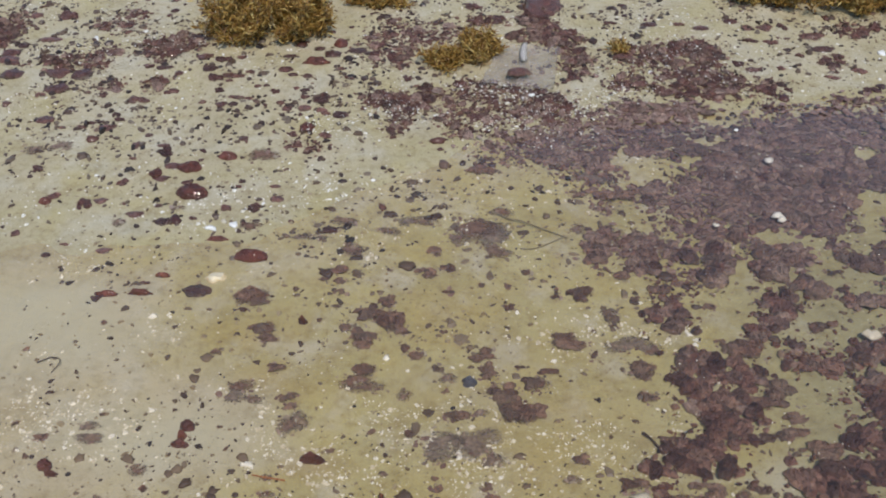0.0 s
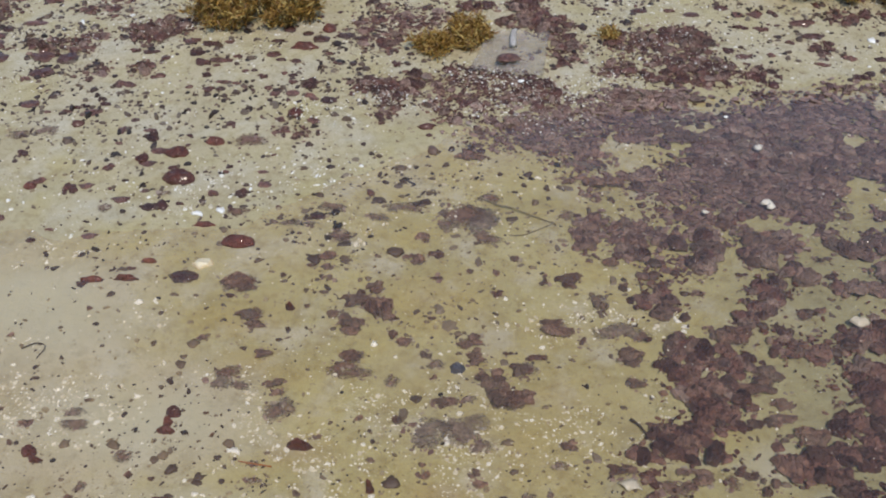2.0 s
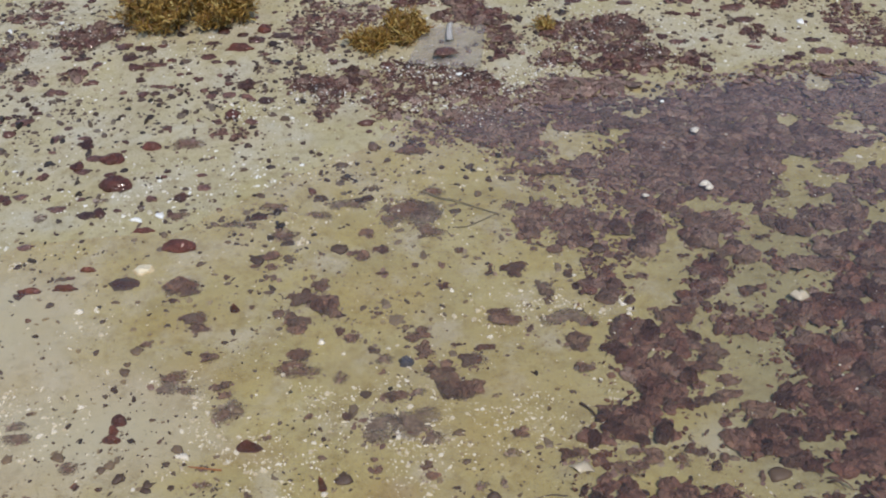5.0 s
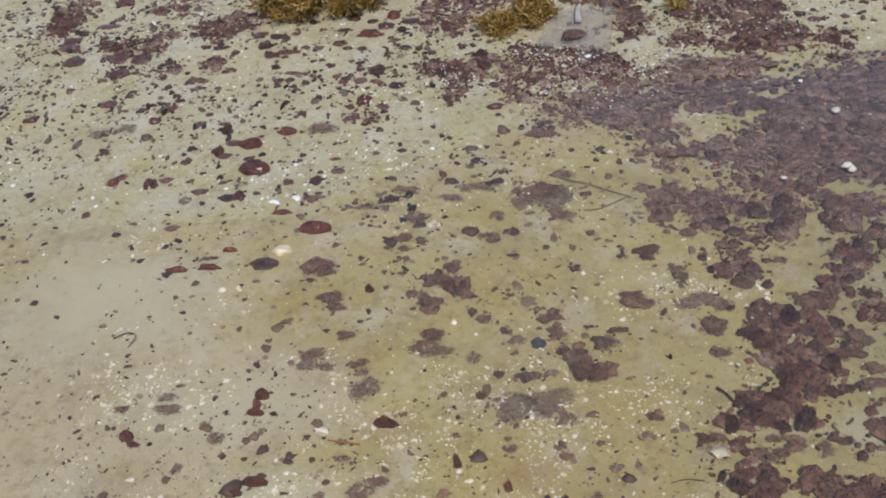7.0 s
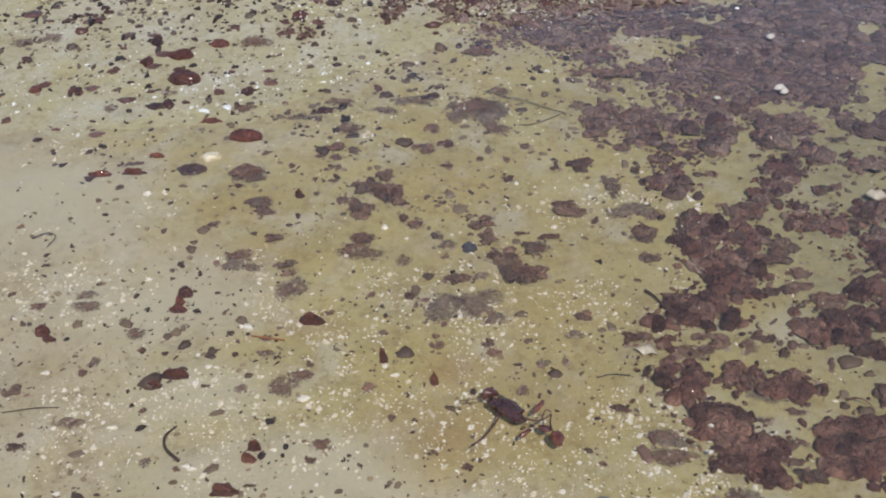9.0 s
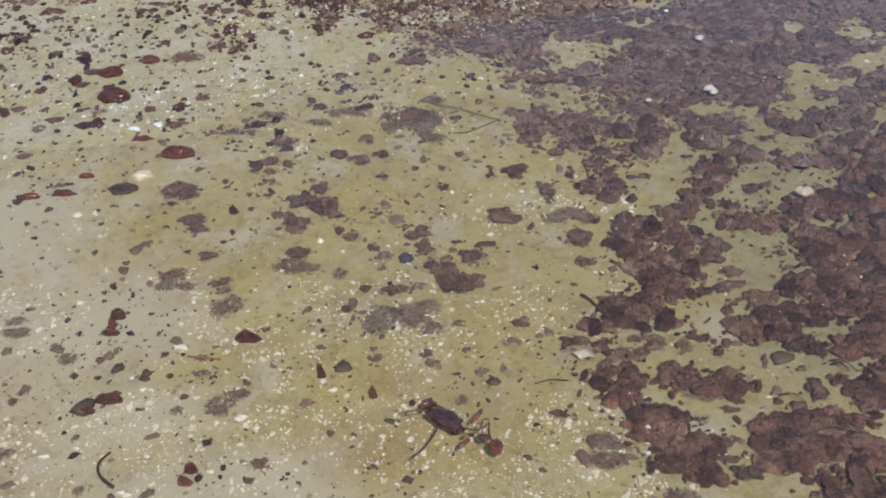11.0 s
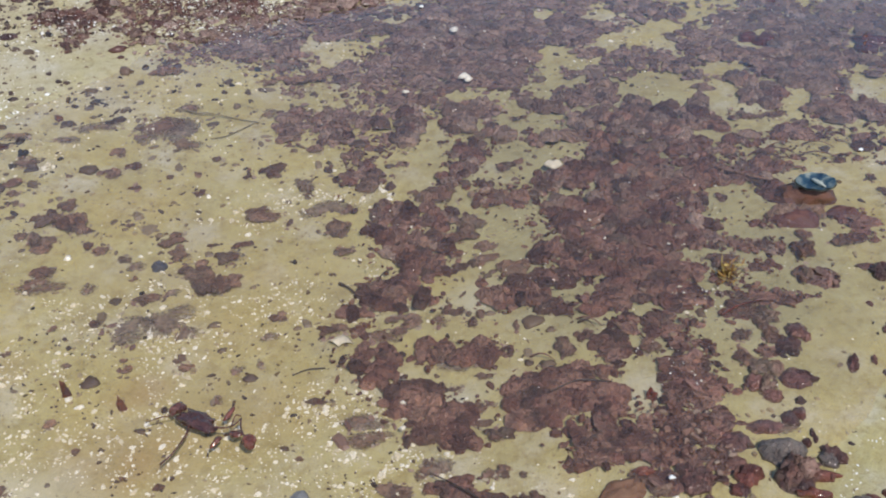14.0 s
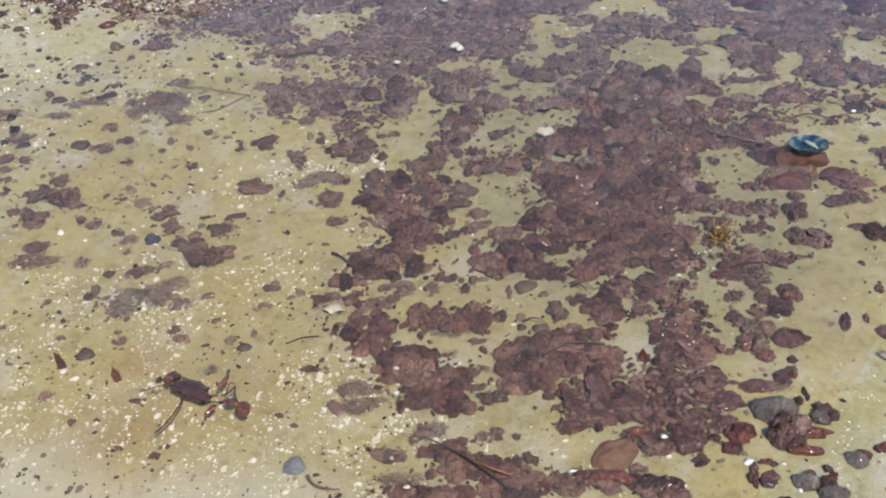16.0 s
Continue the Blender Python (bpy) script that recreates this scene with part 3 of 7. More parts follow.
def film_patch(x, y, a, b, rot):
    """A thin patch of seaweed bits under silt."""
    base = new("silted_seaweed")
    z = height(x, y)
    base.matrix_world = pose(x, y, z)
    bed = new("bed", rng.choice(FILMS))
    bed.parent = base
    bed.matrix_basis = pose(0, 0, -0.001, 0, 0, rot) @ Matrix.Diagonal((1.15 * a, 1.15 * b, 0.0055, 1))
    for material, count, size in ((WEED_BITS_PALE, 5000, 0.0030), (WEED_BITS_SILT_SHEEN, 4500, 0.0036)):
        places = [(*in_ellipse(x, y, a, b, rot, rng.choice((0.7, 0.95, 1.15))), size * math.exp(rng.gauss(0.1, 0.45))) for _ in range(int(a * b * count) + 5)]
        bits = new("bit", domes("bit", material, places, (0.0, 0.005), (x, y, z), 0.35))
        bits.parent = base
        tagged(bits, kind="stuff")
    return tagged(base, "brownish silt covered seaweed patch on the pool bed", "seaweed", "silted seaweed patches")


def red_scrap(x, y, a, b, rot):
    ob = new("red_seaweed", rng.choice(REDS))
    if y > 1.9:
        lay(ob, x, y, 1.25 * a, 1.25 * b, 0.030, rot)
        return tagged(ob, "rust red seaweed lump sunk in the deeper pool", "seaweed", "glossy red seaweed")
    lay(ob, x, y, a, max(0.6 * b, b - 0.012), max(min(0.04, 0.5 * min(a, b)), 0.006 - 1.2 * height(x, y)), rot)
    return tagged(ob, "glossy rust red seaweed lump at the water's edge", "seaweed", "glossy red seaweed")


def shell(x, y, a, b, rot):
    ob = new("shell_fragment", rng.choice(CHIPS))
    lay(ob, x, y, 0.9 * a, 0.75 * b, min(0.014, 0.45 * min(a, b) + 0.002), rot, 0.1, 14.0)
    if any(math.hypot((x - p) / e, (y - q) / f) < 0.9 for p, q, e, f in MATS):
        ob.matrix_world.translation.z += 0.019
        return tagged(ob, "broken off-white seashell fragment lying on red seaweed", "shell", "white shell fragments")
    return tagged(ob, "broken off-white seashell fragment on the sand", "shell", "white shell fragments")


def clustered(x, y, scale, cut, shift):
    return noise.noise(Vector((x * scale, y * scale, shift))) > cut


MATS = []
GAPS = []
GAPS.append((1.790, 2.106, 0.060, 0.062, -15))
GAPS.append((2.074, 1.982, 0.045, 0.050, -19))
GAPS.append((0.809, 2.530, 0.050, 0.029, 1))
GAPS.append((1.208, 2.380, 0.042, 0.025, 0))
GAPS.append((1.391, 2.359, 0.066, 0.030, 1))
GAPS.append((1.386, 2.197, 0.062, 0.060, -1))
GAPS.append((1.191, 2.178, 0.043, 0.044, -1))
GAPS.append((1.361, 2.558, 0.040, 0.043, 1))
GAPS.append((0.766, 2.424, 0.053, 0.022, 1))
GAPS.append((0.875, 1.992, 0.065, 0.032, -11))
GAPS.append((1.184, 2.147, 0.065, 0.059, -11))
GAPS.append((1.254, 2.101, 0.058, 0.029, -10))
GAPS.append((0.544, 2.308, 0.083, 0.034, -7))
GAPS.append((1.393, 2.216, 0.053, 0.045, -11))
GAPS.append((1.550, 2.261, 0.076, 0.043, -11))
GAPS.append((1.516, 2.162, 0.053, 0.031, -11))
GAPS.append((1.613, 1.974, 0.067, 0.033, -14))
GAPS.append((1.563, 1.841, 0.047, 0.085, -14))
GAPS.append((1.416, 1.908, 0.128, 0.068, -13))
GAPS.append((1.756, 1.776, 0.040, 0.054, -14))
GAPS.append((1.611, 1.675, 0.090, 0.031, -13))
GAPS.append((1.433, 1.665, 0.030, 0.024, -13))
GAPS.append((1.231, 1.211, 0.040, 0.019, -12))
GAPS.append((1.111, 1.179, 0.013, 0.015, -11))
GAPS.append((0.926, 1.155, 0.035, 0.018, -12))
GAPS.append((0.990, 0.898, 0.036, 0.035, -11))
GAPS.append((1.737, 1.375, 0.064, 0.070, -17))
GAPS.append((1.456, 1.639, 0.042, 0.028, -18))
GAPS.append((1.969, 1.773, 0.055, 0.064, -19))
GAPS.append((1.994, 1.875, 0.031, 0.028, -19))
GAPS.append((1.744, 1.777, 0.028, 0.049, -19))


def bare(x, y):
    """Whether a place lies in one of the sand gaps between the mats."""
    wob = 1 + 0.35 * noise.noise(Vector((x * 28, y * 28, 2)))
    for gx, gy, a, b, rot in GAPS:
        if abs(x - gx) < 0.3 and abs(y - gy) < 0.3:
            c, s = math.cos(radians(rot)), math.sin(radians(rot))
            u, v = (x - gx) * c + (y - gy) * s, (y - gy) * c - (x - gx) * s
            if (u / a) ** 2 + (v / b) ** 2 < wob:
                return True
    return False


def mat(x, y, a, b, rot, thin=False):
    """A mat of red seaweed: many overlapping tufts of torn blades, ragged at the edge; thin: scattered, low tufts."""
    base = new("seaweed_mat")
    z = height(x, y)
    base.matrix_world = pose(x, y, z)
    c, s = math.cos(radians(rot)), math.sin(radians(rot))
    dry = z > 0.004
    a, b = 1.05 * a, 1.22 * b
    MATS.append((x, y, a, b))
    n = max(6, int((1.2 if thin else 2.0) * (1.2 if dry else 1.0) * a * b / (0.0225 * 0.0155)))
    for i in range(n):
        t, r = 2.39996 * i + rng.uniform(-0.5, 0.5), math.sqrt((i + 0.5) / n) + rng.gauss(0, 0.04)
        stray = i % 9 == 0
        if stray:
            r = rng.uniform(1.0, 1.0 + min(0.4, 0.03 / min(a, b)))
        size = min(0.034, 0.0178 * math.exp(rng.gauss(0, 0.40))) * (0.5 if stray else 1.0) * (0.74 if dry else 0.75 if thin else 1.0)
        inset = 0.0 if stray else 0.4 * size
        u, v = r * math.cos(t) * max(0.3 * a, a - inset), r * math.sin(t) * max(0.3 * b, b - inset)
        px, py = x + c * u - s * v, y + s * u + c * v
        if bare(px, py):
            continue
        h = size * rng.uniform(0.38, 0.78) * (0.7 if thin else 1.0)
        if y > 2.0 and not dry:
            size, h = 0.9 * size, 0.55 * h
        depth = -height(px, py)
        if depth > 0.004:
            h = min(h, max(0.004, 0.6 * (depth - 0.004)))
        # farther mats take the lighter copy that carries silt and painted sheen
        ob = new("frond_lump", rng.choice(DRY_LUMPS if dry and rng.random() < 0.6 else SILT_SHEEN_LUMPS if dry or rng.gauss(y, 0.25) > 1.65 else LUMPS))
        ob.parent = base
        lift = 0.0 if stray or thin else rng.uniform(0.0, 0.006)
        tilt = 8 if stray or thin else 20
        ob.matrix_basis = pose(px - x, py - y, height(px, py) - z - 0.002 + lift, rng.uniform(-tilt, tilt), rng.uniform(-tilt, tilt), rng.gauss(-8, 38)) @ Matrix.Diagonal((size, size * rng.uniform(0.5, 0.85), h, 1))
    flake = y > 1.9 and not dry and not thin
    places = [(*in_ellipse(x, y, a, b, rot, rng.choice((0.9, 1.1, 1.2, 1.2 + min(0.6, 0.04 / min(a, b)))),), min(0.013, (0.0085 if flake else 0.0045) * math.exp(rng.gauss(0.1, 0.45)))) for _ in range(int(a * b * (30000 if dry else 22000 if thin else 14000)) + 10)]
    places = [q for q in places if not bare(q[0], q[1])]
    bits = new("bit", domes("bit", WEED_BITS_SILT_SHEEN if y > 1.8 and not dry else WEED_BITS, places, (0.0, 0.006 if thin or dry else 0.010), (x, y, z), 0.25 if flake else 0.8))
    bits.parent = base
    tagged(bits, kind="stuff")
    kind = "thin scattered mat of purplish red seaweed " if thin else "mat of purplish red leafy seaweed "
    return tagged(base, kind + ("under shallow water" if z < 0 else "on damp sand"), "seaweed", "seaweed mats")


def thin_mat(x, y, a, b, rot):
    return mat(x, y, a, b, rot, True)


# ---- seaweed mats ----
mat(-0.251, 2.588, 0.071, 0.039, 2)
mat(-0.160, 2.565, 0.062, 0.045, 3)
mat(-0.186, 2.454, 0.035, 0.055, 2)
mat(-0.111, 2.633, 0.047, 0.043, 2)
mat(0.071, 3.131, 0.065, 0.034, 2)
mat(0.244, 3.154, 0.058, 0.059, 0)
mat(0.282, 3.040, 0.060, 0.073, 0)
mat(0.203, 3.022, 0.056, 0.036, 1)
mat(0.364, 3.008, 0.048, 0.052, 1)
mat(0.376, 2.910, 0.055, 0.050, 1)
mat(0.380, 2.817, 0.049, 0.059, 1)
mat(0.593, 2.909, 0.074, 0.057, 0)
mat(0.688, 2.927, 0.088, 0.050, 0)
mat(0.787, 2.965, 0.075, 0.051, 0)
mat(0.825, 2.903, 0.059, 0.050, 0)
mat(0.556, 2.734, 0.049, 0.046, -1)
mat(0.504, 2.707, 0.030, 0.028, 0)
mat(0.726, 2.772, 0.085, 0.050, -1)
mat(0.844, 2.749, 0.084, 0.054, 0)
mat(0.768, 2.680, 0.147, 0.038, -1)
mat(0.269, 2.590, 0.081, 0.072, 0)
mat(0.009, 2.432, 0.043, 0.033, 2)
mat(0.272, 2.396, 0.120, 0.049, 2)
mat(0.438, 2.443, 0.131, 0.055, 1)
mat(0.597, 2.473, 0.149, 0.062, 1)
mat(0.573, 2.570, 0.099, 0.051, -1)
mat(0.707, 2.570, 0.081, 0.047, 0)
mat(0.623, 2.388, 0.129, 0.040, 1)
mat(0.345, 2.321, 0.110, 0.042, 2)
mat(0.428, 2.303, 0.064, 0.047, 1)
mat(0.776, 2.378, 0.095, 0.035, 1)
mat(0.923, 2.476, 0.159, 0.056, 0)
mat(0.899, 2.386, 0.164, 0.071, 0)
mat(0.821, 2.286, 0.115, 0.052, 1)
mat(0.968, 2.302, 0.127, 0.063, 0)
mat(1.094, 2.490, 0.167, 0.075, 0)
mat(1.197, 2.552, 0.135, 0.050, 0)
mat(1.069, 2.381, 0.129, 0.060, 0)
mat(1.091, 2.254, 0.126, 0.059, 0)
mat(1.282, 2.468, 0.150, 0.057, 0)
mat(1.491, 2.631, 0.111, 0.050, 1)
mat(1.448, 2.492, 0.116, 0.059, 1)
mat(1.527, 2.460, 0.071, 0.106, 1)
mat(1.258, 2.312, 0.078, 0.048, 0)
mat(1.306, 2.248, 0.076, 0.037, -1)
mat(1.393, 2.286, 0.065, 0.027, 1)
mat(0.696, 2.178, 0.188, 0.057, 0)
mat(0.897, 2.197, 0.156, 0.059, 0)
mat(1.044, 2.183, 0.107, 0.062, -1)
mat(1.224, 2.648, 0.051, 0.024, -1)
mat(-1.046, 2.888, 0.074, 0.067, -1)
mat(-0.979, 2.926, 0.058, 0.055, -1)
mat(-1.006, 2.647, 0.040, 0.032, -1)
mat(0.409, 1.937, 0.042, 0.071, -8)
mat(0.510, 1.933, 0.063, 0.055, -10)
mat(0.514, 1.865, 0.050, 0.039, -10)
mat(0.608, 1.922, 0.050, 0.035, -10)
mat(0.693, 1.853, 0.036, 0.068, -10)
mat(0.710, 1.938, 0.043, 0.028, -10)
mat(0.542, 1.757, 0.026, 0.027, -9)
mat(0.559, 1.672, 0.050, 0.054, -9)
mat(0.607, 1.509, 0.056, 0.042, -10)
mat(0.700, 1.482, 0.053, 0.048, -10)
mat(0.583, 1.456, 0.052, 0.031, -10)
mat(0.610, 1.395, 0.056, 0.043, -10)
mat(0.671, 1.359, 0.044, 0.060, -12)
mat(0.638, 1.306, 0.059, 0.039, -12)
mat(0.810, 1.684, 0.049, 0.062, -10)
mat(0.754, 1.617, 0.027, 0.025, -10)
mat(0.859, 1.731, 0.040, 0.030, -10)
mat(0.839, 1.540, 0.043, 0.044, -11)
mat(0.845, 1.885, 0.054, 0.049, -10)
mat(0.827, 1.836, 0.038, 0.027, -11)
mat(0.812, 1.990, 0.059, 0.040, -10)
mat(0.750, 2.040, 0.047, 0.024, -10)
mat(0.421, 2.343, 0.040, 0.037, -6)
mat(0.816, 2.224, 0.124, 0.105, -7)
mat(0.849, 2.099, 0.111, 0.068, -11)
mat(0.951, 2.149, 0.105, 0.099, -10)
mat(1.092, 2.183, 0.073, 0.052, -11)
mat(1.022, 2.069, 0.071, 0.068, -11)
mat(0.677, 2.025, 0.070, 0.035, -10)
mat(1.230, 2.250, 0.084, 0.034, -9)
mat(1.267, 2.144, 0.073, 0.026, -10)
mat(0.896, 1.907, 0.061, 0.041, -10)
mat(1.085, 1.886, 0.042, 0.025, -10)
mat(1.167, 1.926, 0.055, 0.041, -10)
mat(0.929, 1.788, 0.044, 0.031, -10)
mat(1.028, 1.740, 0.039, 0.033, -10)
mat(1.116, 1.734, 0.034, 0.024, -12)
mat(1.520, 2.357, 0.132, 0.050, -7)
mat(1.214, 2.319, 0.120, 0.042, -8)
mat(1.071, 2.308, 0.068, 0.041, -8)
mat(1.316, 2.365, 0.087, 0.043, -7)
mat(1.411, 2.120, 0.089, 0.033, -11)
mat(1.286, 2.050, 0.103, 0.056, -10)
mat(1.472, 2.057, 0.087, 0.045, -11)
mat(1.607, 2.183, 0.060, 0.063, -11)
mat(1.639, 2.096, 0.087, 0.071, -14)
mat(1.546, 1.990, 0.061, 0.046, -15)
mat(1.777, 2.173, 0.089, 0.134, -14)
mat(1.784, 2.007, 0.084, 0.109, -15)
mat(1.941, 2.116, 0.063, 0.185, -15)
mat(1.812, 1.897, 0.044, 0.065, -14)
mat(1.640, 1.904, 0.054, 0.025, -15)
mat(1.299, 1.849, 0.062, 0.041, -13)
mat(1.502, 1.810, 0.048, 0.039, -14)
mat(1.672, 1.800, 0.060, 0.060, -14)
mat(1.249, 1.934, 0.069, 0.038, -10)
mat(1.231, 1.808, 0.103, 0.037, -12)
mat(1.156, 1.790, 0.061, 0.029, -11)
mat(1.297, 1.758, 0.079, 0.047, -13)
mat(1.399, 1.748, 0.093, 0.053, -13)
mat(1.482, 1.700, 0.031, 0.028, -13)
mat(1.255, 1.704, 0.098, 0.032, -14)
mat(1.382, 1.668, 0.063, 0.032, -13)
mat(1.672, 1.615, 0.035, 0.043, -13)
mat(1.316, 1.611, 0.130, 0.056, -13)
mat(1.156, 1.652, 0.050, 0.031, -13)
mat(0.991, 1.554, 0.060, 0.038, -12)
mat(1.085, 1.563, 0.087, 0.058, -13)
mat(1.208, 1.515, 0.106, 0.062, -13)
mat(1.346, 1.508, 0.092, 0.063, -13)
mat(1.456, 1.472, 0.044, 0.038, -12)
mat(1.489, 1.417, 0.033, 0.056, -13)
mat(0.883, 1.512, 0.060, 0.027, -12)
mat(1.054, 1.424, 0.122, 0.052, -13)
mat(1.213, 1.417, 0.121, 0.067, -13)
mat(1.248, 1.304, 0.074, 0.063, -13)
mat(1.077, 1.333, 0.118, 0.062, -12)
mat(1.171, 1.271, 0.103, 0.040, -12)
mat(0.941, 1.288, 0.063, 0.043, -12)
mat(1.045, 1.240, 0.084, 0.065, -12)
mat(0.878, 1.202, 0.061, 0.030, -12)
mat(0.792, 1.174, 0.047, 0.039, -12)
mat(0.948, 1.209, 0.061, 0.029, -12)
mat(0.847, 1.153, 0.041, 0.021, -12)
mat(1.136, 1.181, 0.061, 0.045, -12)
mat(1.067, 1.158, 0.060, 0.036, -12)
mat(1.175, 1.153, 0.041, 0.030, -12)
mat(1.014, 1.115, 0.060, 0.035, -12)
mat(1.115, 1.094, 0.068, 0.042, -12)
mat(0.953, 1.110, 0.048, 0.026, -12)
mat(1.168, 1.078, 0.038, 0.031, -11)
mat(0.884, 1.115, 0.039, 0.020, -11)
mat(1.326, 1.032, 0.051, 0.021, -12)
mat(0.583, 1.212, 0.078, 0.036, -12)
mat(0.476, 1.204, 0.043, 0.018, -10)
mat(0.528, 1.252, 0.040, 0.024, -12)
mat(0.573, 1.266, 0.051, 0.029, -12)
mat(0.489, 1.055, 0.069, 0.034, -12)
mat(0.627, 1.038, 0.073, 0.028, -11)
mat(0.698, 1.022, 0.042, 0.028, -11)
mat(0.536, 0.929, 0.066, 0.025, -11)
mat(0.593, 0.889, 0.062, 0.033, -11)
mat(0.556, 0.853, 0.046, 0.026, -11)
mat(0.617, 0.841, 0.031, 0.027, -11)
mat(0.619, 0.809, 0.028, 0.015, -11)
mat(0.575, 0.718, 0.037, 0.016, -10)
mat(0.794, 0.918, 0.068, 0.029, -11)
mat(0.762, 0.881, 0.052, 0.022, -11)
mat(0.817, 0.867, 0.060, 0.034, -11)
mat(0.779, 0.837, 0.033, 0.019, -11)
mat(0.740, 0.837, 0.026, 0.016, -11)
mat(0.877, 0.873, 0.051, 0.031, -11)
mat(0.883, 0.927, 0.052, 0.019, -11)
mat(0.956, 0.950, 0.034, 0.036, -12)
mat(0.951, 0.997, 0.037, 0.025, -12)
mat(1.009, 1.030, 0.048, 0.026, -11)
mat(1.084, 1.016, 0.057, 0.033, -11)
mat(1.098, 0.936, 0.047, 0.037, -12)
mat(1.075, 0.877, 0.051, 0.035, -11)
mat(1.088, 0.832, 0.039, 0.028, -11)
mat(1.040, 0.821, 0.042, 0.022, -11)
mat(1.003, 0.793, 0.032, 0.022, -11)
mat(1.062, 0.745, 0.037, 0.026, -11)
mat(0.985, 0.734, 0.048, 0.030, -11)
mat(0.883, 0.792, 0.042, 0.021, -11)
mat(0.837, 0.780, 0.042, 0.031, -11)
mat(0.821, 0.728, 0.044, 0.027, -10)
mat(0.894, 0.736, 0.049, 0.030, -11)
mat(0.952, 0.700, 0.032, 0.019, -11)
mat(1.003, 0.678, 0.040, 0.026, -10)
mat(1.155, 0.609, 0.033, 0.014, -10)
mat(0.932, 0.651, 0.020, 0.015, -10)
mat(1.024, 0.647, 0.031, 0.024, -10)
mat(0.974, 0.643, 0.028, 0.014, -10)
mat(0.504, 0.997, 0.050, 0.022, -11)
mat(0.562, 0.953, 0.054, 0.019, -11)
mat(0.723, 0.616, 0.039, 0.023, -14)
mat(0.653, 0.643, 0.032, 0.017, -15)
mat(0.583, 0.675, 0.047, 0.021, -15)
mat(0.547, 0.636, 0.055, 0.011, -14)
mat(1.435, 1.079, 0.042, 0.031, -17)
mat(1.615, 1.236, 0.040, 0.029, -17)
mat(1.798, 1.687, 0.074, 0.060, -18)
mat(1.869, 1.672, 0.059, 0.055, -18)
mat(1.834, 1.815, 0.089, 0.052, -19)
mat(1.815, 1.890, 0.099, 0.031, -19)
mat(1.907, 1.629, 0.042, 0.045, -18)
mat(1.987, 1.777, 0.035, 0.060, -19)
mat(1.981, 1.913, 0.083, 0.057, -19)
mat(1.816, 1.510, 0.057, 0.033, -17)
mat(1.630, 1.613, 0.028, 0.045, -18)
mat(1.532, 1.607, 0.055, 0.033, -18)
mat(1.532, 1.483, 0.056, 0.028, -17)
mat(0.669, 0.613, 0.051, 0.014, -14)
mat(0.830, 0.591, 0.047, 0.018, -14)
mat(0.900, 0.558, 0.036, 0.016, -14)
mat(0.632, 0.675, 0.034, 0.016, -14)
mat(1.059, 0.863, 0.046, 0.054, -15)
mat(1.055, 0.774, 0.044, 0.047, -15)
mat(0.962, 0.756, 0.052, 0.038, -15)
mat(0.888, 0.848, 0.057, 0.028, -15)
mat(0.862, 0.740, 0.051, 0.031, -15)
mat(0.968, 0.691, 0.035, 0.025, -15)
mat(1.059, 0.714, 0.033, 0.032, -15)
mat(0.836, 0.889, 0.044, 0.029, -16)
mat(1.049, 0.659, 0.019, 0.020, -14)
mat(1.934, 2.287, 0.088, 0.105, -19)
mat(1.956, 2.088, 0.100, 0.119, -19)
mat(2.127, 2.157, 0.094, 0.144, -20)
mat(2.218, 2.083, 0.087, 0.158, -20)
mat(2.316, 2.018, 0.059, 0.205, -19)
mat(1.834, 1.920, 0.079, 0.072, -19)
mat(2.104, 1.853, 0.066, 0.058, -19)
mat(2.147, 1.788, 0.055, 0.114, -18)
mat(2.058, 1.618, 0.038, 0.057, -18)
mat(1.768, 1.287, 0.034, 0.037, -18)
thin_mat(-0.258, 2.957, 0.093, 0.135, 2)
thin_mat(-0.095, 3.018, 0.099, 0.064, 3)
thin_mat(0.716, 2.841, 0.144, 0.030, 0)
thin_mat(0.070, 2.682, 0.101, 0.041, 1)
thin_mat(0.188, 2.615, 0.100, 0.067, 0)
thin_mat(0.036, 2.597, 0.090, 0.056, 2)
thin_mat(0.107, 2.522, 0.088, 0.048, 1)
thin_mat(0.249, 2.512, 0.053, 0.038, 1)
thin_mat(0.318, 2.471, 0.070, 0.038, 2)
thin_mat(0.400, 2.530, 0.071, 0.050, 0)
thin_mat(-0.033, 2.507, 0.053, 0.038, 3)
thin_mat(0.135, 2.398, 0.094, 0.051, 2)
thin_mat(0.151, 2.305, 0.092, 0.035, 3)
thin_mat(0.375, 2.252, 0.080, 0.031, 2)
thin_mat(1.348, 2.642, 0.107, 0.043, 1)
thin_mat(0.637, 2.224, 0.058, 0.023, 0)
thin_mat(1.001, 2.720, 0.060, 0.046, -1)
thin_mat(1.595, 2.957, 0.099, 0.057, -1)
thin_mat(1.632, 2.835, 0.092, 0.055, 0)
thin_mat(1.357, 3.099, 0.061, 0.051, 0)
thin_mat(1.227, 2.883, 0.046, 0.042, -1)
thin_mat(1.011, 2.606, 0.073, 0.025, 0)
thin_mat(-1.226, 3.114, 0.051, 0.060, -1)
thin_mat(-1.320, 3.050, 0.044, 0.028, -1)
thin_mat(-0.932, 2.933, 0.039, 0.042, -1)
thin_mat(-1.228, 2.859, 0.050, 0.025, -1)
thin_mat(-1.226, 2.768, 0.034, 0.028, -2)
thin_mat(-1.151, 2.632, 0.047, 0.031, -1)
thin_mat(1.607, 3.056, 0.057, 0.034, -1)
thin_mat(0.623, 1.817, 0.055, 0.033, -10)
thin_mat(0.587, 1.775, 0.047, 0.028, -10)
thin_mat(0.403, 2.207, 0.048, 0.029, -6)
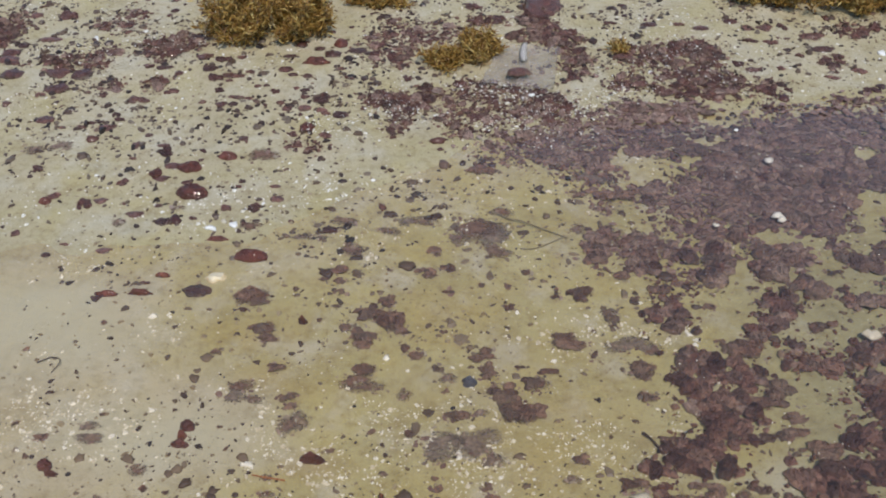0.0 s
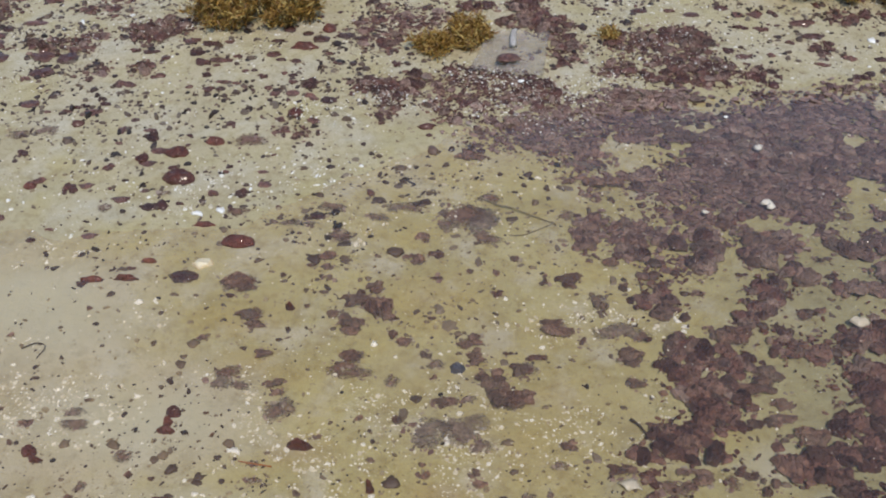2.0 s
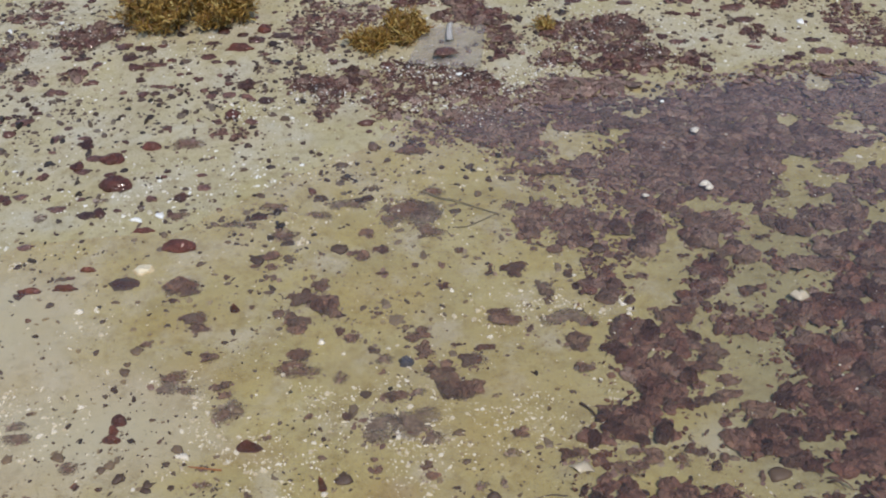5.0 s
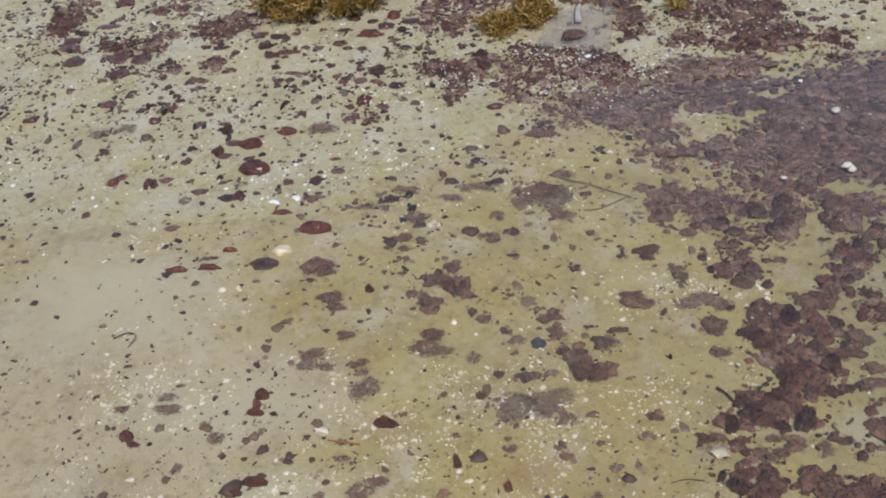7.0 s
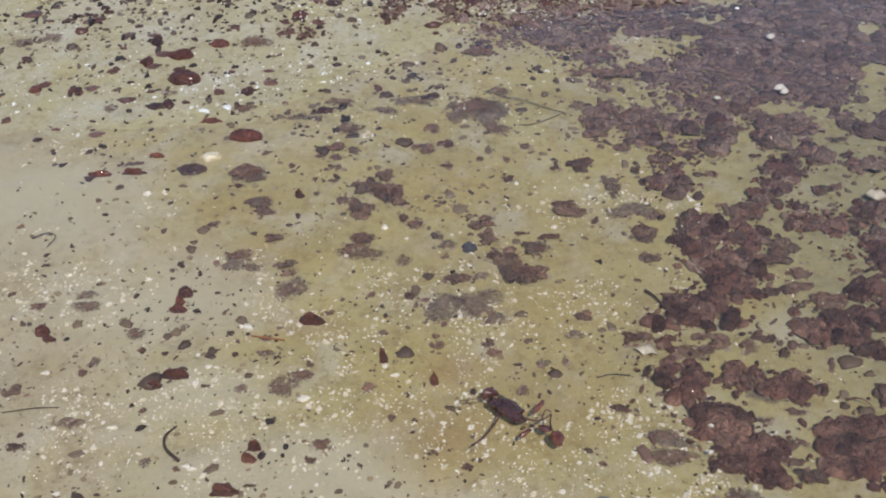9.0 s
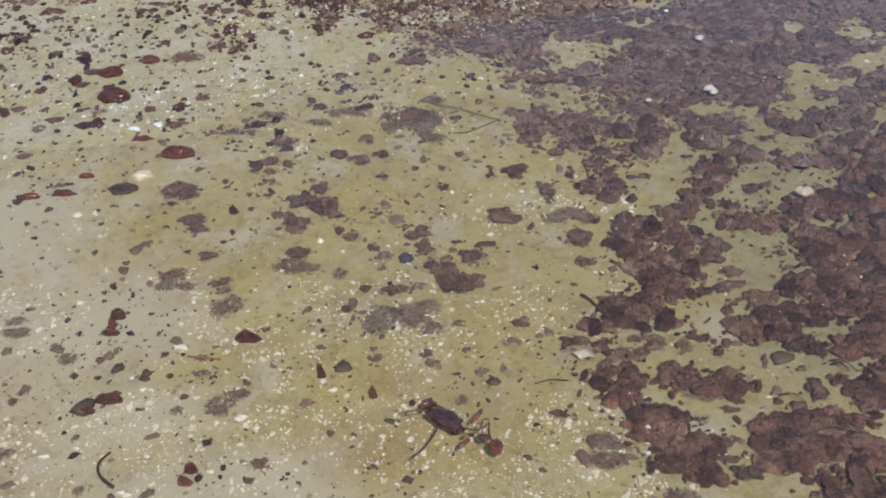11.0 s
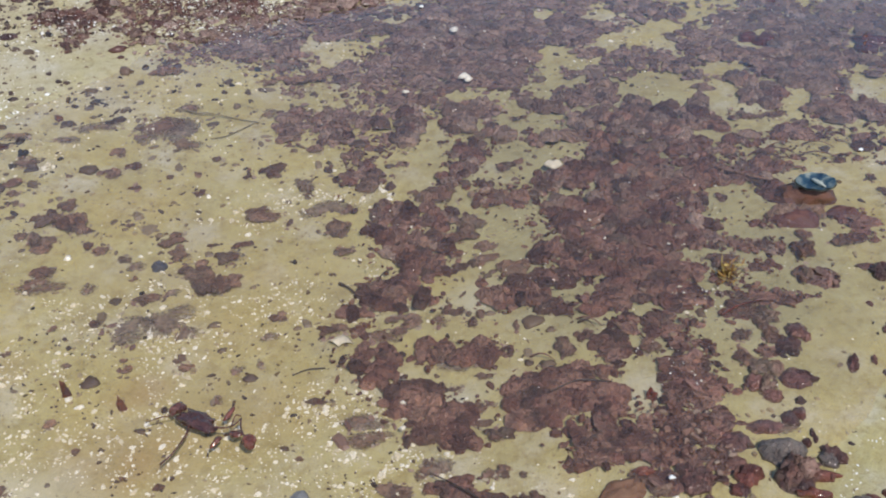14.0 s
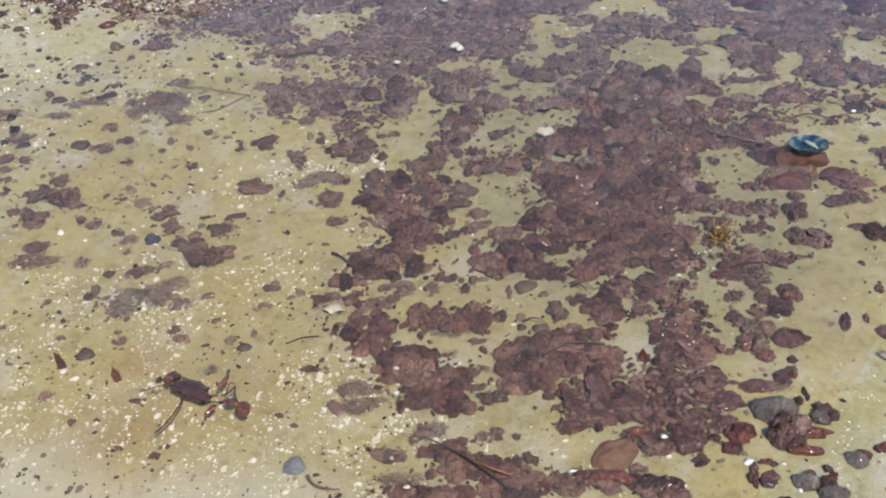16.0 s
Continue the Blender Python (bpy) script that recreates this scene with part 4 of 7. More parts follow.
thin_mat(0.512, 2.170, 0.045, 0.029, -7)
thin_mat(0.426, 2.106, 0.037, 0.021, -8)
thin_mat(0.692, 2.178, 0.089, 0.074, -8)
thin_mat(0.613, 2.082, 0.076, 0.066, -10)
thin_mat(1.033, 1.956, 0.043, 0.026, -11)
thin_mat(1.474, 1.573, 0.027, 0.043, -13)
thin_mat(1.573, 1.524, 0.048, 0.036, -13)
thin_mat(0.913, 1.548, 0.049, 0.028, -12)
thin_mat(0.984, 1.411, 0.063, 0.043, -12)
thin_mat(1.340, 1.216, 0.040, 0.018, -12)
thin_mat(1.393, 1.195, 0.033, 0.026, -12)
thin_mat(1.352, 1.135, 0.032, 0.017, -12)
thin_mat(1.258, 1.117, 0.037, 0.020, -12)
thin_mat(1.419, 1.278, 0.034, 0.017, -13)
thin_mat(1.268, 1.062, 0.040, 0.018, -12)
thin_mat(1.231, 1.016, 0.029, 0.024, -11)
thin_mat(0.490, 1.143, 0.032, 0.017, -12)
thin_mat(1.368, 1.200, 0.048, 0.017, -16)
thin_mat(1.594, 1.176, 0.041, 0.015, -17)
thin_mat(1.340, 1.039, 0.062, 0.020, -16)
thin_mat(1.245, 0.897, 0.025, 0.013, -15)
thin_mat(1.708, 1.594, 0.062, 0.031, -18)
thin_mat(1.733, 1.446, 0.066, 0.021, -18)
thin_mat(0.485, 0.659, 0.047, 0.014, -14)
thin_mat(0.769, 0.610, 0.033, 0.016, -15)
thin_mat(-0.448, 2.313, 0.070, 0.022, 2)
thin_mat(1.955, 1.497, 0.047, 0.023, -18)
mat(-1.662, 3.013, 0.063, 0.122, 1)
mat(-1.332, 2.788, 0.098, 0.047, 1)
# ---- loose seaweed ----
film_patch(0.117, 1.966, 0.056, 0.073, -7)
film_patch(0.451, 1.564, 0.072, 0.039, -9)
film_patch(0.455, 1.476, 0.023, 0.017, -9)
film_patch(0.641, 1.133, 0.020, 0.023, -11)
film_patch(0.520, 1.114, 0.043, 0.021, -11)
film_patch(0.659, 0.999, 0.048, 0.015, -11)
film_patch(0.684, 0.889, 0.018, 0.010, -11)
film_patch(0.448, 0.903, 0.044, 0.018, -11)
film_patch(0.463, 0.860, 0.047, 0.018, -11)
film_patch(0.542, 0.968, 0.039, 0.016, -11)
film_patch(0.549, 0.764, 0.027, 0.028, -10)
film_patch(0.652, 0.732, 0.021, 0.013, -11)
film_patch(1.179, 0.709, 0.032, 0.017, -11)
film_patch(0.489, 0.682, 0.052, 0.018, -14)
film_patch(0.461, 0.891, 0.052, 0.020, -15)
film_patch(0.435, 0.855, 0.031, 0.019, -15)
film_patch(0.568, 0.767, 0.029, 0.025, -15)
film_patch(-1.268, 2.271, 0.035, 0.027, -1)
film_patch(-1.197, 2.288, 0.038, 0.033, -2)
film_patch(-0.904, 1.942, 0.017, 0.021, 0)
film_patch(-0.758, 2.009, 0.024, 0.011, 0)
film_patch(-0.572, 2.261, 0.057, 0.034, 1)
film_patch(-0.541, 1.936, 0.033, 0.020, 2)
film_patch(-0.369, 1.904, 0.057, 0.012, 2)
film_patch(-0.244, 1.861, 0.025, 0.022, 3)
film_patch(-0.116, 1.996, 0.029, 0.021, 5)
film_patch(0.059, 1.992, 0.088, 0.054, 6)
film_patch(-0.034, 1.883, 0.021, 0.022, 7)
film_patch(0.143, 1.891, 0.036, 0.018, 2)
film_patch(-0.163, 1.385, 0.056, 0.021, 3)
film_patch(-0.068, 1.371, 0.018, 0.021, 3)
film_patch(0.024, 1.429, 0.023, 0.020, 4)
film_patch(0.102, 1.331, 0.023, 0.014, 3)
film_patch(0.015, 1.240, 0.054, 0.040, 3)
film_patch(0.098, 1.244, 0.060, 0.044, 2)
film_patch(0.129, 1.200, 0.036, 0.025, 2)
film_patch(0.010, 1.206, 0.047, 0.025, 2)
film_patch(-0.314, 1.266, 0.028, 0.033, 2)
film_patch(0.296, 1.163, 0.021, 0.015, 1)
film_patch(0.231, 1.083, 0.016, 0.011, 2)
film_patch(0.276, 1.091, 0.009, 0.014, 3)
film_patch(0.190, 1.010, 0.013, 0.019, 2)
film_patch(-0.746, 1.237, 0.032, 0.018, 1)
film_patch(-0.728, 1.207, 0.034, 0.018, 0)
film_patch(-0.600, 1.128, 0.024, 0.018, 1)
film_patch(-0.453, 1.341, 0.032, 0.028, 3)
film_patch(-0.407, 1.334, 0.025, 0.015, 2)
film_patch(-0.663, 1.049, 0.012, 0.013, 2)
film_patch(-0.663, 0.898, 0.033, 0.013, 2)
film_patch(-0.354, 0.990, 0.015, 0.011, 4)
film_patch(-0.274, 1.001, 0.028, 0.027, 3)
film_patch(-0.245, 1.030, 0.027, 0.015, 2)
film_patch(-0.493, 0.814, 0.012, 0.011, 2)
film_patch(-0.331, 1.125, 0.014, 0.009, 4)
film_patch(-0.322, 1.083, 0.017, 0.011, 3)
film_patch(1.402, 0.732, 0.014, 0.012, -17)
clump(0.081, 2.242, 0.046, 0.023, 4)
clump(0.370, 2.171, 0.046, 0.022, 3)
clump(0.468, 2.168, 0.059, 0.025, 0)
clump(-0.887, 2.829, 0.025, 0.020, -2)
clump(-0.850, 2.752, 0.026, 0.023, -1)
clump(-0.819, 2.815, 0.031, 0.020, -2)
clump(-1.063, 2.763, 0.019, 0.016, -2)
clump(-1.008, 2.755, 0.030, 0.016, -1)
clump(-1.038, 2.552, 0.036, 0.020, -1)
clump(-1.155, 2.576, 0.014, 0.014, 0)
clump(-0.817, 2.687, 0.033, 0.025, -1)
clump(-0.757, 2.707, 0.037, 0.014, 0)
clump(-0.706, 2.727, 0.015, 0.014, 0)
clump(-0.764, 2.673, 0.015, 0.010, 0)
clump(-0.754, 2.825, 0.014, 0.012, 0)
clump(-0.782, 2.612, 0.017, 0.017, 0)
clump(-0.728, 2.573, 0.032, 0.010, -1)
clump(-0.682, 2.566, 0.018, 0.010, 0)
clump(-0.758, 2.532, 0.016, 0.016, -2)
clump(-0.720, 2.534, 0.013, 0.013, 0)
clump(-0.946, 2.717, 0.014, 0.014, 0)
clump(-0.589, 2.747, 0.021, 0.018, -1)
clump(-0.448, 2.859, 0.026, 0.024, 0)
clump(-0.500, 2.895, 0.017, 0.016, 0)
clump(-0.365, 2.888, 0.027, 0.019, 2)
clump(-0.510, 2.713, 0.015, 0.014, 2)
clump(-0.407, 2.768, 0.019, 0.011, 2)
clump(-0.596, 2.838, 0.023, 0.012, -1)
clump(-0.372, 2.710, 0.015, 0.014, 2)
clump(-0.435, 2.571, 0.032, 0.026, 2)
clump(-0.544, 2.514, 0.014, 0.016, 2)
clump(-0.489, 2.522, 0.018, 0.019, 2)
clump(-0.426, 2.507, 0.028, 0.019, 1)
clump(-0.371, 2.494, 0.024, 0.019, 1)
clump(-0.601, 2.611, 0.016, 0.014, -2)
clump(-0.499, 2.585, 0.015, 0.013, 2)
clump(-0.534, 2.634, 0.009, 0.010, 0)
clump(1.056, 3.115, 0.024, 0.021, -1)
clump(0.942, 3.158, 0.021, 0.017, -1)
clump(1.119, 3.122, 0.020, 0.021, 0)
clump(0.988, 3.022, 0.028, 0.016, -1)
clump(1.056, 3.013, 0.024, 0.016, -1)
clump(1.206, 3.059, 0.040, 0.021, -1)
clump(1.224, 2.968, 0.035, 0.020, -1)
clump(1.261, 2.920, 0.019, 0.020, 0)
clump(1.264, 2.889, 0.016, 0.019, -2)
clump(1.444, 3.119, 0.025, 0.026, -1)
clump(1.397, 3.098, 0.020, 0.026, 0)
clump(1.419, 2.825, 0.027, 0.015, -1)
clump(1.435, 2.752, 0.027, 0.022, -1)
clump(1.355, 2.735, 0.015, 0.015, 0)
clump(1.208, 2.784, 0.027, 0.015, -1)
clump(1.060, 2.840, 0.015, 0.015, 0)
clump(0.921, 2.868, 0.019, 0.022, 0)
clump(0.962, 2.830, 0.019, 0.015, -2)
clump(1.532, 2.880, 0.027, 0.024, 0)
clump(1.546, 2.806, 0.023, 0.019, -1)
clump(1.305, 2.825, 0.027, 0.019, -1)
clump(1.135, 2.921, 0.015, 0.016, 0)
clump(1.105, 2.960, 0.012, 0.012, 0)
clump(0.995, 3.115, 0.016, 0.021, -2)
clump(1.516, 2.957, 0.020, 0.016, -1)
clump(0.831, 3.104, 0.024, 0.017, 0)
clump(0.753, 3.127, 0.025, 0.017, 0)
clump(0.651, 3.127, 0.024, 0.017, 0)
clump(0.509, 3.136, 0.025, 0.013, 0)
clump(0.298, 1.583, 0.032, 0.018, -7)
clump(0.419, 1.665, 0.025, 0.023, -8)
clump(0.778, 1.441, 0.032, 0.026, -13)
clump(0.758, 1.394, 0.054, 0.031, -12)
clump(0.481, 1.401, 0.020, 0.021, -9)
clump(1.095, 2.079, 0.021, 0.016, -10)
clump(0.998, 1.852, 0.026, 0.016, -10)
clump(0.897, 1.639, 0.018, 0.019, -9)
clump(1.534, 1.886, 0.030, 0.018, -14)
clump(1.593, 1.704, 0.033, 0.014, -13)
clump(1.653, 1.698, 0.033, 0.017, -13)
clump(0.833, 1.249, 0.040, 0.032, -12)
clump(1.274, 1.169, 0.035, 0.024, -12)
clump(1.456, 1.169, 0.016, 0.020, -11)
clump(1.413, 1.085, 0.020, 0.020, -13)
clump(0.416, 1.159, 0.020, 0.020, -9)
clump(0.573, 1.147, 0.038, 0.022, -12)
clump(0.714, 1.124, 0.022, 0.030, -12)
clump(0.721, 1.050, 0.025, 0.014, -12)
clump(0.756, 1.018, 0.014, 0.017, -12)
clump(0.867, 0.998, 0.019, 0.022, -12)
clump(0.914, 1.023, 0.019, 0.013, -11)
clump(0.471, 1.003, 0.020, 0.009, -12)
clump(0.649, 0.899, 0.010, 0.011, -12)
clump(0.692, 0.816, 0.028, 0.017, -11)
clump(0.669, 0.847, 0.022, 0.010, -10)
clump(0.493, 0.728, 0.023, 0.010, -10)
clump(1.027, 0.958, 0.021, 0.019, -12)
clump(1.084, 0.702, 0.026, 0.017, -11)
clump(1.190, 0.806, 0.034, 0.024, -12)
clump(1.208, 0.857, 0.020, 0.021, -11)
clump(1.273, 0.812, 0.028, 0.016, -10)
clump(1.191, 0.879, 0.015, 0.012, -11)
clump(1.204, 0.944, 0.013, 0.013, -11)
clump(1.264, 0.928, 0.016, 0.014, -13)
clump(1.317, 0.919, 0.019, 0.016, -11)
clump(1.272, 0.886, 0.021, 0.012, -12)
clump(0.984, 0.645, 0.030, 0.032, -14)
clump(0.895, 0.662, 0.017, 0.017, -15)
clump(0.986, 0.589, 0.013, 0.010, -13)
clump(1.052, 0.536, 0.010, 0.015, -15)
clump(1.077, 0.527, 0.013, 0.010, -13)
clump(0.900, 0.571, 0.041, 0.017, -14)
clump(0.919, 0.545, 0.023, 0.013, -15)
clump(0.689, 0.667, 0.014, 0.015, -15)
clump(0.488, 0.737, 0.032, 0.012, -14)
clump(1.148, 0.720, 0.027, 0.013, -15)
clump(1.200, 0.727, 0.013, 0.016, -13)
clump(1.256, 0.815, 0.025, 0.021, -16)
clump(1.566, 1.050, 0.027, 0.026, -16)
clump(1.454, 1.164, 0.024, 0.027, -17)
clump(1.547, 1.164, 0.021, 0.015, -16)
clump(1.248, 1.027, 0.031, 0.018, -16)
clump(1.276, 0.984, 0.031, 0.017, -16)
clump(1.284, 0.904, 0.024, 0.017, -16)
clump(1.211, 0.947, 0.011, 0.012, -16)
clump(1.144, 0.597, 0.026, 0.020, -15)
clump(0.764, 0.594, 0.027, 0.016, -14)
clump(1.092, 0.561, 0.016, 0.007, -16)
clump(-1.300, 2.431, 0.026, 0.021, -1)
clump(-1.228, 2.390, 0.014, 0.011, 0)
clump(-1.169, 2.395, 0.016, 0.010, 0)
clump(-1.084, 2.393, 0.023, 0.017, -1)
clump(-1.121, 2.427, 0.014, 0.010, 0)
clump(-1.063, 2.439, 0.022, 0.014, -1)
clump(-1.080, 2.466, 0.015, 0.014, -2)
clump(-1.220, 2.174, 0.015, 0.019, 0)
clump(-0.964, 2.303, 0.012, 0.017, 0)
clump(-0.942, 2.356, 0.012, 0.010, 0)
clump(-0.959, 2.236, 0.014, 0.009, 0)
clump(-0.863, 2.271, 0.026, 0.025, -1)
clump(-0.881, 2.304, 0.017, 0.010, 0)
clump(-0.824, 2.202, 0.020, 0.015, -1)
clump(-0.845, 2.143, 0.023, 0.012, -1)
clump(-0.945, 2.116, 0.020, 0.015, -1)
clump(-1.123, 2.051, 0.023, 0.012, -1)
clump(-1.030, 2.021, 0.022, 0.025, 0)
clump(-0.988, 2.037, 0.018, 0.012, 0)
clump(-0.870, 1.980, 0.022, 0.014, 0)
clump(-0.817, 2.019, 0.012, 0.008, 0)
clump(-0.783, 1.951, 0.022, 0.016, 0)
clump(-0.706, 1.966, 0.014, 0.011, 0)
clump(-0.626, 2.014, 0.019, 0.019, 0)
clump(-0.540, 2.014, 0.022, 0.016, 1)
clump(-1.173, 1.887, 0.014, 0.016, 0)
clump(-1.058, 1.806, 0.012, 0.010, 0)
clump(-1.024, 1.847, 0.012, 0.007, 0)
clump(-0.915, 1.828, 0.023, 0.008, 0)
clump(-0.499, 2.375, 0.017, 0.016, 2)
clump(-0.406, 2.375, 0.024, 0.019, 1)
clump(-0.605, 2.136, 0.010, 0.009, 0)
clump(-0.611, 2.111, 0.012, 0.009, 0)
clump(-0.647, 2.346, 0.014, 0.013, -2)
clump(-0.504, 2.118, 0.013, 0.008, 2)
clump(-0.490, 2.063, 0.016, 0.014, 2)
clump(-0.558, 1.948, 0.009, 0.010, 0)
clump(-0.762, 1.709, 0.012, 0.007, 0)
clump(-0.869, 1.649, 0.012, 0.011, 0)
clump(-0.619, 1.687, 0.030, 0.023, 0)
clump(-0.479, 1.673, 0.042, 0.029, 2)
clump(-0.454, 1.652, 0.028, 0.017, 2)
clump(-0.375, 1.705, 0.010, 0.011, 0)
clump(-0.279, 1.784, 0.030, 0.019, 3)
clump(-0.307, 1.748, 0.013, 0.011, 2)
clump(-0.267, 1.744, 0.014, 0.012, 2)
clump(-0.262, 1.706, 0.013, 0.011, 4)
clump(-0.322, 1.939, 0.020, 0.015, 1)
clump(0.208, 1.817, 0.013, 0.013, 2)
clump(0.007, 1.818, 0.018, 0.010, 3)
clump(-0.036, 1.789, 0.013, 0.012, 2)
clump(-0.066, 1.807, 0.015, 0.012, 4)
clump(-0.144, 1.799, 0.011, 0.009, 5)
clump(-0.265, 1.884, 0.009, 0.010, 3)
clump(0.010, 1.727, 0.016, 0.010, 2)
clump(0.094, 1.761, 0.009, 0.009, 3)
clump(0.282, 1.757, 0.008, 0.010, 0)
clump(0.283, 1.730, 0.014, 0.014, 2)
clump(0.161, 1.762, 0.009, 0.010, 3)
clump(0.165, 1.683, 0.013, 0.014, 2)
clump(-0.140, 1.677, 0.021, 0.023, 3)
clump(-0.170, 1.637, 0.028, 0.025, 3)
clump(-0.123, 1.607, 0.035, 0.039, 2)
clump(-0.182, 1.554, 0.029, 0.019, 3)
clump(-0.178, 1.523, 0.027, 0.017, 2)
clump(-0.100, 1.582, 0.019, 0.017, 3)
clump(-0.230, 1.580, 0.015, 0.013, 2)
clump(-0.262, 1.653, 0.014, 0.007, 2)
clump(-0.082, 1.519, 0.014, 0.017, 2)
clump(-0.051, 1.499, 0.018, 0.014, 3)
clump(0.007, 1.585, 0.011, 0.011, 3)
clump(-0.083, 1.573, 0.013, 0.009, 4)
clump(-0.368, 1.434, 0.022, 0.020, 3)
clump(-0.432, 1.561, 0.027, 0.017, 2)
clump(-0.408, 1.530, 0.023, 0.013, 3)
clump(-0.493, 1.625, 0.014, 0.009, 2)
clump(-0.296, 1.599, 0.008, 0.009, 4)
clump(-0.170, 1.444, 0.024, 0.018, 2)
clump(0.112, 1.508, 0.037, 0.024, 3)
clump(0.119, 1.473, 0.023, 0.016, 2)
clump(0.003, 1.464, 0.018, 0.014, 2)
clump(0.026, 1.391, 0.012, 0.008, 2)
clump(0.222, 1.429, 0.026, 0.027, 2)
clump(0.257, 1.470, 0.023, 0.014, 1)
clump(0.190, 1.481, 0.013, 0.009, 2)
clump(0.151, 1.397, 0.036, 0.023, 2)
clump(0.195, 1.341, 0.040, 0.024, 2)
clump(0.170, 1.365, 0.028, 0.027, 2)
clump(0.226, 1.349, 0.015, 0.015, 2)
clump(0.053, 1.323, 0.029, 0.014, 2)
clump(-0.047, 1.262, 0.011, 0.012, 3)
clump(-0.131, 1.261, 0.012, 0.010, 5)
clump(0.013, 1.147, 0.010, 0.008, 3)
clump(0.021, 1.122, 0.013, 0.012, 5)
clump(0.127, 1.131, 0.016, 0.012, 2)
clump(0.132, 1.106, 0.020, 0.012, 3)
clump(-0.092, 1.151, 0.009, 0.007, 3)
clump(-0.210, 1.204, 0.010, 0.007, 3)
clump(-0.110, 1.008, 0.014, 0.012, 2)
clump(-0.229, 1.061, 0.010, 0.010, 0)
clump(-0.821, 1.562, 0.009, 0.009, 0)
clump(-0.976, 1.466, 0.009, 0.009, 0)
clump(-0.827, 1.398, 0.006, 0.008, 0)
clump(-0.865, 1.332, 0.009, 0.008, 0)
clump(-0.724, 1.274, 0.008, 0.008, 4)
clump(-0.567, 1.293, 0.006, 0.007, 0)
clump(-0.522, 1.475, 0.014, 0.010, 2)
clump(-0.844, 1.206, 0.016, 0.005, 0)
clump(-0.907, 1.242, 0.008, 0.007, 4)
clump(-0.850, 1.157, 0.008, 0.010, 4)
clump(-0.328, 1.347, 0.021, 0.015, 3)
clump(-0.315, 1.320, 0.015, 0.011, 2)
clump(-0.458, 1.252, 0.007, 0.007, 0)
clump(-0.432, 1.194, 0.006, 0.007, 5)
clump(-0.575, 1.082, 0.009, 0.009, 3)
clump(-0.526, 1.075, 0.008, 0.006, 4)
clump(-0.678, 1.023, 0.009, 0.009, 0)
clump(-0.796, 0.971, 0.023, 0.015, 0)
clump(-0.744, 0.841, 0.016, 0.012, 2)
clump(-0.532, 0.931, 0.009, 0.008, 0)
clump(-0.424, 0.994, 0.010, 0.006, 3)
clump(-0.178, 0.865, 0.018, 0.014, 2)
clump(-0.193, 0.830, 0.010, 0.007, 3)
clump(-0.433, 0.802, 0.006, 0.005, 5)
clump(-0.372, 0.782, 0.005, 0.005, 0)
clump(-0.294, 0.772, 0.010, 0.004, 3)
clump(-0.058, 0.935, 0.010, 0.010, 3)
clump(0.028, 0.859, 0.006, 0.007, 5)
clump(0.090, 0.829, 0.011, 0.009, 3)
clump(-0.051, 0.782, 0.005, 0.005, 0)
clump(1.735, 1.371, 0.012, 0.013, -20)
clump(1.752, 1.183, 0.039, 0.032, -18)
clump(1.841, 1.251, 0.025, 0.024, -17)
clump(1.675, 1.090, 0.008, 0.011, -17)
clump(1.687, 1.169, 0.015, 0.011, -18)
clump(1.547, 1.169, 0.022, 0.015, -17)
clump(1.455, 0.778, 0.031, 0.020, -17)
clump(1.528, 0.799, 0.026, 0.030, -17)
clump(1.423, 0.824, 0.007, 0.008, -16)
clump(1.375, 0.822, 0.008, 0.013, -17)
clump(1.461, 0.713, 0.020, 0.012, -16)
deep_red(-0.496, 2.803, 0.041, 0.030, 1)
deep_red(-0.429, 2.936, 0.025, 0.037, 0)
deep_red(1.222, 0.731, 0.010, 0.012, -11)
deep_red(1.081, 0.631, 0.024, 0.024, -9)
deep_red(1.071, 0.622, 0.021, 0.024, -15)
deep_red(1.042, 0.605, 0.011, 0.017, -13)
deep_red(1.183, 0.603, 0.041, 0.019, -15)
deep_red(1.171, 0.506, 0.012, 0.013, -14)
deep_red(1.204, 0.671, 0.008, 0.014, -15)
deep_red(1.281, 0.542, 0.011, 0.012, -16)
deep_red(0.833, 0.597, 0.044, 0.020, -15)
deep_red(0.905, 0.672, 0.021, 0.015, -14)
deep_red(-0.770, 2.195, 0.037, 0.033, 0)
deep_red(-0.865, 2.167, 0.020, 0.024, 0)
deep_red(-0.736, 2.079, 0.044, 0.042, -1)
deep_red(-1.144, 2.030, 0.019, 0.020, 0)
deep_red(-0.670, 2.253, 0.029, 0.025, -1)
deep_red(-0.463, 2.412, 0.023, 0.033, 1)
deep_red(-0.618, 1.885, 0.027, 0.015, 0)
deep_red(-0.510, 1.820, 0.047, 0.031, 2)
deep_red(-0.723, 1.736, 0.021, 0.011, 0)
deep_red(-0.846, 1.663, 0.029, 0.014, 1)
deep_red(-0.764, 1.671, 0.029, 0.014, 0)
deep_red(-0.336, 1.588, 0.011, 0.009, 0)
deep_red(-0.243, 1.172, 0.027, 0.011, 2)
deep_red(-0.085, 1.075, 0.008, 0.008, 4)
deep_red(0.021, 1.022, 0.008, 0.007, 4)
deep_red(-0.528, 1.248, 0.016, 0.021, 0)
deep_red(-0.532, 1.220, 0.010, 0.016, 3)
deep_red(-0.530, 1.197, 0.018, 0.013, 2)
deep_red(-0.800, 1.131, 0.016, 0.021, 2)
deep_red(-0.778, 1.110, 0.014, 0.009, 0)
deep_red(-0.489, 1.019, 0.029, 0.015, 2)
deep_red(-0.524, 0.990, 0.015, 0.009, 2)
deep_red(-0.305, 0.825, 0.014, 0.009, 2)
deep_red(-0.300, 0.852, 0.013, 0.010, 2)
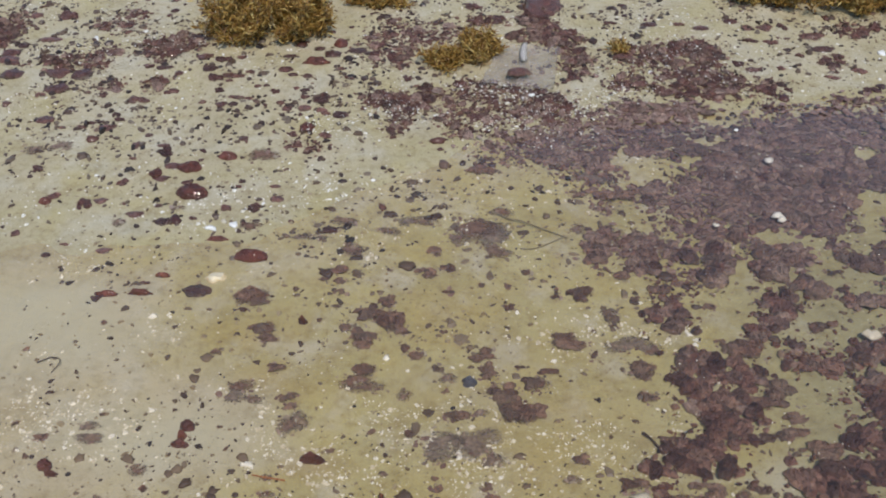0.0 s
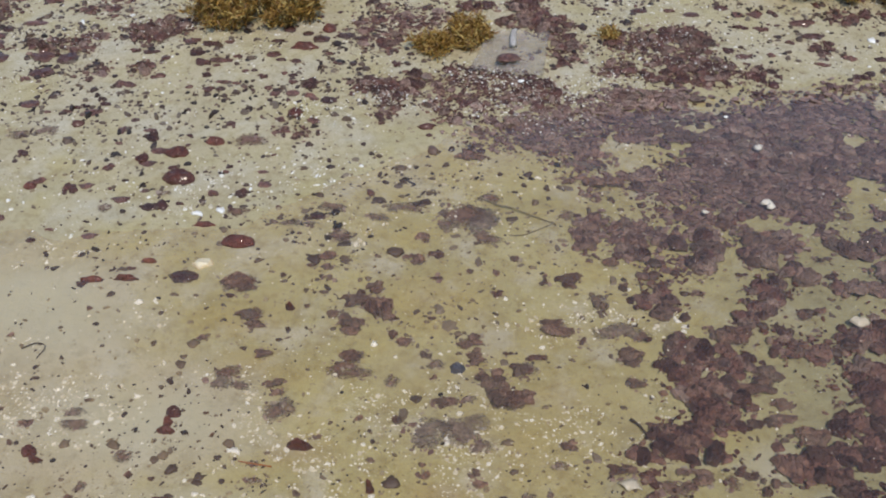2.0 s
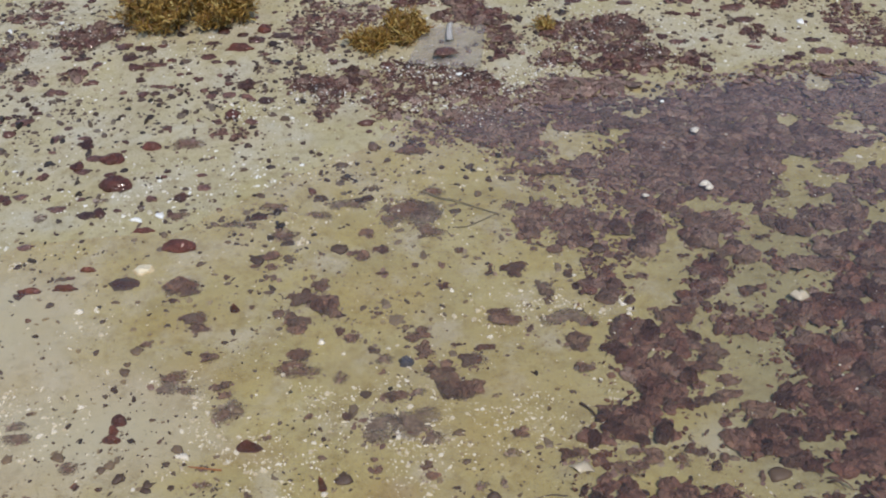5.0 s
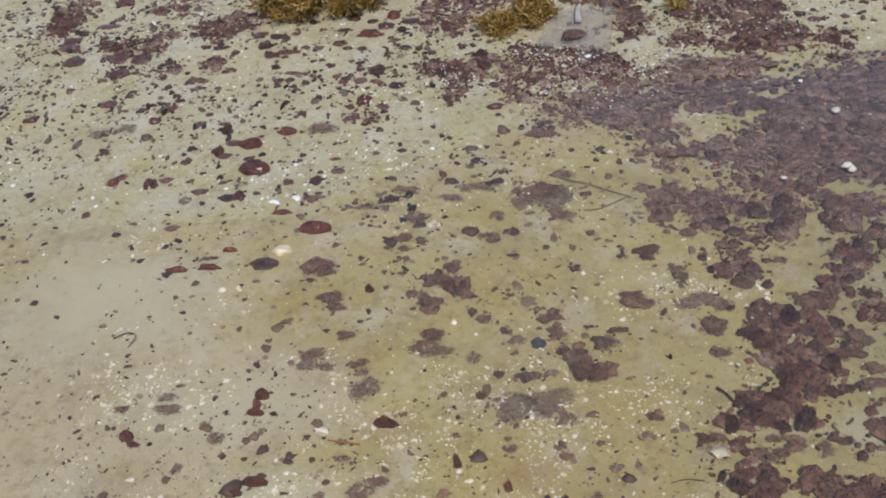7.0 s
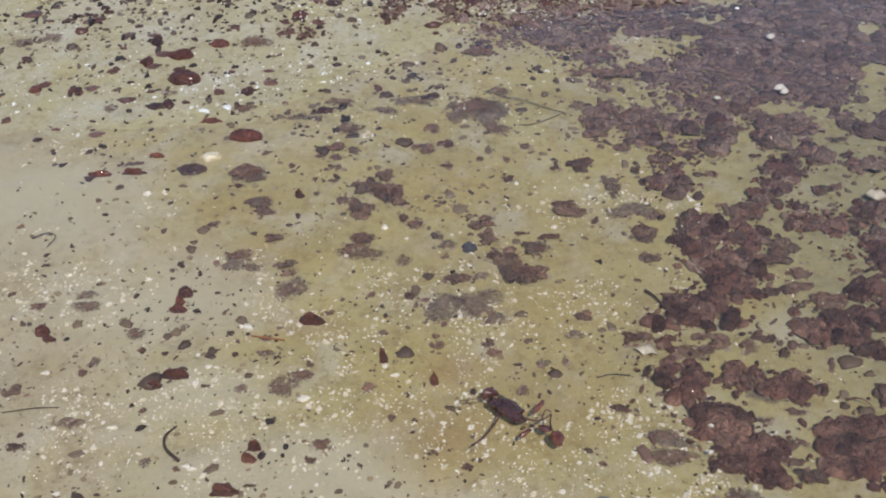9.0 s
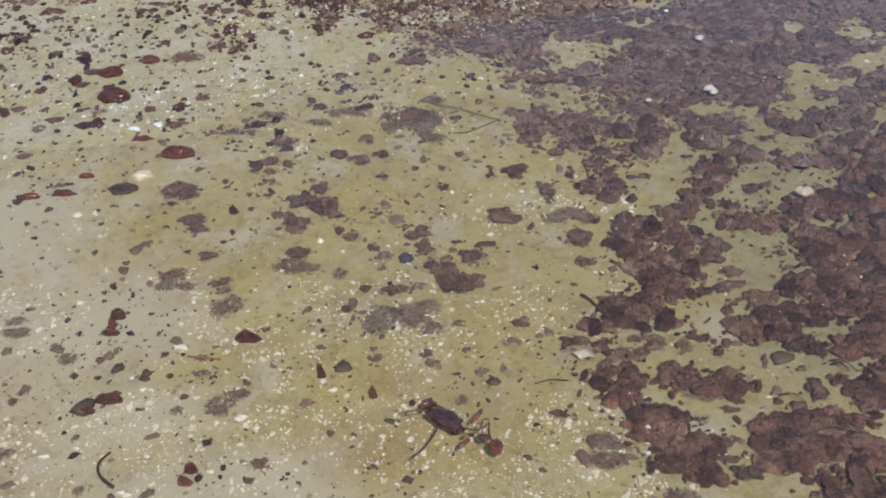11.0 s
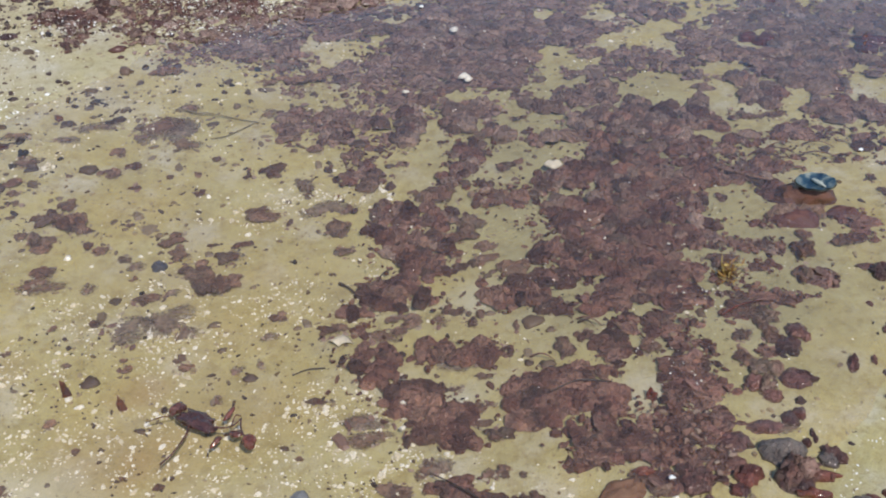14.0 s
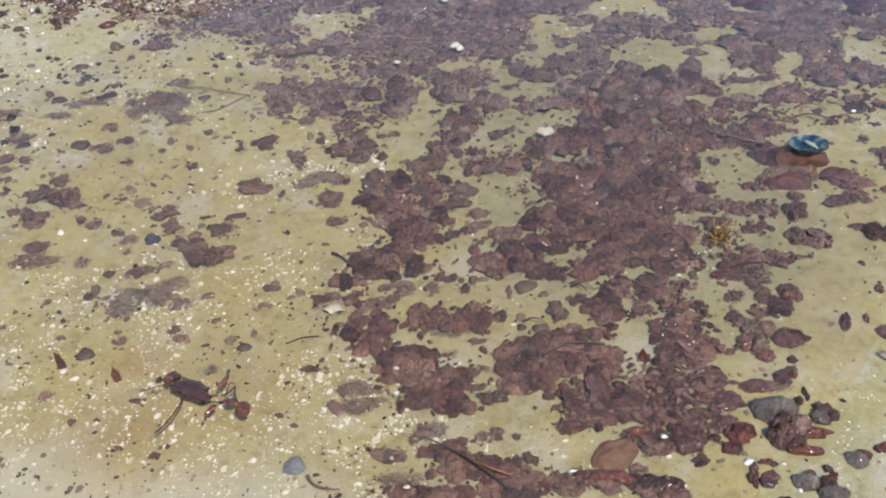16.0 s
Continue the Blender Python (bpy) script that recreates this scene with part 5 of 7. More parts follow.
deep_red(-0.337, 0.757, 0.024, 0.015, 4)
deep_red(1.332, 0.540, 0.018, 0.014, -16)
grey_clump(1.154, 0.658, 0.039, 0.025, -10)
grey_clump(1.222, 0.627, 0.019, 0.018, -14)
grey_clump(1.234, 0.530, 0.018, 0.018, -15)
grey_clump(1.134, 0.510, 0.022, 0.017, -13)
grey_clump(1.163, 0.476, 0.024, 0.011, -14)
red_scrap(1.165, 0.573, 0.042, 0.032, -14)
red_scrap(2.074, 1.982, 0.036, 0.042, -19)
clump(-1.327, 2.612, 0.034, 0.028, 2)
clump(-1.369, 2.574, 0.019, 0.014, 0)
clump(-1.510, 2.698, 0.031, 0.034, 1)
clump(-1.555, 2.895, 0.024, 0.021, 0)
clump(-1.575, 2.845, 0.030, 0.022, 1)
clump(-1.563, 2.793, 0.030, 0.026, 1)
clump(-1.469, 2.947, 0.036, 0.018, 1)
clump(-1.273, 2.704, 0.029, 0.037, 1)
clump(-1.353, 2.711, 0.039, 0.029, 1)
clump(-1.477, 3.128, 0.043, 0.040, 0)
clump(-1.599, 3.136, 0.021, 0.020, 1)
clump(-0.104, 2.558, 0.014, 0.017, 2)
clump(-0.182, 2.727, 0.015, 0.023, 0)
clump(0.015, 3.235, 0.032, 0.024, 1)
clump(0.276, 3.261, 0.063, 0.097, 0)
clump(1.149, 2.603, 0.035, 0.014, 1)
clump(1.316, 2.712, 0.027, 0.019, 1)
clump(0.347, 1.737, 0.031, 0.018, -41)
clump(0.311, 1.563, 0.041, 0.019, 2)
clump(0.321, 1.219, 0.022, 0.013, 1)
clump(1.583, 1.725, 0.026, 0.015, -15)
clump(0.847, 1.587, 0.021, 0.026, -14)
clump(0.477, 1.487, 0.028, 0.027, -14)
clump(1.013, 1.795, 0.010, 0.013, -15)
clump(1.501, 1.285, 0.059, 0.044, -15)
clump(1.756, 1.253, 0.037, 0.035, -52)
clump(1.751, 1.315, 0.027, 0.017, -14)
clump(1.817, 1.257, 0.020, 0.019, -15)
clump(1.476, 1.212, 0.023, 0.021, -14)
clump(1.588, 1.051, 0.021, 0.025, -15)
clump(1.554, 1.081, 0.018, 0.009, -14)
clump(1.848, 1.375, 0.025, 0.018, -14)
clump(1.739, 1.383, 0.011, 0.012, -13)
clump(1.496, 0.972, 0.007, 0.008, -13)
clump(1.600, 0.924, 0.014, 0.008, -15)
clump(1.491, 0.891, 0.011, 0.009, -15)
clump(1.569, 0.868, 0.017, 0.017, -15)
clump(1.318, 0.935, 0.019, 0.016, -15)
clump(1.265, 0.951, 0.013, 0.021, 43)
clump(1.222, 0.950, 0.012, 0.011, -14)
clump(1.384, 0.826, 0.011, 0.013, -16)
clump(1.187, 0.889, 0.019, 0.016, -16)
clump(0.791, 1.084, 0.006, 0.015, -15)
clump(0.659, 1.711, 0.014, 0.017, -15)
clump(0.444, 1.816, 0.013, 0.018, -16)
clump(0.365, 1.535, 0.008, 0.017, -15)
clump(1.683, 1.182, 0.016, 0.008, -15)
clump(0.764, 1.293, 0.010, 0.017, -16)
clump(0.722, 1.338, 0.015, 0.014, -14)
clump(1.209, 0.832, 0.036, 0.038, -13)
clump(1.224, 0.737, 0.010, 0.012, -11)
clump(1.232, 0.636, 0.020, 0.019, -13)
clump(1.054, 0.604, 0.011, 0.013, -13)
clump(1.141, 0.513, 0.021, 0.016, -14)
clump(1.181, 0.521, 0.012, 0.009, -14)
clump(1.161, 0.493, 0.018, 0.016, -13)
clump(1.254, 0.463, 0.007, 0.008, -12)
clump(1.065, 0.549, 0.009, 0.012, -16)
clump(1.084, 0.535, 0.013, 0.009, -13)
clump(1.478, 0.711, 0.026, 0.010, -13)
clump(1.087, 0.485, 0.012, 0.008, -12)
clump(0.438, 1.161, 0.017, 0.018, -14)
clump(0.721, 0.671, 0.016, 0.015, -14)
clump(0.924, 0.635, 0.029, 0.013, 38)
clump(0.677, 0.733, 0.014, 0.014, -60)
clump(0.997, 0.597, 0.011, 0.007, -13)
clump(0.880, 0.598, 0.019, 0.014, -13)
clump(1.223, 0.680, 0.006, 0.015, -9)
clump(0.708, 0.719, 0.007, 0.007, -13)
clump(0.375, 0.970, 0.021, 0.006, -13)
clump(0.671, 0.888, 0.014, 0.011, -13)
clump(0.332, 0.842, 0.008, 0.006, -15)
clump(0.397, 0.990, 0.007, 0.007, -9)
clump(0.380, 0.672, 0.006, 0.008, -14)
clump(0.909, 1.648, 0.019, 0.016, -8)
clump(0.867, 1.774, 0.029, 0.028, -6)
clump(1.052, 1.913, 0.037, 0.025, -7)
clump(0.730, 1.558, 0.043, 0.037, -6)
clump(0.460, 1.821, 0.015, 0.018, -6)
clump(0.480, 1.734, 0.011, 0.012, -8)
clump(0.667, 1.586, 0.014, 0.013, -7)
clump(0.354, 1.757, 0.021, 0.017, -6)
clump(0.328, 1.225, 0.021, 0.010, 22)
clump(0.421, 1.636, 0.014, 0.011, -6)
clump(0.465, 1.491, 0.019, 0.016, -8)
clump(0.758, 1.300, 0.024, 0.014, 2)
clump(0.720, 1.293, 0.018, 0.013, 3)
clump(0.784, 1.310, 0.030, 0.008, 2)
clump(0.696, 1.558, 0.026, 0.025, 2)
clump(0.773, 1.253, 0.021, 0.014, 1)
clump(0.781, 1.787, 0.017, 0.011, 2)
clump(0.510, 1.552, 0.020, 0.015, 1)
clump(0.949, 1.658, 0.016, 0.013, 4)
clump(0.661, 1.164, 0.017, 0.013, 3)
clump(1.001, 1.784, 0.014, 0.011, 0)
clump(0.908, 1.354, 0.015, 0.012, 2)
clump(0.505, 1.282, 0.018, 0.013, 2)
clump(0.558, 1.123, 0.016, 0.011, 0)
clump(0.683, 1.148, 0.021, 0.013, 0)
clump(0.789, 1.349, 0.023, 0.017, 0)
clump(0.635, 0.943, 0.013, 0.009, 2)
clump(0.699, 0.966, 0.020, 0.011, 4)
clump(0.750, 1.296, 0.012, 0.015, 2)
deep_red(1.246, 0.536, 0.017, 0.015, -12)
deep_red(1.295, 0.542, 0.014, 0.013, -15)
deep_red(1.337, 0.540, 0.021, 0.013, -14)
film_patch(0.393, 2.245, 0.082, 0.033, -13)
red_scrap(0.983, 0.835, 0.013, 0.017, -14)
red_scrap(0.924, 0.545, 0.016, 0.014, -12)
red_scrap(1.790, 2.106, 0.051, 0.056, -15)
red_scrap(2.108, 2.022, 0.051, 0.046, -15)
red_scrap(1.987, 2.349, 0.045, 0.043, -15)


def scraps_stuff(name, material, label, count, spot, middle, flat):
    """Small lumps strewn over sand or pool bed, joined; spot gives a place, or nothing."""
    shapes = []
    for k in range(14):
        one = blob(700 + k, 0.22, 0.45, 2)
        one.verts.ensure_lookup_table()
        shapes.append(([v.co.copy() for v in one.verts], [[v.index for v in f.verts] for f in one.faces]))
        one.free()
    verts, faces = [], []
    for i in range(count):
        at = spot()
        if not at:
            continue
        px, py = at
        size = min(0.027, middle * math.exp(rng.gauss(0, 0.45)))
        m = pose(px, py, height(px, py) - 0.001, rng.uniform(-8, 8), rng.uniform(-8, 8), rng.gauss(-8, 40)) @ Matrix.Diagonal((size, size * rng.uniform(0.5, 0.85), flat * size, 1))
        co, fs = rng.choice(shapes)
        n = len(verts)
        verts += [m @ v for v in co]
        faces += [[n + q for q in f] for f in fs]
    me = bpy.data.meshes.new(name)
    me.from_pydata(verts, [], faces)
    me.shade_smooth()
    me.materials.append(material)
    return tagged(new(name, me), label, "seaweed", kind="stuff")


def pool_spot():
    px, py = rng.uniform(-0.75, 1.30), rng.uniform(0.95, 2.35)
    here = clustered(px, py, 3.5, -0.05, 61)
    return None if py > shore(px) or bare(px, py) or not (here or rng.random() < 0.2) else (px, py)


def sand_spot():
    px, py = rng.uniform(-1.7, 2.0), rng.uniform(1.8, 3.4)
    return (px, py) if py > shore(px) - 0.15 and clustered(px, py, 4.5, -0.02, 71) else None


scraps_stuff("seaweed_scraps", WEED_LOOSE, "small silted brown seaweed scraps lying in shallow water", 420, pool_spot, 0.0095, 0.5)
scraps_stuff("strewn_seaweed", WEED_STREWN, "small wet dark red seaweed scraps strewn on damp sand", 430, sand_spot, 0.0105, 0.5)
# ---- shells ----
shell(-0.586, 1.944, 0.015, 0.018, 2)
shell(-0.646, 1.927, 0.018, 0.013, 2)
shell(-0.122, 1.487, 0.009, 0.012, 0)
shell(-0.706, 1.589, 0.012, 0.011, 2)
shell(0.921, 2.322, 0.015, 0.015, 0)
shell(0.904, 2.056, 0.012, 0.016, 2)
shell(0.722, 2.021, 0.011, 0.008, 3)
shell(-0.278, 2.502, 0.006, 0.008, 0)
shell(-0.619, 1.290, 0.008, 0.007, 4)
shell(-0.373, 1.154, 0.011, 0.010, 3)
shell(-0.112, 1.191, 0.007, 0.006, 4)
shell(0.273, 2.172, 0.011, 0.007, 0)
shell(-0.230, 2.166, 0.008, 0.009, 0)
shell(0.270, 1.507, 0.008, 0.008, 0)
shell(-0.068, 1.448, 0.006, 0.006, 0)
shell(0.034, 1.468, 0.006, 0.005, 0)
shell(0.623, 2.797, 0.007, 0.011, 0)
shell(-1.147, 3.010, 0.010, 0.016, 0)
shell(-1.310, 2.952, 0.012, 0.016, 0)
shell(0.228, 2.619, 0.012, 0.008, 1)
shell(0.607, 1.578, 0.009, 0.008, 0)
shell(0.847, 2.460, 0.007, 0.008, 0)
shell(0.314, 1.326, 0.004, 0.003, 0)
shell(0.056, 1.313, 0.006, 0.005, 0)
shell(0.180, 1.317, 0.005, 0.006, 0)
shell(-0.930, 1.372, 0.006, 0.005, 5)
shell(1.416, 2.946, 0.017, 0.021, 0)
shell(-0.378, 1.156, 0.010, 0.008, -6)
shell(-0.081, 1.063, 0.008, 0.008, -8)
shell(-0.231, 0.971, 0.013, 0.008, -7)
shell(0.063, 1.207, 0.007, 0.008, -4)
shell(0.895, 2.071, 0.016, 0.015, -8)
shell(0.492, 1.721, 0.006, 0.006, -5)
shell(0.613, 1.593, 0.011, 0.008, -5)
shell(-0.417, 0.809, 0.009, 0.006, -3)
shell(-0.265, 0.850, 0.007, 0.005, -4)
shell(-0.414, 1.043, 0.007, 0.004, -4)
shell(0.521, 0.857, 0.006, 0.005, -9)
shell(0.661, 0.858, 0.006, 0.006, -5)
shell(1.064, 0.570, 0.012, 0.009, -14)
shell(0.531, 0.916, 0.006, 0.005, -14)
shell(0.079, 0.999, 0.007, 0.006, -13)
shell(0.660, 0.862, 0.006, 0.005, -9)
shell(0.785, 0.689, 0.006, 0.004, -15)
shell(1.118, 0.499, 0.005, 0.005, -13)
shell(0.597, 1.612, 0.010, 0.007, -13)
shell(0.412, 0.873, 0.006, 0.006, -14)
shell(0.425, 0.691, 0.008, 0.005, -11)
shell(0.773, 0.614, 0.007, 0.003, -13)
shell(0.942, 0.643, 0.006, 0.005, -14)
shell(0.503, 0.650, 0.006, 0.004, -14)
shell(0.649, 0.705, 0.005, 0.006, -13)
shell(0.941, 0.614, 0.006, 0.005, -10)
shell(0.430, 0.993, 0.005, 0.005, -11)
shell(1.757, 1.467, 0.006, 0.007, -14)
shell(1.116, 0.553, 0.004, 0.003, -16)
shell(-0.577, 0.890, 0.011, 0.006, 0)
shell(-0.605, 0.946, 0.008, 0.006, 0)
shell(-0.754, 1.022, 0.013, 0.007, 0)
shell(-0.430, 1.044, 0.008, 0.006, 4)
shell(-0.632, 0.743, 0.007, 0.007, 0)
shell(-0.405, 0.804, 0.009, 0.006, 0)
shell(-0.059, 1.040, 0.010, 0.007, 0)
shell(-0.228, 0.975, 0.013, 0.008, 0)
shell(-0.385, 1.155, 0.010, 0.006, 0)
shell(-0.176, 0.780, 0.005, 0.005, 0)


def scallop(x, y, size, rot, lift=0.0):
    """A worn fan shell with ribs, hollow side down."""
    bm = bmesh.new()
    n, rings = 33, 7
    rows = []
    for j in range(rings + 1):
        k = j / rings
        row = []
        for i in range(n):
            t = radians(-62 + 124 * i / (n - 1))
            r = size * k * (1 + 0.05 * math.sin(5 * t + 1)) * (1 - 0.10 * abs(t))
            rib = 0.022 * size * math.cos(11 * t * 2) * k
            row.append(bm.verts.new((r * math.sin(t), r * math.cos(t) - 0.5 * size, 0.34 * size * math.sin(math.pi * min(1.0, 0.12 + 0.88 * k)) + 0.05 * size + rib)))
        rows.append(row)
    for r0, r1 in zip(rows, rows[1:]):
        for i in range(n - 1):
            bm.faces.new((r0[i], r0[i + 1], r1[i + 1], r1[i]))
    bmesh.ops.remove_doubles(bm, verts=bm.verts, dist=1e-5)
    bmesh.ops.solidify(bm, geom=bm.faces[:], thickness=0.0015)
    ob = new("scallop_shell", finish(bm, "scallop_shell", SHELL))
    ob.matrix_world = pose(x, y, height(x, y) + lift, 4, -5, rot)
    return tagged(ob, "worn white ribbed scallop shell lying on red seaweed", "shell")


scallop(1.020, 1.605, 0.031, 176, 0.014)
scallop(0.438, 1.122, 0.034, -20)

# ---- sargassum tufts ----


def sargassum(x, y, ra, rb, h, leaves, seed):
    """A springy tuft: stems that fan out, narrow blades and small round floats."""
    r = random.Random(seed)
    base = new("sargassum_tuft")
    base.matrix_world = pose(x, y, height(x, y))
    stems, blades, floats = bmesh.new(), bmesh.new(), bmesh.new()
    tips = []
    for i in range(max(8, leaves // 60)):
        t, k = r.uniform(0, 2 * math.pi), math.sqrt(r.random())
        root = Vector((0.55 * k * ra * math.cos(t), 0.55 * k * rb * math.sin(t), 0.0))
        k *= 0.75 + 0.4 * noise.noise(Vector((3 * math.cos(t), 3 * math.sin(t), seed)))
        tip = Vector((k * ra * math.cos(t + 0.3), k * rb * math.sin(t + 0.3), h * (1.05 - 0.55 * k * k) * r.uniform(0.3, 1.15)))
        bend = root.lerp(tip, 0.5) + Vector((r.uniform(-1, 1), r.uniform(-1, 1), r.uniform(0, 1))) * 0.12 * ra
        tube(stems, (root, bend, tip), 0.0022, 0.001, 5)
        tips.append((root, bend, tip))
    for i in range(int(1.5 * leaves)):
        root, bend, tip = r.choice(tips)
        u = r.uniform(0.15, 1.08)
        p = root.lerp(bend, u * 2) if u < 0.5 else bend.lerp(tip, u * 2 - 1)
        p += Vector((r.gauss(0, 1), r.gauss(0, 1), r.gauss(0, 0.7))) * 0.0105
        p.z = max(p.z, 0.002)
        d = Vector((r.gauss(0, 1), r.gauss(0, 1), r.gauss(0.5, 0.7))).normalized()
        side = d.cross(Vector((r.gauss(0, 1), r.gauss(0, 1), r.gauss(0, 1)))).normalized()
        up = side.cross(d)
        ln, w = r.uniform(0.014, 0.036), r.uniform(0.0018, 0.0036)
        a = blades.verts.new(p)
        m1 = blades.verts.new(p + 0.5 * ln * d + w * side + 0.002 * up)
        m2 = blades.verts.new(p + 0.5 * ln * d - w * side + 0.002 * up)
        mid = blades.verts.new(p + 0.5 * ln * d)
        e = blades.verts.new(p + ln * d + 0.25 * ln * up)
        for f in ((a, m1, mid), (a, mid, m2), (m1, e, mid), (mid, e, m2)):
            blades.faces.new(f)
        if i % 5 == 0:
            bmesh.ops.create_icosphere(floats, subdivisions=1, radius=r.uniform(0.002, 0.0038), matrix=Matrix.Translation(p + 0.006 * up))
    tagged(part("stem", stems, STALK, base), kind="stuff")
    tagged(part("foliage", blades, GOLD, base, "golden brown narrow blades"), kind="stuff")
    tagged(part("float", floats, GOLD, base, "small round golden floats"), kind="stuff")
    return tagged(base, "bushy golden brown sargassum tuft washed onto the sand", "seaweed", "sargassum tufts")


sargassum(-0.79, 2.97, 0.15, 0.14, 0.20, 3200, 1)
sargassum(-0.57, 3.00, 0.13, 0.15, 0.19, 3200, 2)
sargassum(-0.68, 3.16, 0.22, 0.14, 0.20, 2600, 12)
sargassum(-0.34, 3.25, 0.15, 0.05, 0.03, 800, 3)
sargassum(-0.065, 2.815, 0.09, 0.06, 0.055, 900, 4)
sargassum(0.045, 2.88, 0.09, 0.08, 0.085, 1200, 5)
sargassum(0.53, 2.93, 0.03, 0.03, 0.03, 160, 6)
sargassum(1.06, 3.34, 0.17, 0.12, 0.08, 1600, 7)
sargassum(1.26, 3.30, 0.20, 0.14, 0.11, 2200, 8)
sargassum(1.50, 3.25, 0.22, 0.16, 0.12, 2400, 13)
sargassum(1.26, 1.125, 0.028, 0.022, 0.008, 60, 10)

# ---- clear plastic sheet ----


def plastic_sheet():
    bm = bmesh.new()
    n = 22
    grid = []
    for j in range(n + 1):
        row = []
        for i in range(n + 1):
            u, v = i / n, j / n
            x = (0.06 + 0.24 * u) * (1 - v) + (0.13 + 0.20 * u) * v
            y = 2.685 + 0.25 * v - 0.03 * u * (1 - v)
            q = Vector((u * 3, v * 3, 9))
            z = height(x, y) + 0.010 + 0.012 * abs(noise.noise(q)) + 0.010 * math.exp(-((u - 0.45) / 0.16) ** 2) * v + 0.010 * (2 * u - 1) ** 4
            row.append(bm.verts.new((x + 0.006 * noise.noise(q * 2), y + 0.006 * noise.noise(q * 2 + Vector((5, 5, 5))), z)))
        grid.append(row)
    for j in range(n):
        for i in range(n):
            bm.faces.new((grid[j][i], grid[j][i + 1], grid[j + 1][i + 1], grid[j + 1][i]))
    bmesh.ops.solidify(bm, geom=bm.faces[:], thickness=0.0006)
    ob = new("plastic_sheet", finish(bm, "plastic_sheet", PLASTIC))
    fold = bmesh.new()
    rows = []
    for j in range(9):
        v = 0.52 + 0.45 * j / 8
        y = 2.685 + 0.25 * v
        row = []
        for i in range(5):
            u = 0.40 + 0.05 * math.sin(5 * v) + (0.09 + 0.06 * (1 - v)) * i / 4
            x = (0.06 + 0.24 * u) * (1 - v) + (0.13 + 0.20 * u) * v
            row.append(fold.verts.new((x, y, height(x, y) + 0.019 + 0.010 * v + 0.003 * math.sin(math.pi * i / 4))))
        rows.append(row)
    for r0, r1 in zip(rows, rows[1:]):
        for k in range(4):
            fold.faces.new((r0[k], r0[k + 1], r1[k + 1], r1[k]))
    bmesh.ops.solidify(fold, geom=fold.faces[:], thickness=0.0008)
    part("crease", fold, CREASE, ob, "milky white raised crease")
    return tagged(ob, "crumpled clear plastic sheet lying on red seaweed", "plastic litter")


plastic_sheet()
perched = new("seaweed_clump", CLUMPS[3])
perched.matrix_world = pose(0.185, 2.735, height(0.185, 2.735) + 0.028, 0, 0, 8) @ Matrix.Diagonal((0.040, 0.026, 0.014, 1))
tagged(perched, "dark red seaweed clump resting on the plastic sheet", "seaweed")

# ---- abalone shell on its rock ----


def rock(name, x, y, a, b, h, rot, seed, material, label, category="rock", sink=0.2):
    ob = new(name, finish(blob(seed, 0.12, 0.16 if h < 0.036 else 0.34, 4), name, material))
    lay(ob, x, y, a, b, h, rot, sink, 3.0)
    return tagged(ob, label, category)


rock("rust_rock", 1.550, 1.346, 0.070, 0.056, 0.041, 0, 61, RUST_ROCK, "wet rust brown rock with an abalone shell on top")
rock("rust_rock", 1.492, 1.272, 0.058, 0.034, 0.027, -12, 67, RED_ROCK, "rounded dull red rock in front of the abalone rock")
rock("rust_rock", 1.602, 1.262, 0.040, 0.026, 0.022, -14, 68, RED_ROCK, "small dull red rock beside the abalone rock")
rock("sunken_rock", 0.858, 0.640, 0.050, 0.030, 0.016, 20, 62, SILT_ROCK, "rounded rust orange rock half buried in pale silt")
rock("blue_pebble", 0.075, 1.425, 0.017, 0.018, 0.014, 0, 63, BLUE_STONE, "smooth slate blue pebble in the shallow pool", "pebble")
rock("grey_pebble", 0.325, 0.752, 0.020, 0.020, 0.014, 0, 64, GREY_STONE, "pale blue grey round pebble in the silt", "pebble")
rock("cream_shell", -0.585, 1.735, 0.026, 0.020, 0.012, 10, 65, CREAM, "smooth cream coloured seashell on wet sand", "shell")
rock("yellow_shell", 0.53, 2.68, 0.012, 0.014, 0.012, 10, 66, CREAM, "small yellowish seashell on the seaweed", "shell")


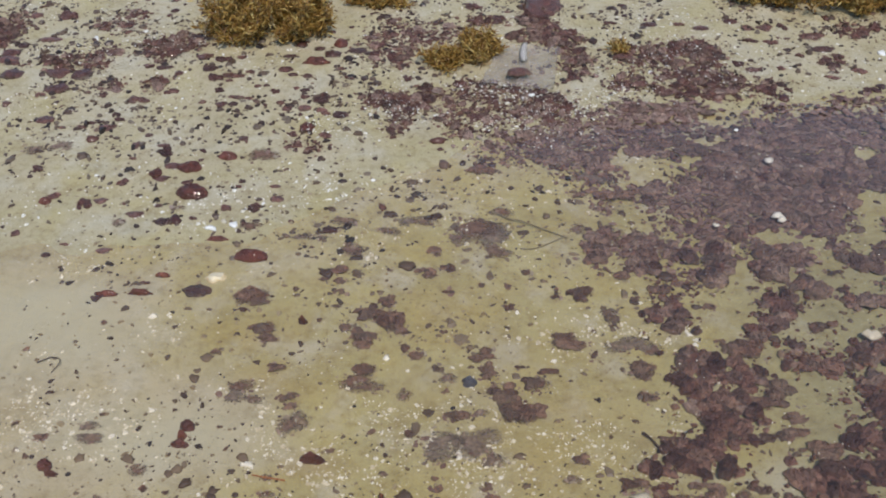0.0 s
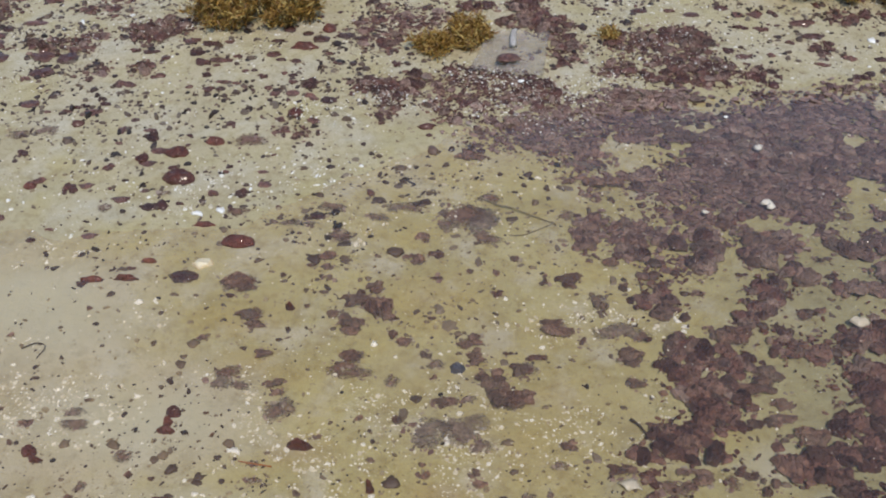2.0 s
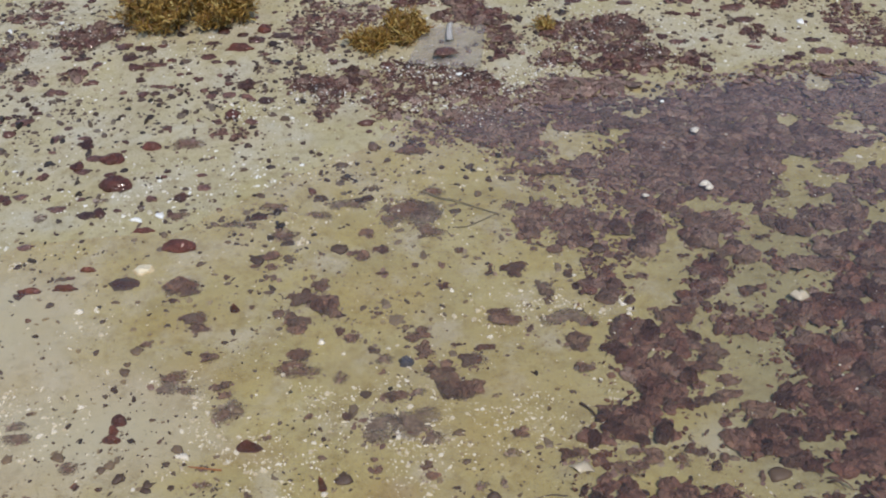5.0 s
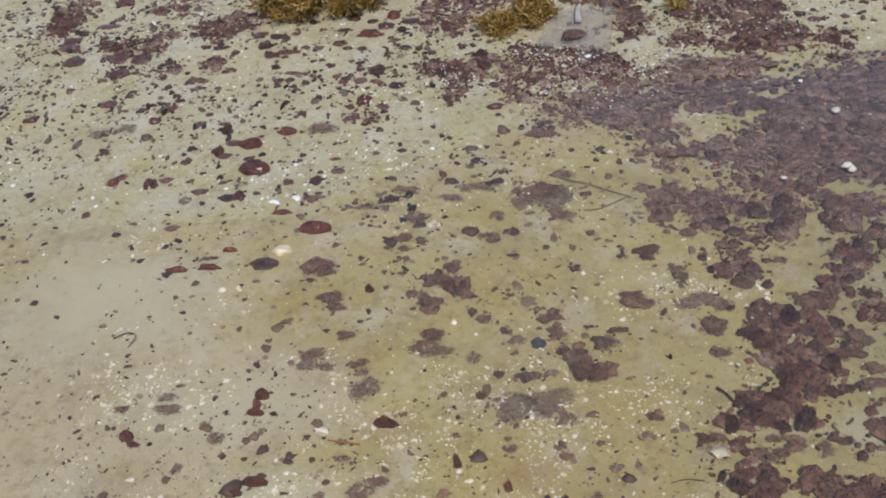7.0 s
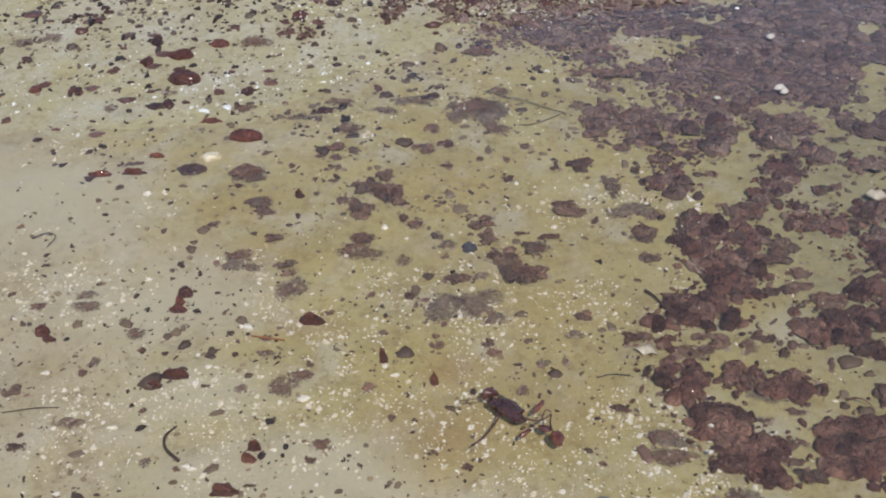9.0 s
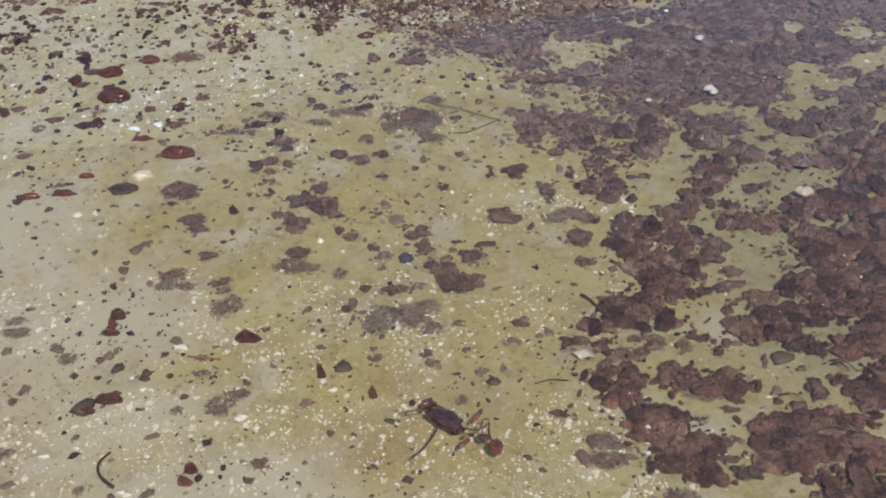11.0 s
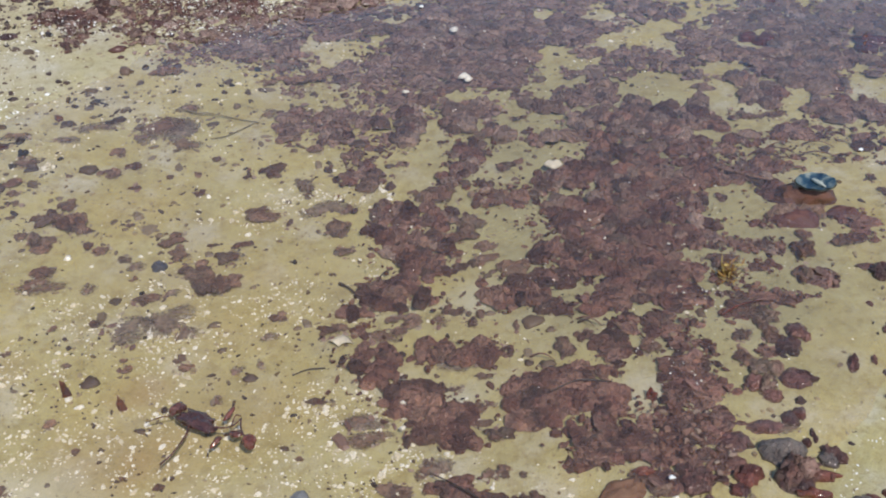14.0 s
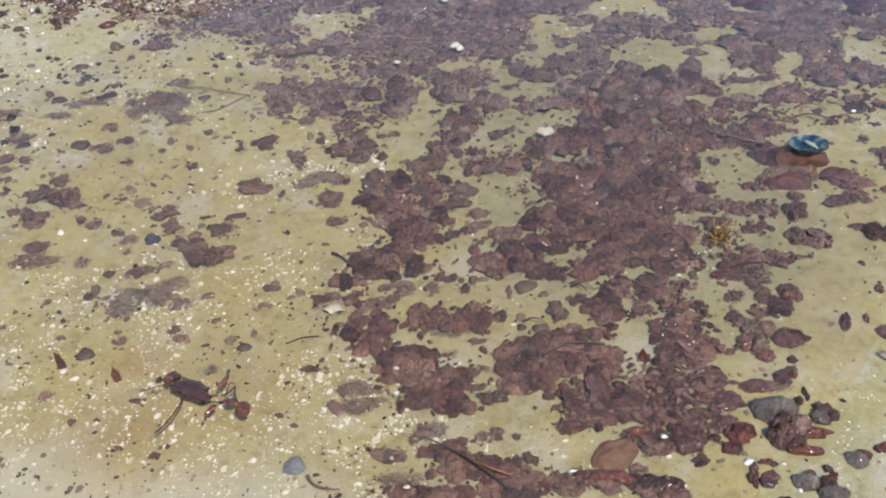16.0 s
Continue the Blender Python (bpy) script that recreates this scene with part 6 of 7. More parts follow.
def abalone(x, y, z, tilt, rot):
    base = new("abalone_shell")
    base.matrix_world = pose(x, y, z, tilt, 0, rot)

    def bowl(bm, scale, lift):
        rings, n = 9, 36
        centre = bm.verts.new((0, 0, lift))
        prev = None
        for j in range(1, rings + 1):
            k = j / rings
            ring = []
            for i in range(n):
                t = 2 * math.pi * i / n
                wob = 1 + 0.03 * math.sin(2 * t + 1) + 0.012 * math.sin(7 * t)
                ring.append(bm.verts.new((0.045 * scale * k * wob * math.cos(t), 0.036 * scale * k * wob * math.sin(t), lift + 0.011 * k ** 2.2 + 0.0012 * math.sin(9 * t) * k)))
            for i in range(n):
                q = (i + 1) % n
                bm.faces.new((centre, ring[i], ring[q]) if prev is None else (prev[i], ring[i], ring[q], prev[q]))
            prev = ring
        return bm

    inner = bowl(bmesh.new(), 1.0, 0.0)
    part("inside", inner, NACRE, base, "iridescent blue mother of pearl inside")
    outer = bowl(bmesh.new(), 1.06, -0.003)
    bmesh.ops.solidify(outer, geom=outer.faces[:], thickness=0.0022)
    part("outside", outer, SHELL_BACK, base, "rough pale greenish outside and rim")
    scar = blob(77, 0.15, 0.2, 2)
    bmesh.ops.transform(scar, matrix=pose(0.008, 0.002, 0.004, 0, 0, -58) @ Matrix.Diagonal((0.022, 0.0055, 0.006, 1)), verts=scar.verts)
    part("muscle_scar", scar, SHELL_BACK, base, "pale raised muscle scar")
    return tagged(base, "open abalone shell with iridescent blue inside on a rust rock", "shell")


abalone(1.570, 1.346, height(1.570, 1.346) + 0.031, -2, -8)

# ---- torn seaweed with stalks ----


def torn_seaweed():
    base = new("torn_seaweed")
    base.matrix_world = pose(0, 0, 0.002)
    body = blob(81, 0.22, 0.4, 4, 0.5)
    bmesh.ops.transform(body, matrix=pose(0.160, 0.940, -0.004, 0, 0, -34) @ Matrix.Diagonal((0.036, 0.019, 0.010, 1)), verts=body.verts)
    part("blade_wad", body, WEED_TORN, base, "crumpled dark red blade")
    tip = blob(82, 0.3, 0.3, 3, 0.3)
    bmesh.ops.transform(tip, matrix=pose(0.126, 0.972, 0.0, 0, 0, 10) @ Matrix.Diagonal((0.015, 0.011, 0.010, 1)), verts=tip.verts)
    part("blade_tip", tip, WEED_TORN, base)
    disc = blob(83, 0.1, 0.2, 3)
    bmesh.ops.transform(disc, matrix=pose(0.250, 0.872, -0.002, 0, 0, 0) @ Matrix.Diagonal((0.013, 0.016, 0.012, 1)), verts=disc.verts)
    part("red_disc", disc, WEED_RED, base, "bright rust red disc")
    for pts, r0, r1 in (
        (((0.150, 0.940, 0.0), (0.140, 0.905, 0.002), (0.118, 0.872, 0.0), (0.096, 0.855, -0.004)), 0.0016, 0.003),
        (((0.120, 0.958, 0.002), (0.095, 0.955, 0.004), (0.070, 0.952, 0.0)), 0.0018, 0.0008),
        (((0.175, 0.925, 0.004), (0.200, 0.905, 0.010), (0.222, 0.905, 0.008), (0.240, 0.915, 0.014)), 0.002, 0.0018),
        (((0.240, 0.915, 0.014), (0.238, 0.895, 0.008), (0.246, 0.876, 0.002)), 0.002, 0.0025),
        (((0.222, 0.905, 0.008), (0.230, 0.925, 0.012), (0.240, 0.918, 0.016)), 0.0018, 0.0015),
    ):
        bm = bmesh.new()
        tube(bm, pts, 0.9 * r0, 0.9 * r1)
        part("stalk", bm, WEED_TORN, base)
    for cx, cy, a, b, rot in ((0.218, 0.942, 0.017, 0.005, 50), (0.193, 0.882, 0.016, 0.005, 40), (0.228, 0.893, 0.014, 0.008, -35)):
        leaf = blob(int(cx * 1000), 0.12, 0.3, 2)
        bmesh.ops.transform(leaf, matrix=pose(cx, cy, 0.0, 0, -10, rot) @ Matrix.Diagonal((a, b, 0.004, 1)), verts=leaf.verts)
        part("leaflet", leaf, WEED_TORN, base)
    foot = blob(84, 0.25, 0.3, 2)
    bmesh.ops.transform(foot, matrix=pose(0.098, 0.853, -0.006, 0, 0, 30) @ Matrix.Diagonal((0.012, 0.008, 0.004, 1)), verts=foot.verts)
    part("holdfast", foot, WEED_SUNK, base, "small frayed brown holdfast")
    return tagged(base, "torn dark red seaweed with thin stalks lying in the pool", "seaweed")


torn_seaweed()


def stick(points, r0, r1, material, label, lift=0.004):
    bm = bmesh.new()
    tube(bm, [(x, y, height(x, y) + lift + (k if k else 0)) for x, y, k in points], r0, r1, 8)
    return tagged(new("seaweed_stalk", finish(bm, "seaweed_stalk", material)), label, "stalk", "loose stalks")


stick(((0.11, 2.07, 0), (0.16, 2.04, 0.004), (0.19, 2.03, 0.006), (0.25, 2.0, 0.003), (0.32, 1.965, 0)), 0.0032, 0.0015, WEED_PALE, "thin dark grey stalk under shallow water")
stick(((0.55, 0.75, 0.012), (0.585, 0.71, 0.02), (0.62, 0.67, 0.02), (0.665, 0.61, 0.01)), 0.0014, 0.0026, STALK, "dark stiff stalk lying across red seaweed")
stick(((0.60, 0.70, 0.01), (0.64, 0.655, 0.02), (0.675, 0.63, 0.016)), 0.0012, 0.002, ORANGE, "orange brown stalk among red seaweed")
stick(((0.455, 1.295, 0), (0.472, 1.275, 0.004), (0.49, 1.245, 0)), 0.004, 0.002, STALK, "short dark curled stalk on the pool bed")
stick(((0.57, 1.31, 0.01), (0.545, 1.29, 0.012), (0.525, 1.24, 0.005)), 0.002, 0.0015, STALK, "thin forked stalk beside a seaweed mat")
stick(((0.345, 0.725, 0), (0.352, 0.705, 0.003), (0.37, 0.69, 0.004), (0.395, 0.685, 0)), 0.004, 0.0015, WEED_DARK, "curled dark red seaweed scrap on pale sand")
stick(((-0.80, 0.918, 0), (-0.74, 0.930, 0.001), (-0.695, 0.932, 0)), 0.0012, 0.0012, STALK, "hair thin dark stalk on pale sand")
stick(((-0.455, 0.895, 0), (-0.470, 0.870, 0.002), (-0.462, 0.842, 0.002), (-0.432, 0.818, 0)), 0.0022, 0.004, STALK, "black curved seaweed stalk on pale sand")
stick(((-0.93, 1.42, 0), (-0.90, 1.435, 0.004), (-0.875, 1.425, 0.004), (-0.885, 1.39, 0)), 0.0018, 0.0010, STALK, "small black twig on pale sand")
stick(((1.19, 1.00, 0.01), (1.24, 1.02, 0.010), (1.30, 1.03, 0.002)), 0.003, 0.0015, WEED_RED, "flat reddish seaweed stalk by the mat")
stick(((1.28, 1.02, 0.006), (1.27, 0.96, 0.002), (1.255, 0.93, 0)), 0.002, 0.0035, WEED, "reddish seaweed stalk hanging from the mat")
stick(((1.40, 1.50, 0.006), (1.45, 1.44, 0.015), (1.50, 1.41, 0.01)), 0.006, 0.003, WEED, "dark upright seaweed stalk behind the abalone rock")
stick(((0.80, 0.88, 0.012), (0.86, 0.895, 0.014), (0.92, 0.88, 0.010)), 0.0022, 0.0018, STALK, "dark thick stalk across the seaweed mat")


stick(((-0.36, 1.128, 0), (-0.33, 1.122, 0.002), (-0.29, 1.118, 0)), 0.0016, 0.0028, ORANGE, "thin rust coloured stalk on pale silt")
stick(((0.335, 1.048, 0), (0.365, 1.055, 0.003), (0.40, 1.052, 0.001)), 0.0012, 0.0016, STALK, "thin black forked stalk beside a seaweed mat")


def folded_scrap(x, y, a, b, h, rot, seed, label):
    """A leathery folded seaweed blade standing up on its edge."""
    bm = bmesh.new()
    n, m = 16, 10
    rows = []
    for j in range(m + 1):
        row = []
        for i in range(n + 1):
            u, v = 2 * i / n - 1, j / m
            w = 1 - 0.8 * abs(u) ** 1.6 + 0.15 * noise.noise(Vector((u * 3, seed, 0)))
            q = Vector((u * 2 + seed, v * 2, seed))
            row.append(bm.verts.new((a * u, b * w * (2 * v - 1), h * (1 - abs(2 * v - 1)) * (1 - 0.75 * (u + 0.5) ** 2 / 2.25) + 0.35 * h * (noise.noise(q) + 0.4) * (1 - abs(2 * v - 1)) + 0.002)))
        rows.append(row)
    for j in range(m):
        for i in range(n):
            bm.faces.new((rows[j][i], rows[j][i + 1], rows[j + 1][i + 1], rows[j + 1][i]))
    bmesh.ops.solidify(bm, geom=bm.faces[:], thickness=0.0025)
    ob = new("folded_seaweed", finish(bm, "folded_seaweed", LEATHER))
    ob.matrix_world = pose(x, y, height(x, y) - 0.002, 0, 0, rot)
    return tagged(ob, label, "seaweed")


rock("curled_seaweed", 1.620, 0.845, 0.070, 0.050, 0.034, 15, 91, LEATHER, "thick curled brown seaweed blade on pale sand", "seaweed", 0.1)
# added flap, a stand-in for the shaded pocket at the curled blade's left
folded_scrap(1.540, 0.812, 0.034, 0.026, 0.026, -30, 1, "folded seaweed flap standing in for a curled blade's shaded pocket")
folded_scrap(1.330, 0.422, 0.085, 0.045, 0.014, -8, 2, "flat leathery dark red seaweed blade on sand")

# ---- thin blades by the abalone rock and in the mats ----


def blade(x, y, length, rot, lift):
    """A narrow dark strap of seaweed, slightly arched."""
    c, s = math.cos(radians(rot)), math.sin(radians(rot))
    pts = [(x + c * k * length, y + s * k * length + 0.05 * length * math.sin(3 * k), lift * (1 - (2 * k - 1) ** 2)) for k in (0, 0.33, 0.66, 1)]
    bm = bmesh.new()
    tube(bm, [(px, py, height(px, py) + 0.003 + z) for px, py, z in pts], 0.0028, 0.0010, 6)
    return tagged(new("strap_seaweed", finish(bm, "strap_seaweed", WEED)), "narrow dark seaweed blade in the shallow pool", "seaweed", "narrow blades")


for i in range(9):
    blade(1.40 + 0.26 * rng.random(), 1.44 + 0.12 * rng.random(), rng.uniform(0.05, 0.11), rng.uniform(-50, 40), 0.012)
for i in range(6):
    blade(0.78 + 0.32 * rng.random(), 0.86 + 0.24 * rng.random(), rng.uniform(0.03, 0.06), rng.uniform(-40, 30), 0.012)
for i in range(4):
    blade(1.22 + 0.08 * rng.random(), 0.99 + 0.06 * rng.random(), rng.uniform(0.03, 0.06), rng.uniform(-15, 15), 0.006)

# ---- shell grit and fine debris ----
# mat patches that get white flecks, as shell bits and as painted sun glints
FLECKS = []
FLECKS.append((0.264, 2.581, 0.143, 0.087, 1))
FLECKS.append((0.139, 2.465, 0.087, 0.049, 1))
FLECKS.append((0.563, 2.760, 0.129, 0.095, 1))
FLECKS.append((0.100, 2.656, 0.110, 0.073, 1))
FLECKS.append((0.814, 2.838, 0.131, 0.119, 1))
FLECKS.append((0.329, 2.405, 0.137, 0.063, 1))
FLECKS.append((-0.199, 2.518, 0.089, 0.086, 1))
FLECKS.append((-0.381, 2.410, 0.087, 0.065, 1))
FLECKS.append((-1.032, 2.915, 0.151, 0.066, 1))
FLECKS.append((-1.347, 2.828, 0.140, 0.065, 1))
FLECKS.append((0.424, 2.587, 0.107, 0.069, 1))
FLECKS.append((0.696, 2.946, 0.115, 0.083, 1))
FLECKS.append((1.180, 1.386, 0.165, 0.166, -14))
FLECKS.append((1.174, 2.046, 0.161, 0.097, -15))
FLECKS.append((0.892, 2.279, 0.169, 0.107, -15))
FLECKS.append((1.175, 1.050, 0.070, 0.052, -14))
FLECKS.append((0.581, 1.408, 0.076, 0.121, -15))
FLECKS.append((0.872, 1.219, 0.073, 0.055, -14))
FLECKS.append((1.857, 2.186, 0.175, 0.157, -15))
FLECKS.append((0.544, 1.930, 0.113, 0.084, -15))
FLECKS.append((1.050, 0.897, 0.081, 0.060, -14))
FLECKS.append((0.108, 2.645, 0.178, 0.053, -13))
FLECKS.append((0.314, 2.571, 0.132, 0.071, -13))
FLECKS.append((-0.136, 2.502, 0.127, 0.049, -13))
FLECKS.append((0.567, 2.636, 0.136, 0.046, -13))
GRIT = []
GRIT.append((1.270, 0.560, 0.06, 0.05, -14))
GRIT.append((0.470, 0.880, 0.07, 0.10, -14))
GRIT.append((0.520, 0.780, 0.09, 0.06, -14))
GRIT.append((-0.970, 1.769, 0.090, 0.073, 2))
GRIT.append((-0.671, 1.514, 0.048, 0.059, 2))
GRIT.append((-0.595, 1.389, 0.039, 0.036, 2))
GRIT.append((-0.434, 1.373, 0.077, 0.035, 2))
GRIT.append((-0.186, 1.339, 0.050, 0.033, 2))
GRIT.append((0.100, 1.960, 0.107, 0.062, 2))
GRIT.append((0.037, 1.990, 0.069, 0.050, 2))
GRIT.append((0.264, 2.581, 0.143, 0.087, 1))
GRIT.append((0.139, 2.465, 0.078, 0.040, 1))
GRIT.append((0.436, 1.609, 0.122, 0.059, 2))
GRIT.append((-0.384, 2.102, 0.097, 0.056, 1))
GRIT.append((-0.714, 1.997, 0.127, 0.067, 2))
GRIT.append((-0.228, 1.873, 0.090, 0.060, 2))
GRIT.append((-0.069, 1.168, 0.094, 0.036, 2))
GRIT.append((0.748, 3.065, 0.197, 0.132, 1))
GRIT.append((1.094, 2.846, 0.232, 0.241, 1))
GRIT.append((-0.363, 2.412, 0.123, 0.098, 1))
GRIT.append((-0.320, 1.121, 0.070, 0.036, 2))
GRIT.append((0.167, 1.157, 0.117, 0.029, 2))
GRIT.append((-0.935, 1.411, 0.040, 0.058, 2))
GRIT.append((0.484, 0.773, 0.079, 0.073, -13))
GRIT.append((0.467, 0.944, 0.063, 0.056, -14))
GRIT.append((0.432, 0.675, 0.047, 0.033, -13))
GRIT.append((0.423, 1.627, 0.094, 0.069, -13))
GRIT.append((0.353, 0.961, 0.052, 0.042, -14))
GRIT.append((0.007, 1.235, 0.085, 0.051, -13))
GRIT.append((0.584, 0.771, 0.069, 0.037, -13))
GRIT.append((1.160, 0.482, 0.036, 0.034, -13))
GRIT.append((1.314, 0.627, 0.030, 0.040, -14))
GRIT.append((0.739, 0.666, 0.057, 0.035, -13))
GRIT.append((0.583, 1.615, 0.054, 0.058, -13))
GRIT.append((0.471, 1.842, 0.044, 0.066, -13))
GRIT.append((1.033, 1.603, 0.056, 0.037, -13))
GRIT.append((0.870, 0.559, 0.046, 0.027, -13))
GRIT.append((0.861, 0.671, 0.038, 0.018, -14))
GRIT.append((0.148, 0.846, 0.079, 0.038, -13))
GRIT.append((0.049, 0.984, 0.103, 0.042, -13))
GRIT.append((-0.453, 1.044, 0.068, 0.046, 1))
GRIT.append((-0.545, 0.968, 0.111, 0.058, 1))
GRIT.append((-0.375, 0.948, 0.109, 0.042, 1))
GRIT.append((-0.182, 0.815, 0.082, 0.049, 1))
GRIT.append((-0.664, 0.833, 0.085, 0.053, 1))
GRIT.append((-0.174, 1.071, 0.068, 0.046, 1))
GRIT.append((0.404, 0.866, 0.072, 0.070, -6))
GRIT.append((0.395, 0.977, 0.049, 0.041, -5))
GRIT.append((-0.368, 0.998, 0.097, 0.063, -6))
GRIT.append((-0.195, 1.025, 0.098, 0.043, -6))
GRIT.append((-0.152, 1.124, 0.102, 0.046, -6))
GRIT.append((-0.277, 0.887, 0.082, 0.051, -6))
GRIT.append((0.079, 1.340, 0.086, 0.046, -6))
GRIT.append((0.261, 1.583, 0.094, 0.064, -7))
GRIT.append((0.456, 0.796, 0.060, 0.048, -6))
GRIT.append((0.150, 1.198, 0.059, 0.032, -6))
GRIT.append((-0.617, 2.034, 0.092, 0.115, -7))
GRIT.append((0.450, 0.808, 0.059, 0.050, -13))
GRIT.append((0.495, 0.719, 0.052, 0.041, -13))
GRIT.append((0.456, 0.860, 0.046, 0.026, -14))
GRIT.append((0.610, 0.904, 0.047, 0.042, -13))
GRIT.append((0.348, 0.903, 0.041, 0.040, -14))
GRIT.append((0.511, 0.643, 0.042, 0.022, -13))
GRIT.append((0.365, 0.753, 0.043, 0.035, -14))
GRIT.append((0.767, 0.696, 0.059, 0.031, -13))
GRIT.append((0.838, 0.603, 0.042, 0.023, -13))


def scatter(name, material, label, category, places):
    """Many small angular chips, joined."""
    me = domes(name, material, places)
    return tagged(new(name, me), label, category, kind="stuff")


# sunken clumps in the middle of the pool
clump(0.119, 1.454, 0.018, 0.026, 2)
clump(0.151, 1.401, 0.033, 0.031, 3)
clump(0.181, 1.341, 0.037, 0.032, 3)
clump(0.226, 1.345, 0.025, 0.026, 4)
clump(-0.184, 1.558, 0.032, 0.030, 3)
clump(-0.175, 1.629, 0.038, 0.029, 3)
clump(-0.120, 1.614, 0.030, 0.035, 3)
clump(-0.138, 1.684, 0.018, 0.021, 3)
clump(0.048, 1.319, 0.023, 0.018, 3)
film_patch(-0.182, 1.404, 0.053, 0.025, 3)
film_patch(-0.166, 1.444, 0.029, 0.022, 3)
film_patch(-0.478, 1.668, 0.048, 0.035, 2)
film_patch(-0.419, 1.558, 0.030, 0.028, 2)
film_patch(-0.297, 1.278, 0.032, 0.035, 3)
film_patch(0.231, 1.432, 0.026, 0.027, 2)
film_patch(-0.440, 1.370, 0.038, 0.023, 2)
# a broken veil of silted seaweed near the long stalk
film_patch(0.067, 1.993, 0.083, 0.053, -7)
film_patch(0.119, 1.901, 0.040, 0.032, -11)
film_patch(0.017, 1.942, 0.045, 0.031, -6)
film_patch(-0.076, 2.002, 0.045, 0.023, -5)
film_patch(-0.168, 1.948, 0.052, 0.018, -8)
film_patch(0.136, 2.072, 0.047, 0.021, -6)
film_patch(-0.254, 1.869, 0.033, 0.029, -10)
clump(-0.052, 1.796, 0.030, 0.020, -11)
film_patch(-0.289, 1.979, 0.045, 0.023, -10)
film_patch(0.428, 1.966, 0.057, 0.057, -13)
film_patch(0.344, 2.010, 0.033, 0.029, -12)
clump(-0.036, 1.886, 0.018, 0.020, -5)
clump(0.333, 1.738, 0.025, 0.025, -12)
clump(0.005, 1.819, 0.021, 0.015, -11)
film_patch(0.412, 1.672, 0.027, 0.019, -13)
stick(((0.196, 1.911, 0.001), (0.232, 1.915, 0.001), (0.272, 1.940, 0.001), (0.310, 1.966, 0.001)), 0.0020, 0.0012, WEED_PALE, "thin brown stalk sunk in shallow water")

white, dark = [], []
for x, y, a, b, rot in GRIT:
    for i in range(min(int(a * b * 36000), 230)):
        px, py = in_ellipse(x, y, a, b, rot, rng.choice((0.8, 1.2, 1.7)))
        if clustered(px, py, 22, -0.05, 4):
            white.append((px, py, min(0.0085, 0.0018 * math.exp(rng.gauss(0.1, 0.65)))))
for i in range(26000):
    px, py = rng.uniform(-2.2, 2.4), rng.uniform(0.4, 3.6)
    if rng.random() < (0.25 if py > 1.5 else 0.08) or clustered(px, py, 6, 0.05, 8):
        white.append((px, py, min(0.007, 0.0013 * math.exp(rng.gauss(0.1, 0.55)))))
for i in range(9500):
    px, py = rng.uniform(-2.2, 2.4), rng.uniform(0.4, 3.6)
    if rng.random() < 0.12 or clustered(px, py, 5, 0.05, 12) and clustered(px, py, 17, -0.05, 2):
        k = 1.35 if py > shore(px) - 0.3 else 1.0
        dark.append((px, py, min(0.013, k * 0.0030 * math.exp(rng.gauss(0.2, 0.6)))))
for i in range(26000):
    px, py = rng.uniform(-0.95, 0.55), rng.uniform(0.55, 1.35)
    if clustered(px, py, 6, 0.02, 81) and clustered(px, py, 23, -0.12, 83):
        white.append((px, py, min(0.0075, 0.0014 * math.exp(rng.gauss(0.05, 0.72)))))
    elif i % 12 == 0:
        dark.append((px, py, min(0.008, 0.0022 * math.exp(rng.gauss(0.1, 0.55)))))
crumbs = []
for i in range(16000):
    px, py = rng.uniform(-2.2, 2.4), rng.uniform(0.4, 3.6)
    if rng.random() < 0.2 or clustered(px, py, 4, 0.0, 30):
        crumbs.append((px, py, min(0.009, 0.0026 * math.exp(rng.gauss(0.1, 0.55)))))
scraps = []
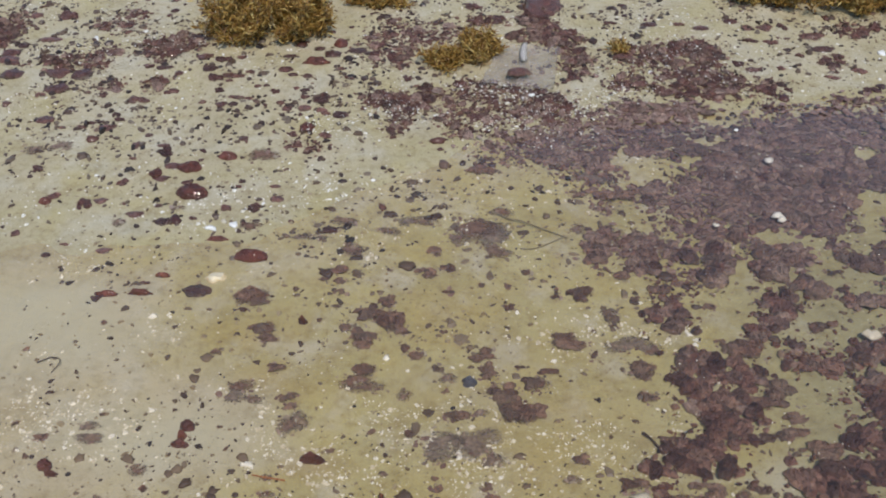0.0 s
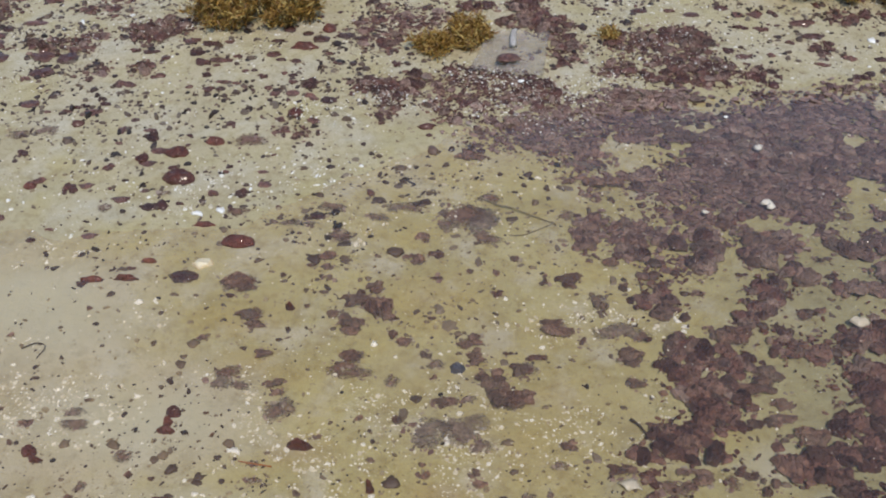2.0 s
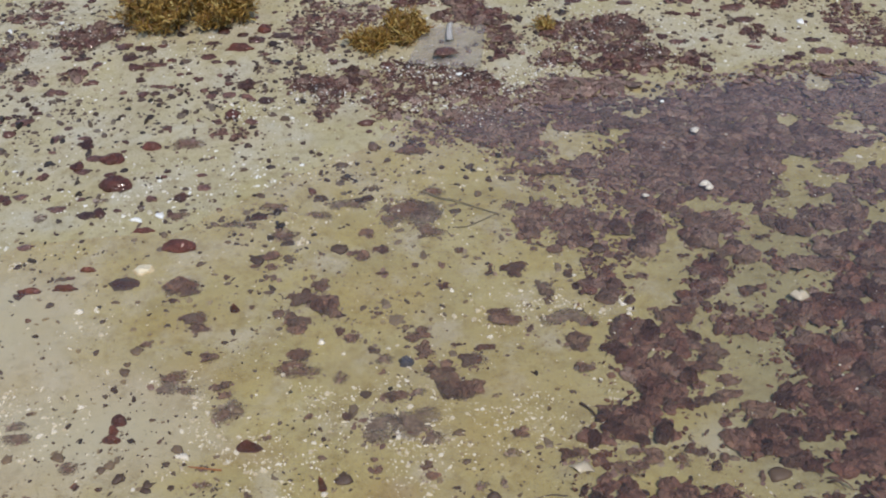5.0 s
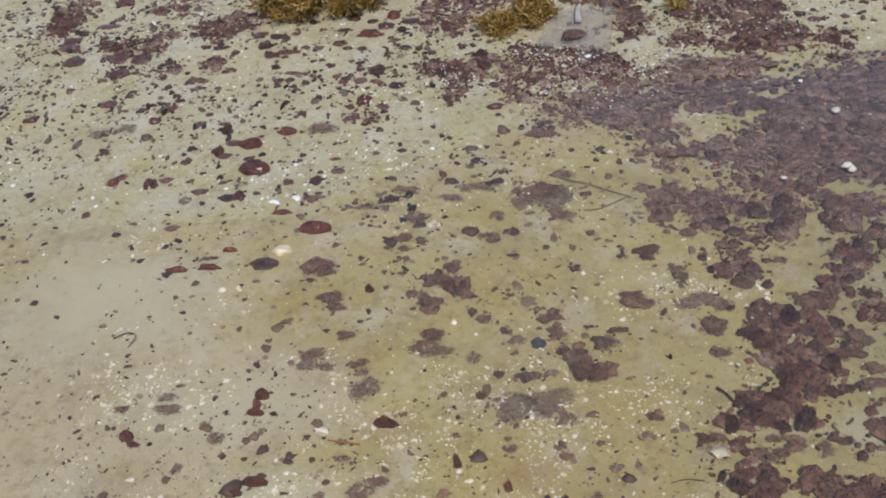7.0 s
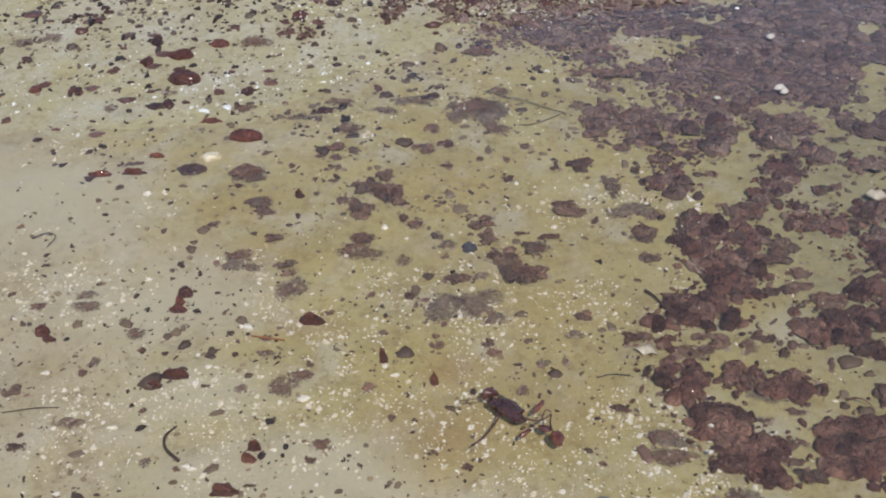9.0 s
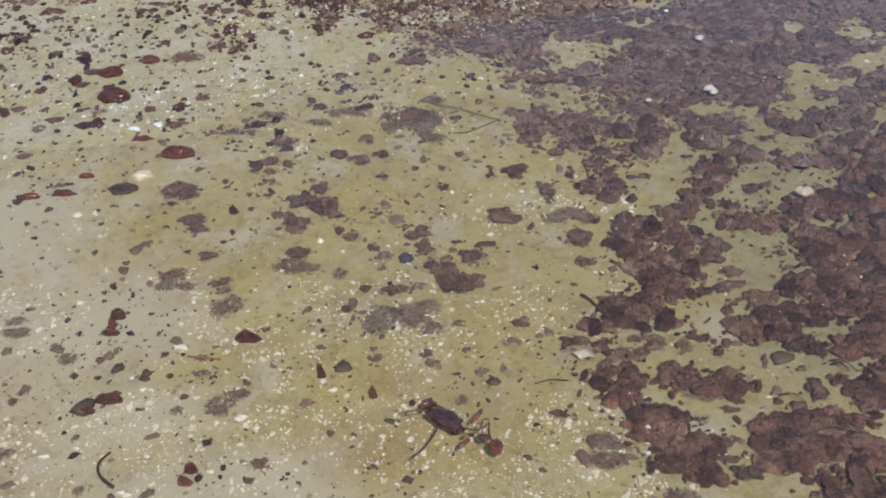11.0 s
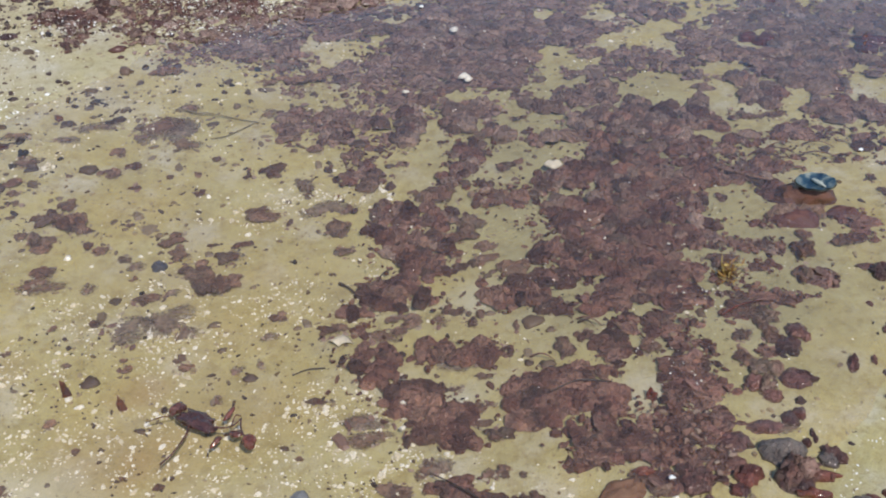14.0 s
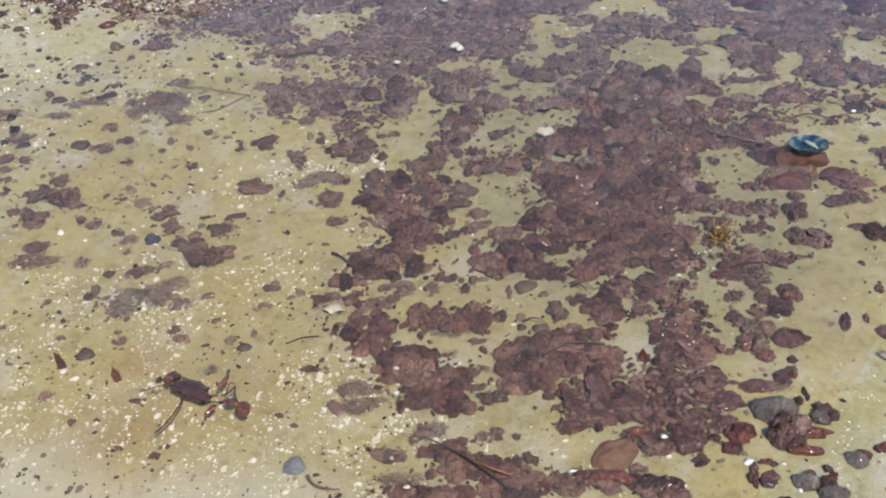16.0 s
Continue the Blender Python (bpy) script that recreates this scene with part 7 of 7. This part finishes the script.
for i in range(9000):
    px, py = rng.uniform(-0.9, 2.3), rng.uniform(0.6, 2.6)
    near = smooth(1.3 - math.hypot((px - 0.05) / 0.75, (py - 1.85) / 0.5))
    if py < shore(px) + 0.1 and rng.random() < 0.10 + 0.75 * near and clustered(px, py, 5.5, -0.05, 51):
        scraps.append((px, py, min(0.022, 0.0046 * math.exp(rng.gauss(0.1, 0.6)))))
tagged(new("silted_scraps", domes("silted_scraps", WEED_SCRAP, scraps, None, (0, 0, 0), 0.5)), "small silted seaweed scraps scattered over the pool bed", "seaweed", kind="stuff")
scatter("silt_crumbs", CRUMB, "fine brownish crumbs of silt and shell on the sand", "debris", crumbs)
for i in range(30000):
    px, py = rng.uniform(-2.2, 2.4), rng.uniform(1.7, 3.8)
    if rng.random() < 0.25 + smooth((py - shore(px) - 0.2) / 0.7) and py > shore(px) - 0.35 and clustered(px, py, 3.2, -0.18, 21) and clustered(px, py, 12, -0.15, 25):
        dark.append((px, py, min(0.020, 0.0046 * math.exp(rng.gauss(0.15, 0.6)))))
for i in range(9000):
    px, py = rng.uniform(-2.2, 2.4), rng.uniform(1.9, 3.6)
    if clustered(px, py, 4.0, 0.05, 41):
        white.append((px, py, min(0.009, 0.0024 * math.exp(rng.gauss(0.1, 0.5)))))
# white dots imitate glints on wet seaweed besides shell, most on the upper mats
flecks = [(*in_ellipse(x, y, a, b, rot, 1.1), min(0.005, 0.0016 * math.exp(rng.gauss(0.1, 0.5)))) for x, y, a, b, rot in FLECKS for _ in range(min(260, int(90 + 5000 * a * b)) if y > 2.35 else min(90, int(25 + 2000 * a * b)))]
flecks = [q for q in flecks if not bare(q[0], q[1])]
tagged(new("shell_flecks", domes("shell_flecks", SHELL, flecks, (0.008, 0.022))), "tiny white shell flecks and mock sun glints on the seaweed mats", "shell grit", kind="stuff")
white = [(x, y, min(k, 0.004) if x > 1.0 and y < 0.9 else k) for x, y, k in white]
scatter("shell_grit", SHELL, "tiny white broken shell bits strewn on the sand", "shell grit", white)
scatter("dark_debris", DEBRIS, "small dark seaweed and pebble crumbs on the sand", "debris", dark)
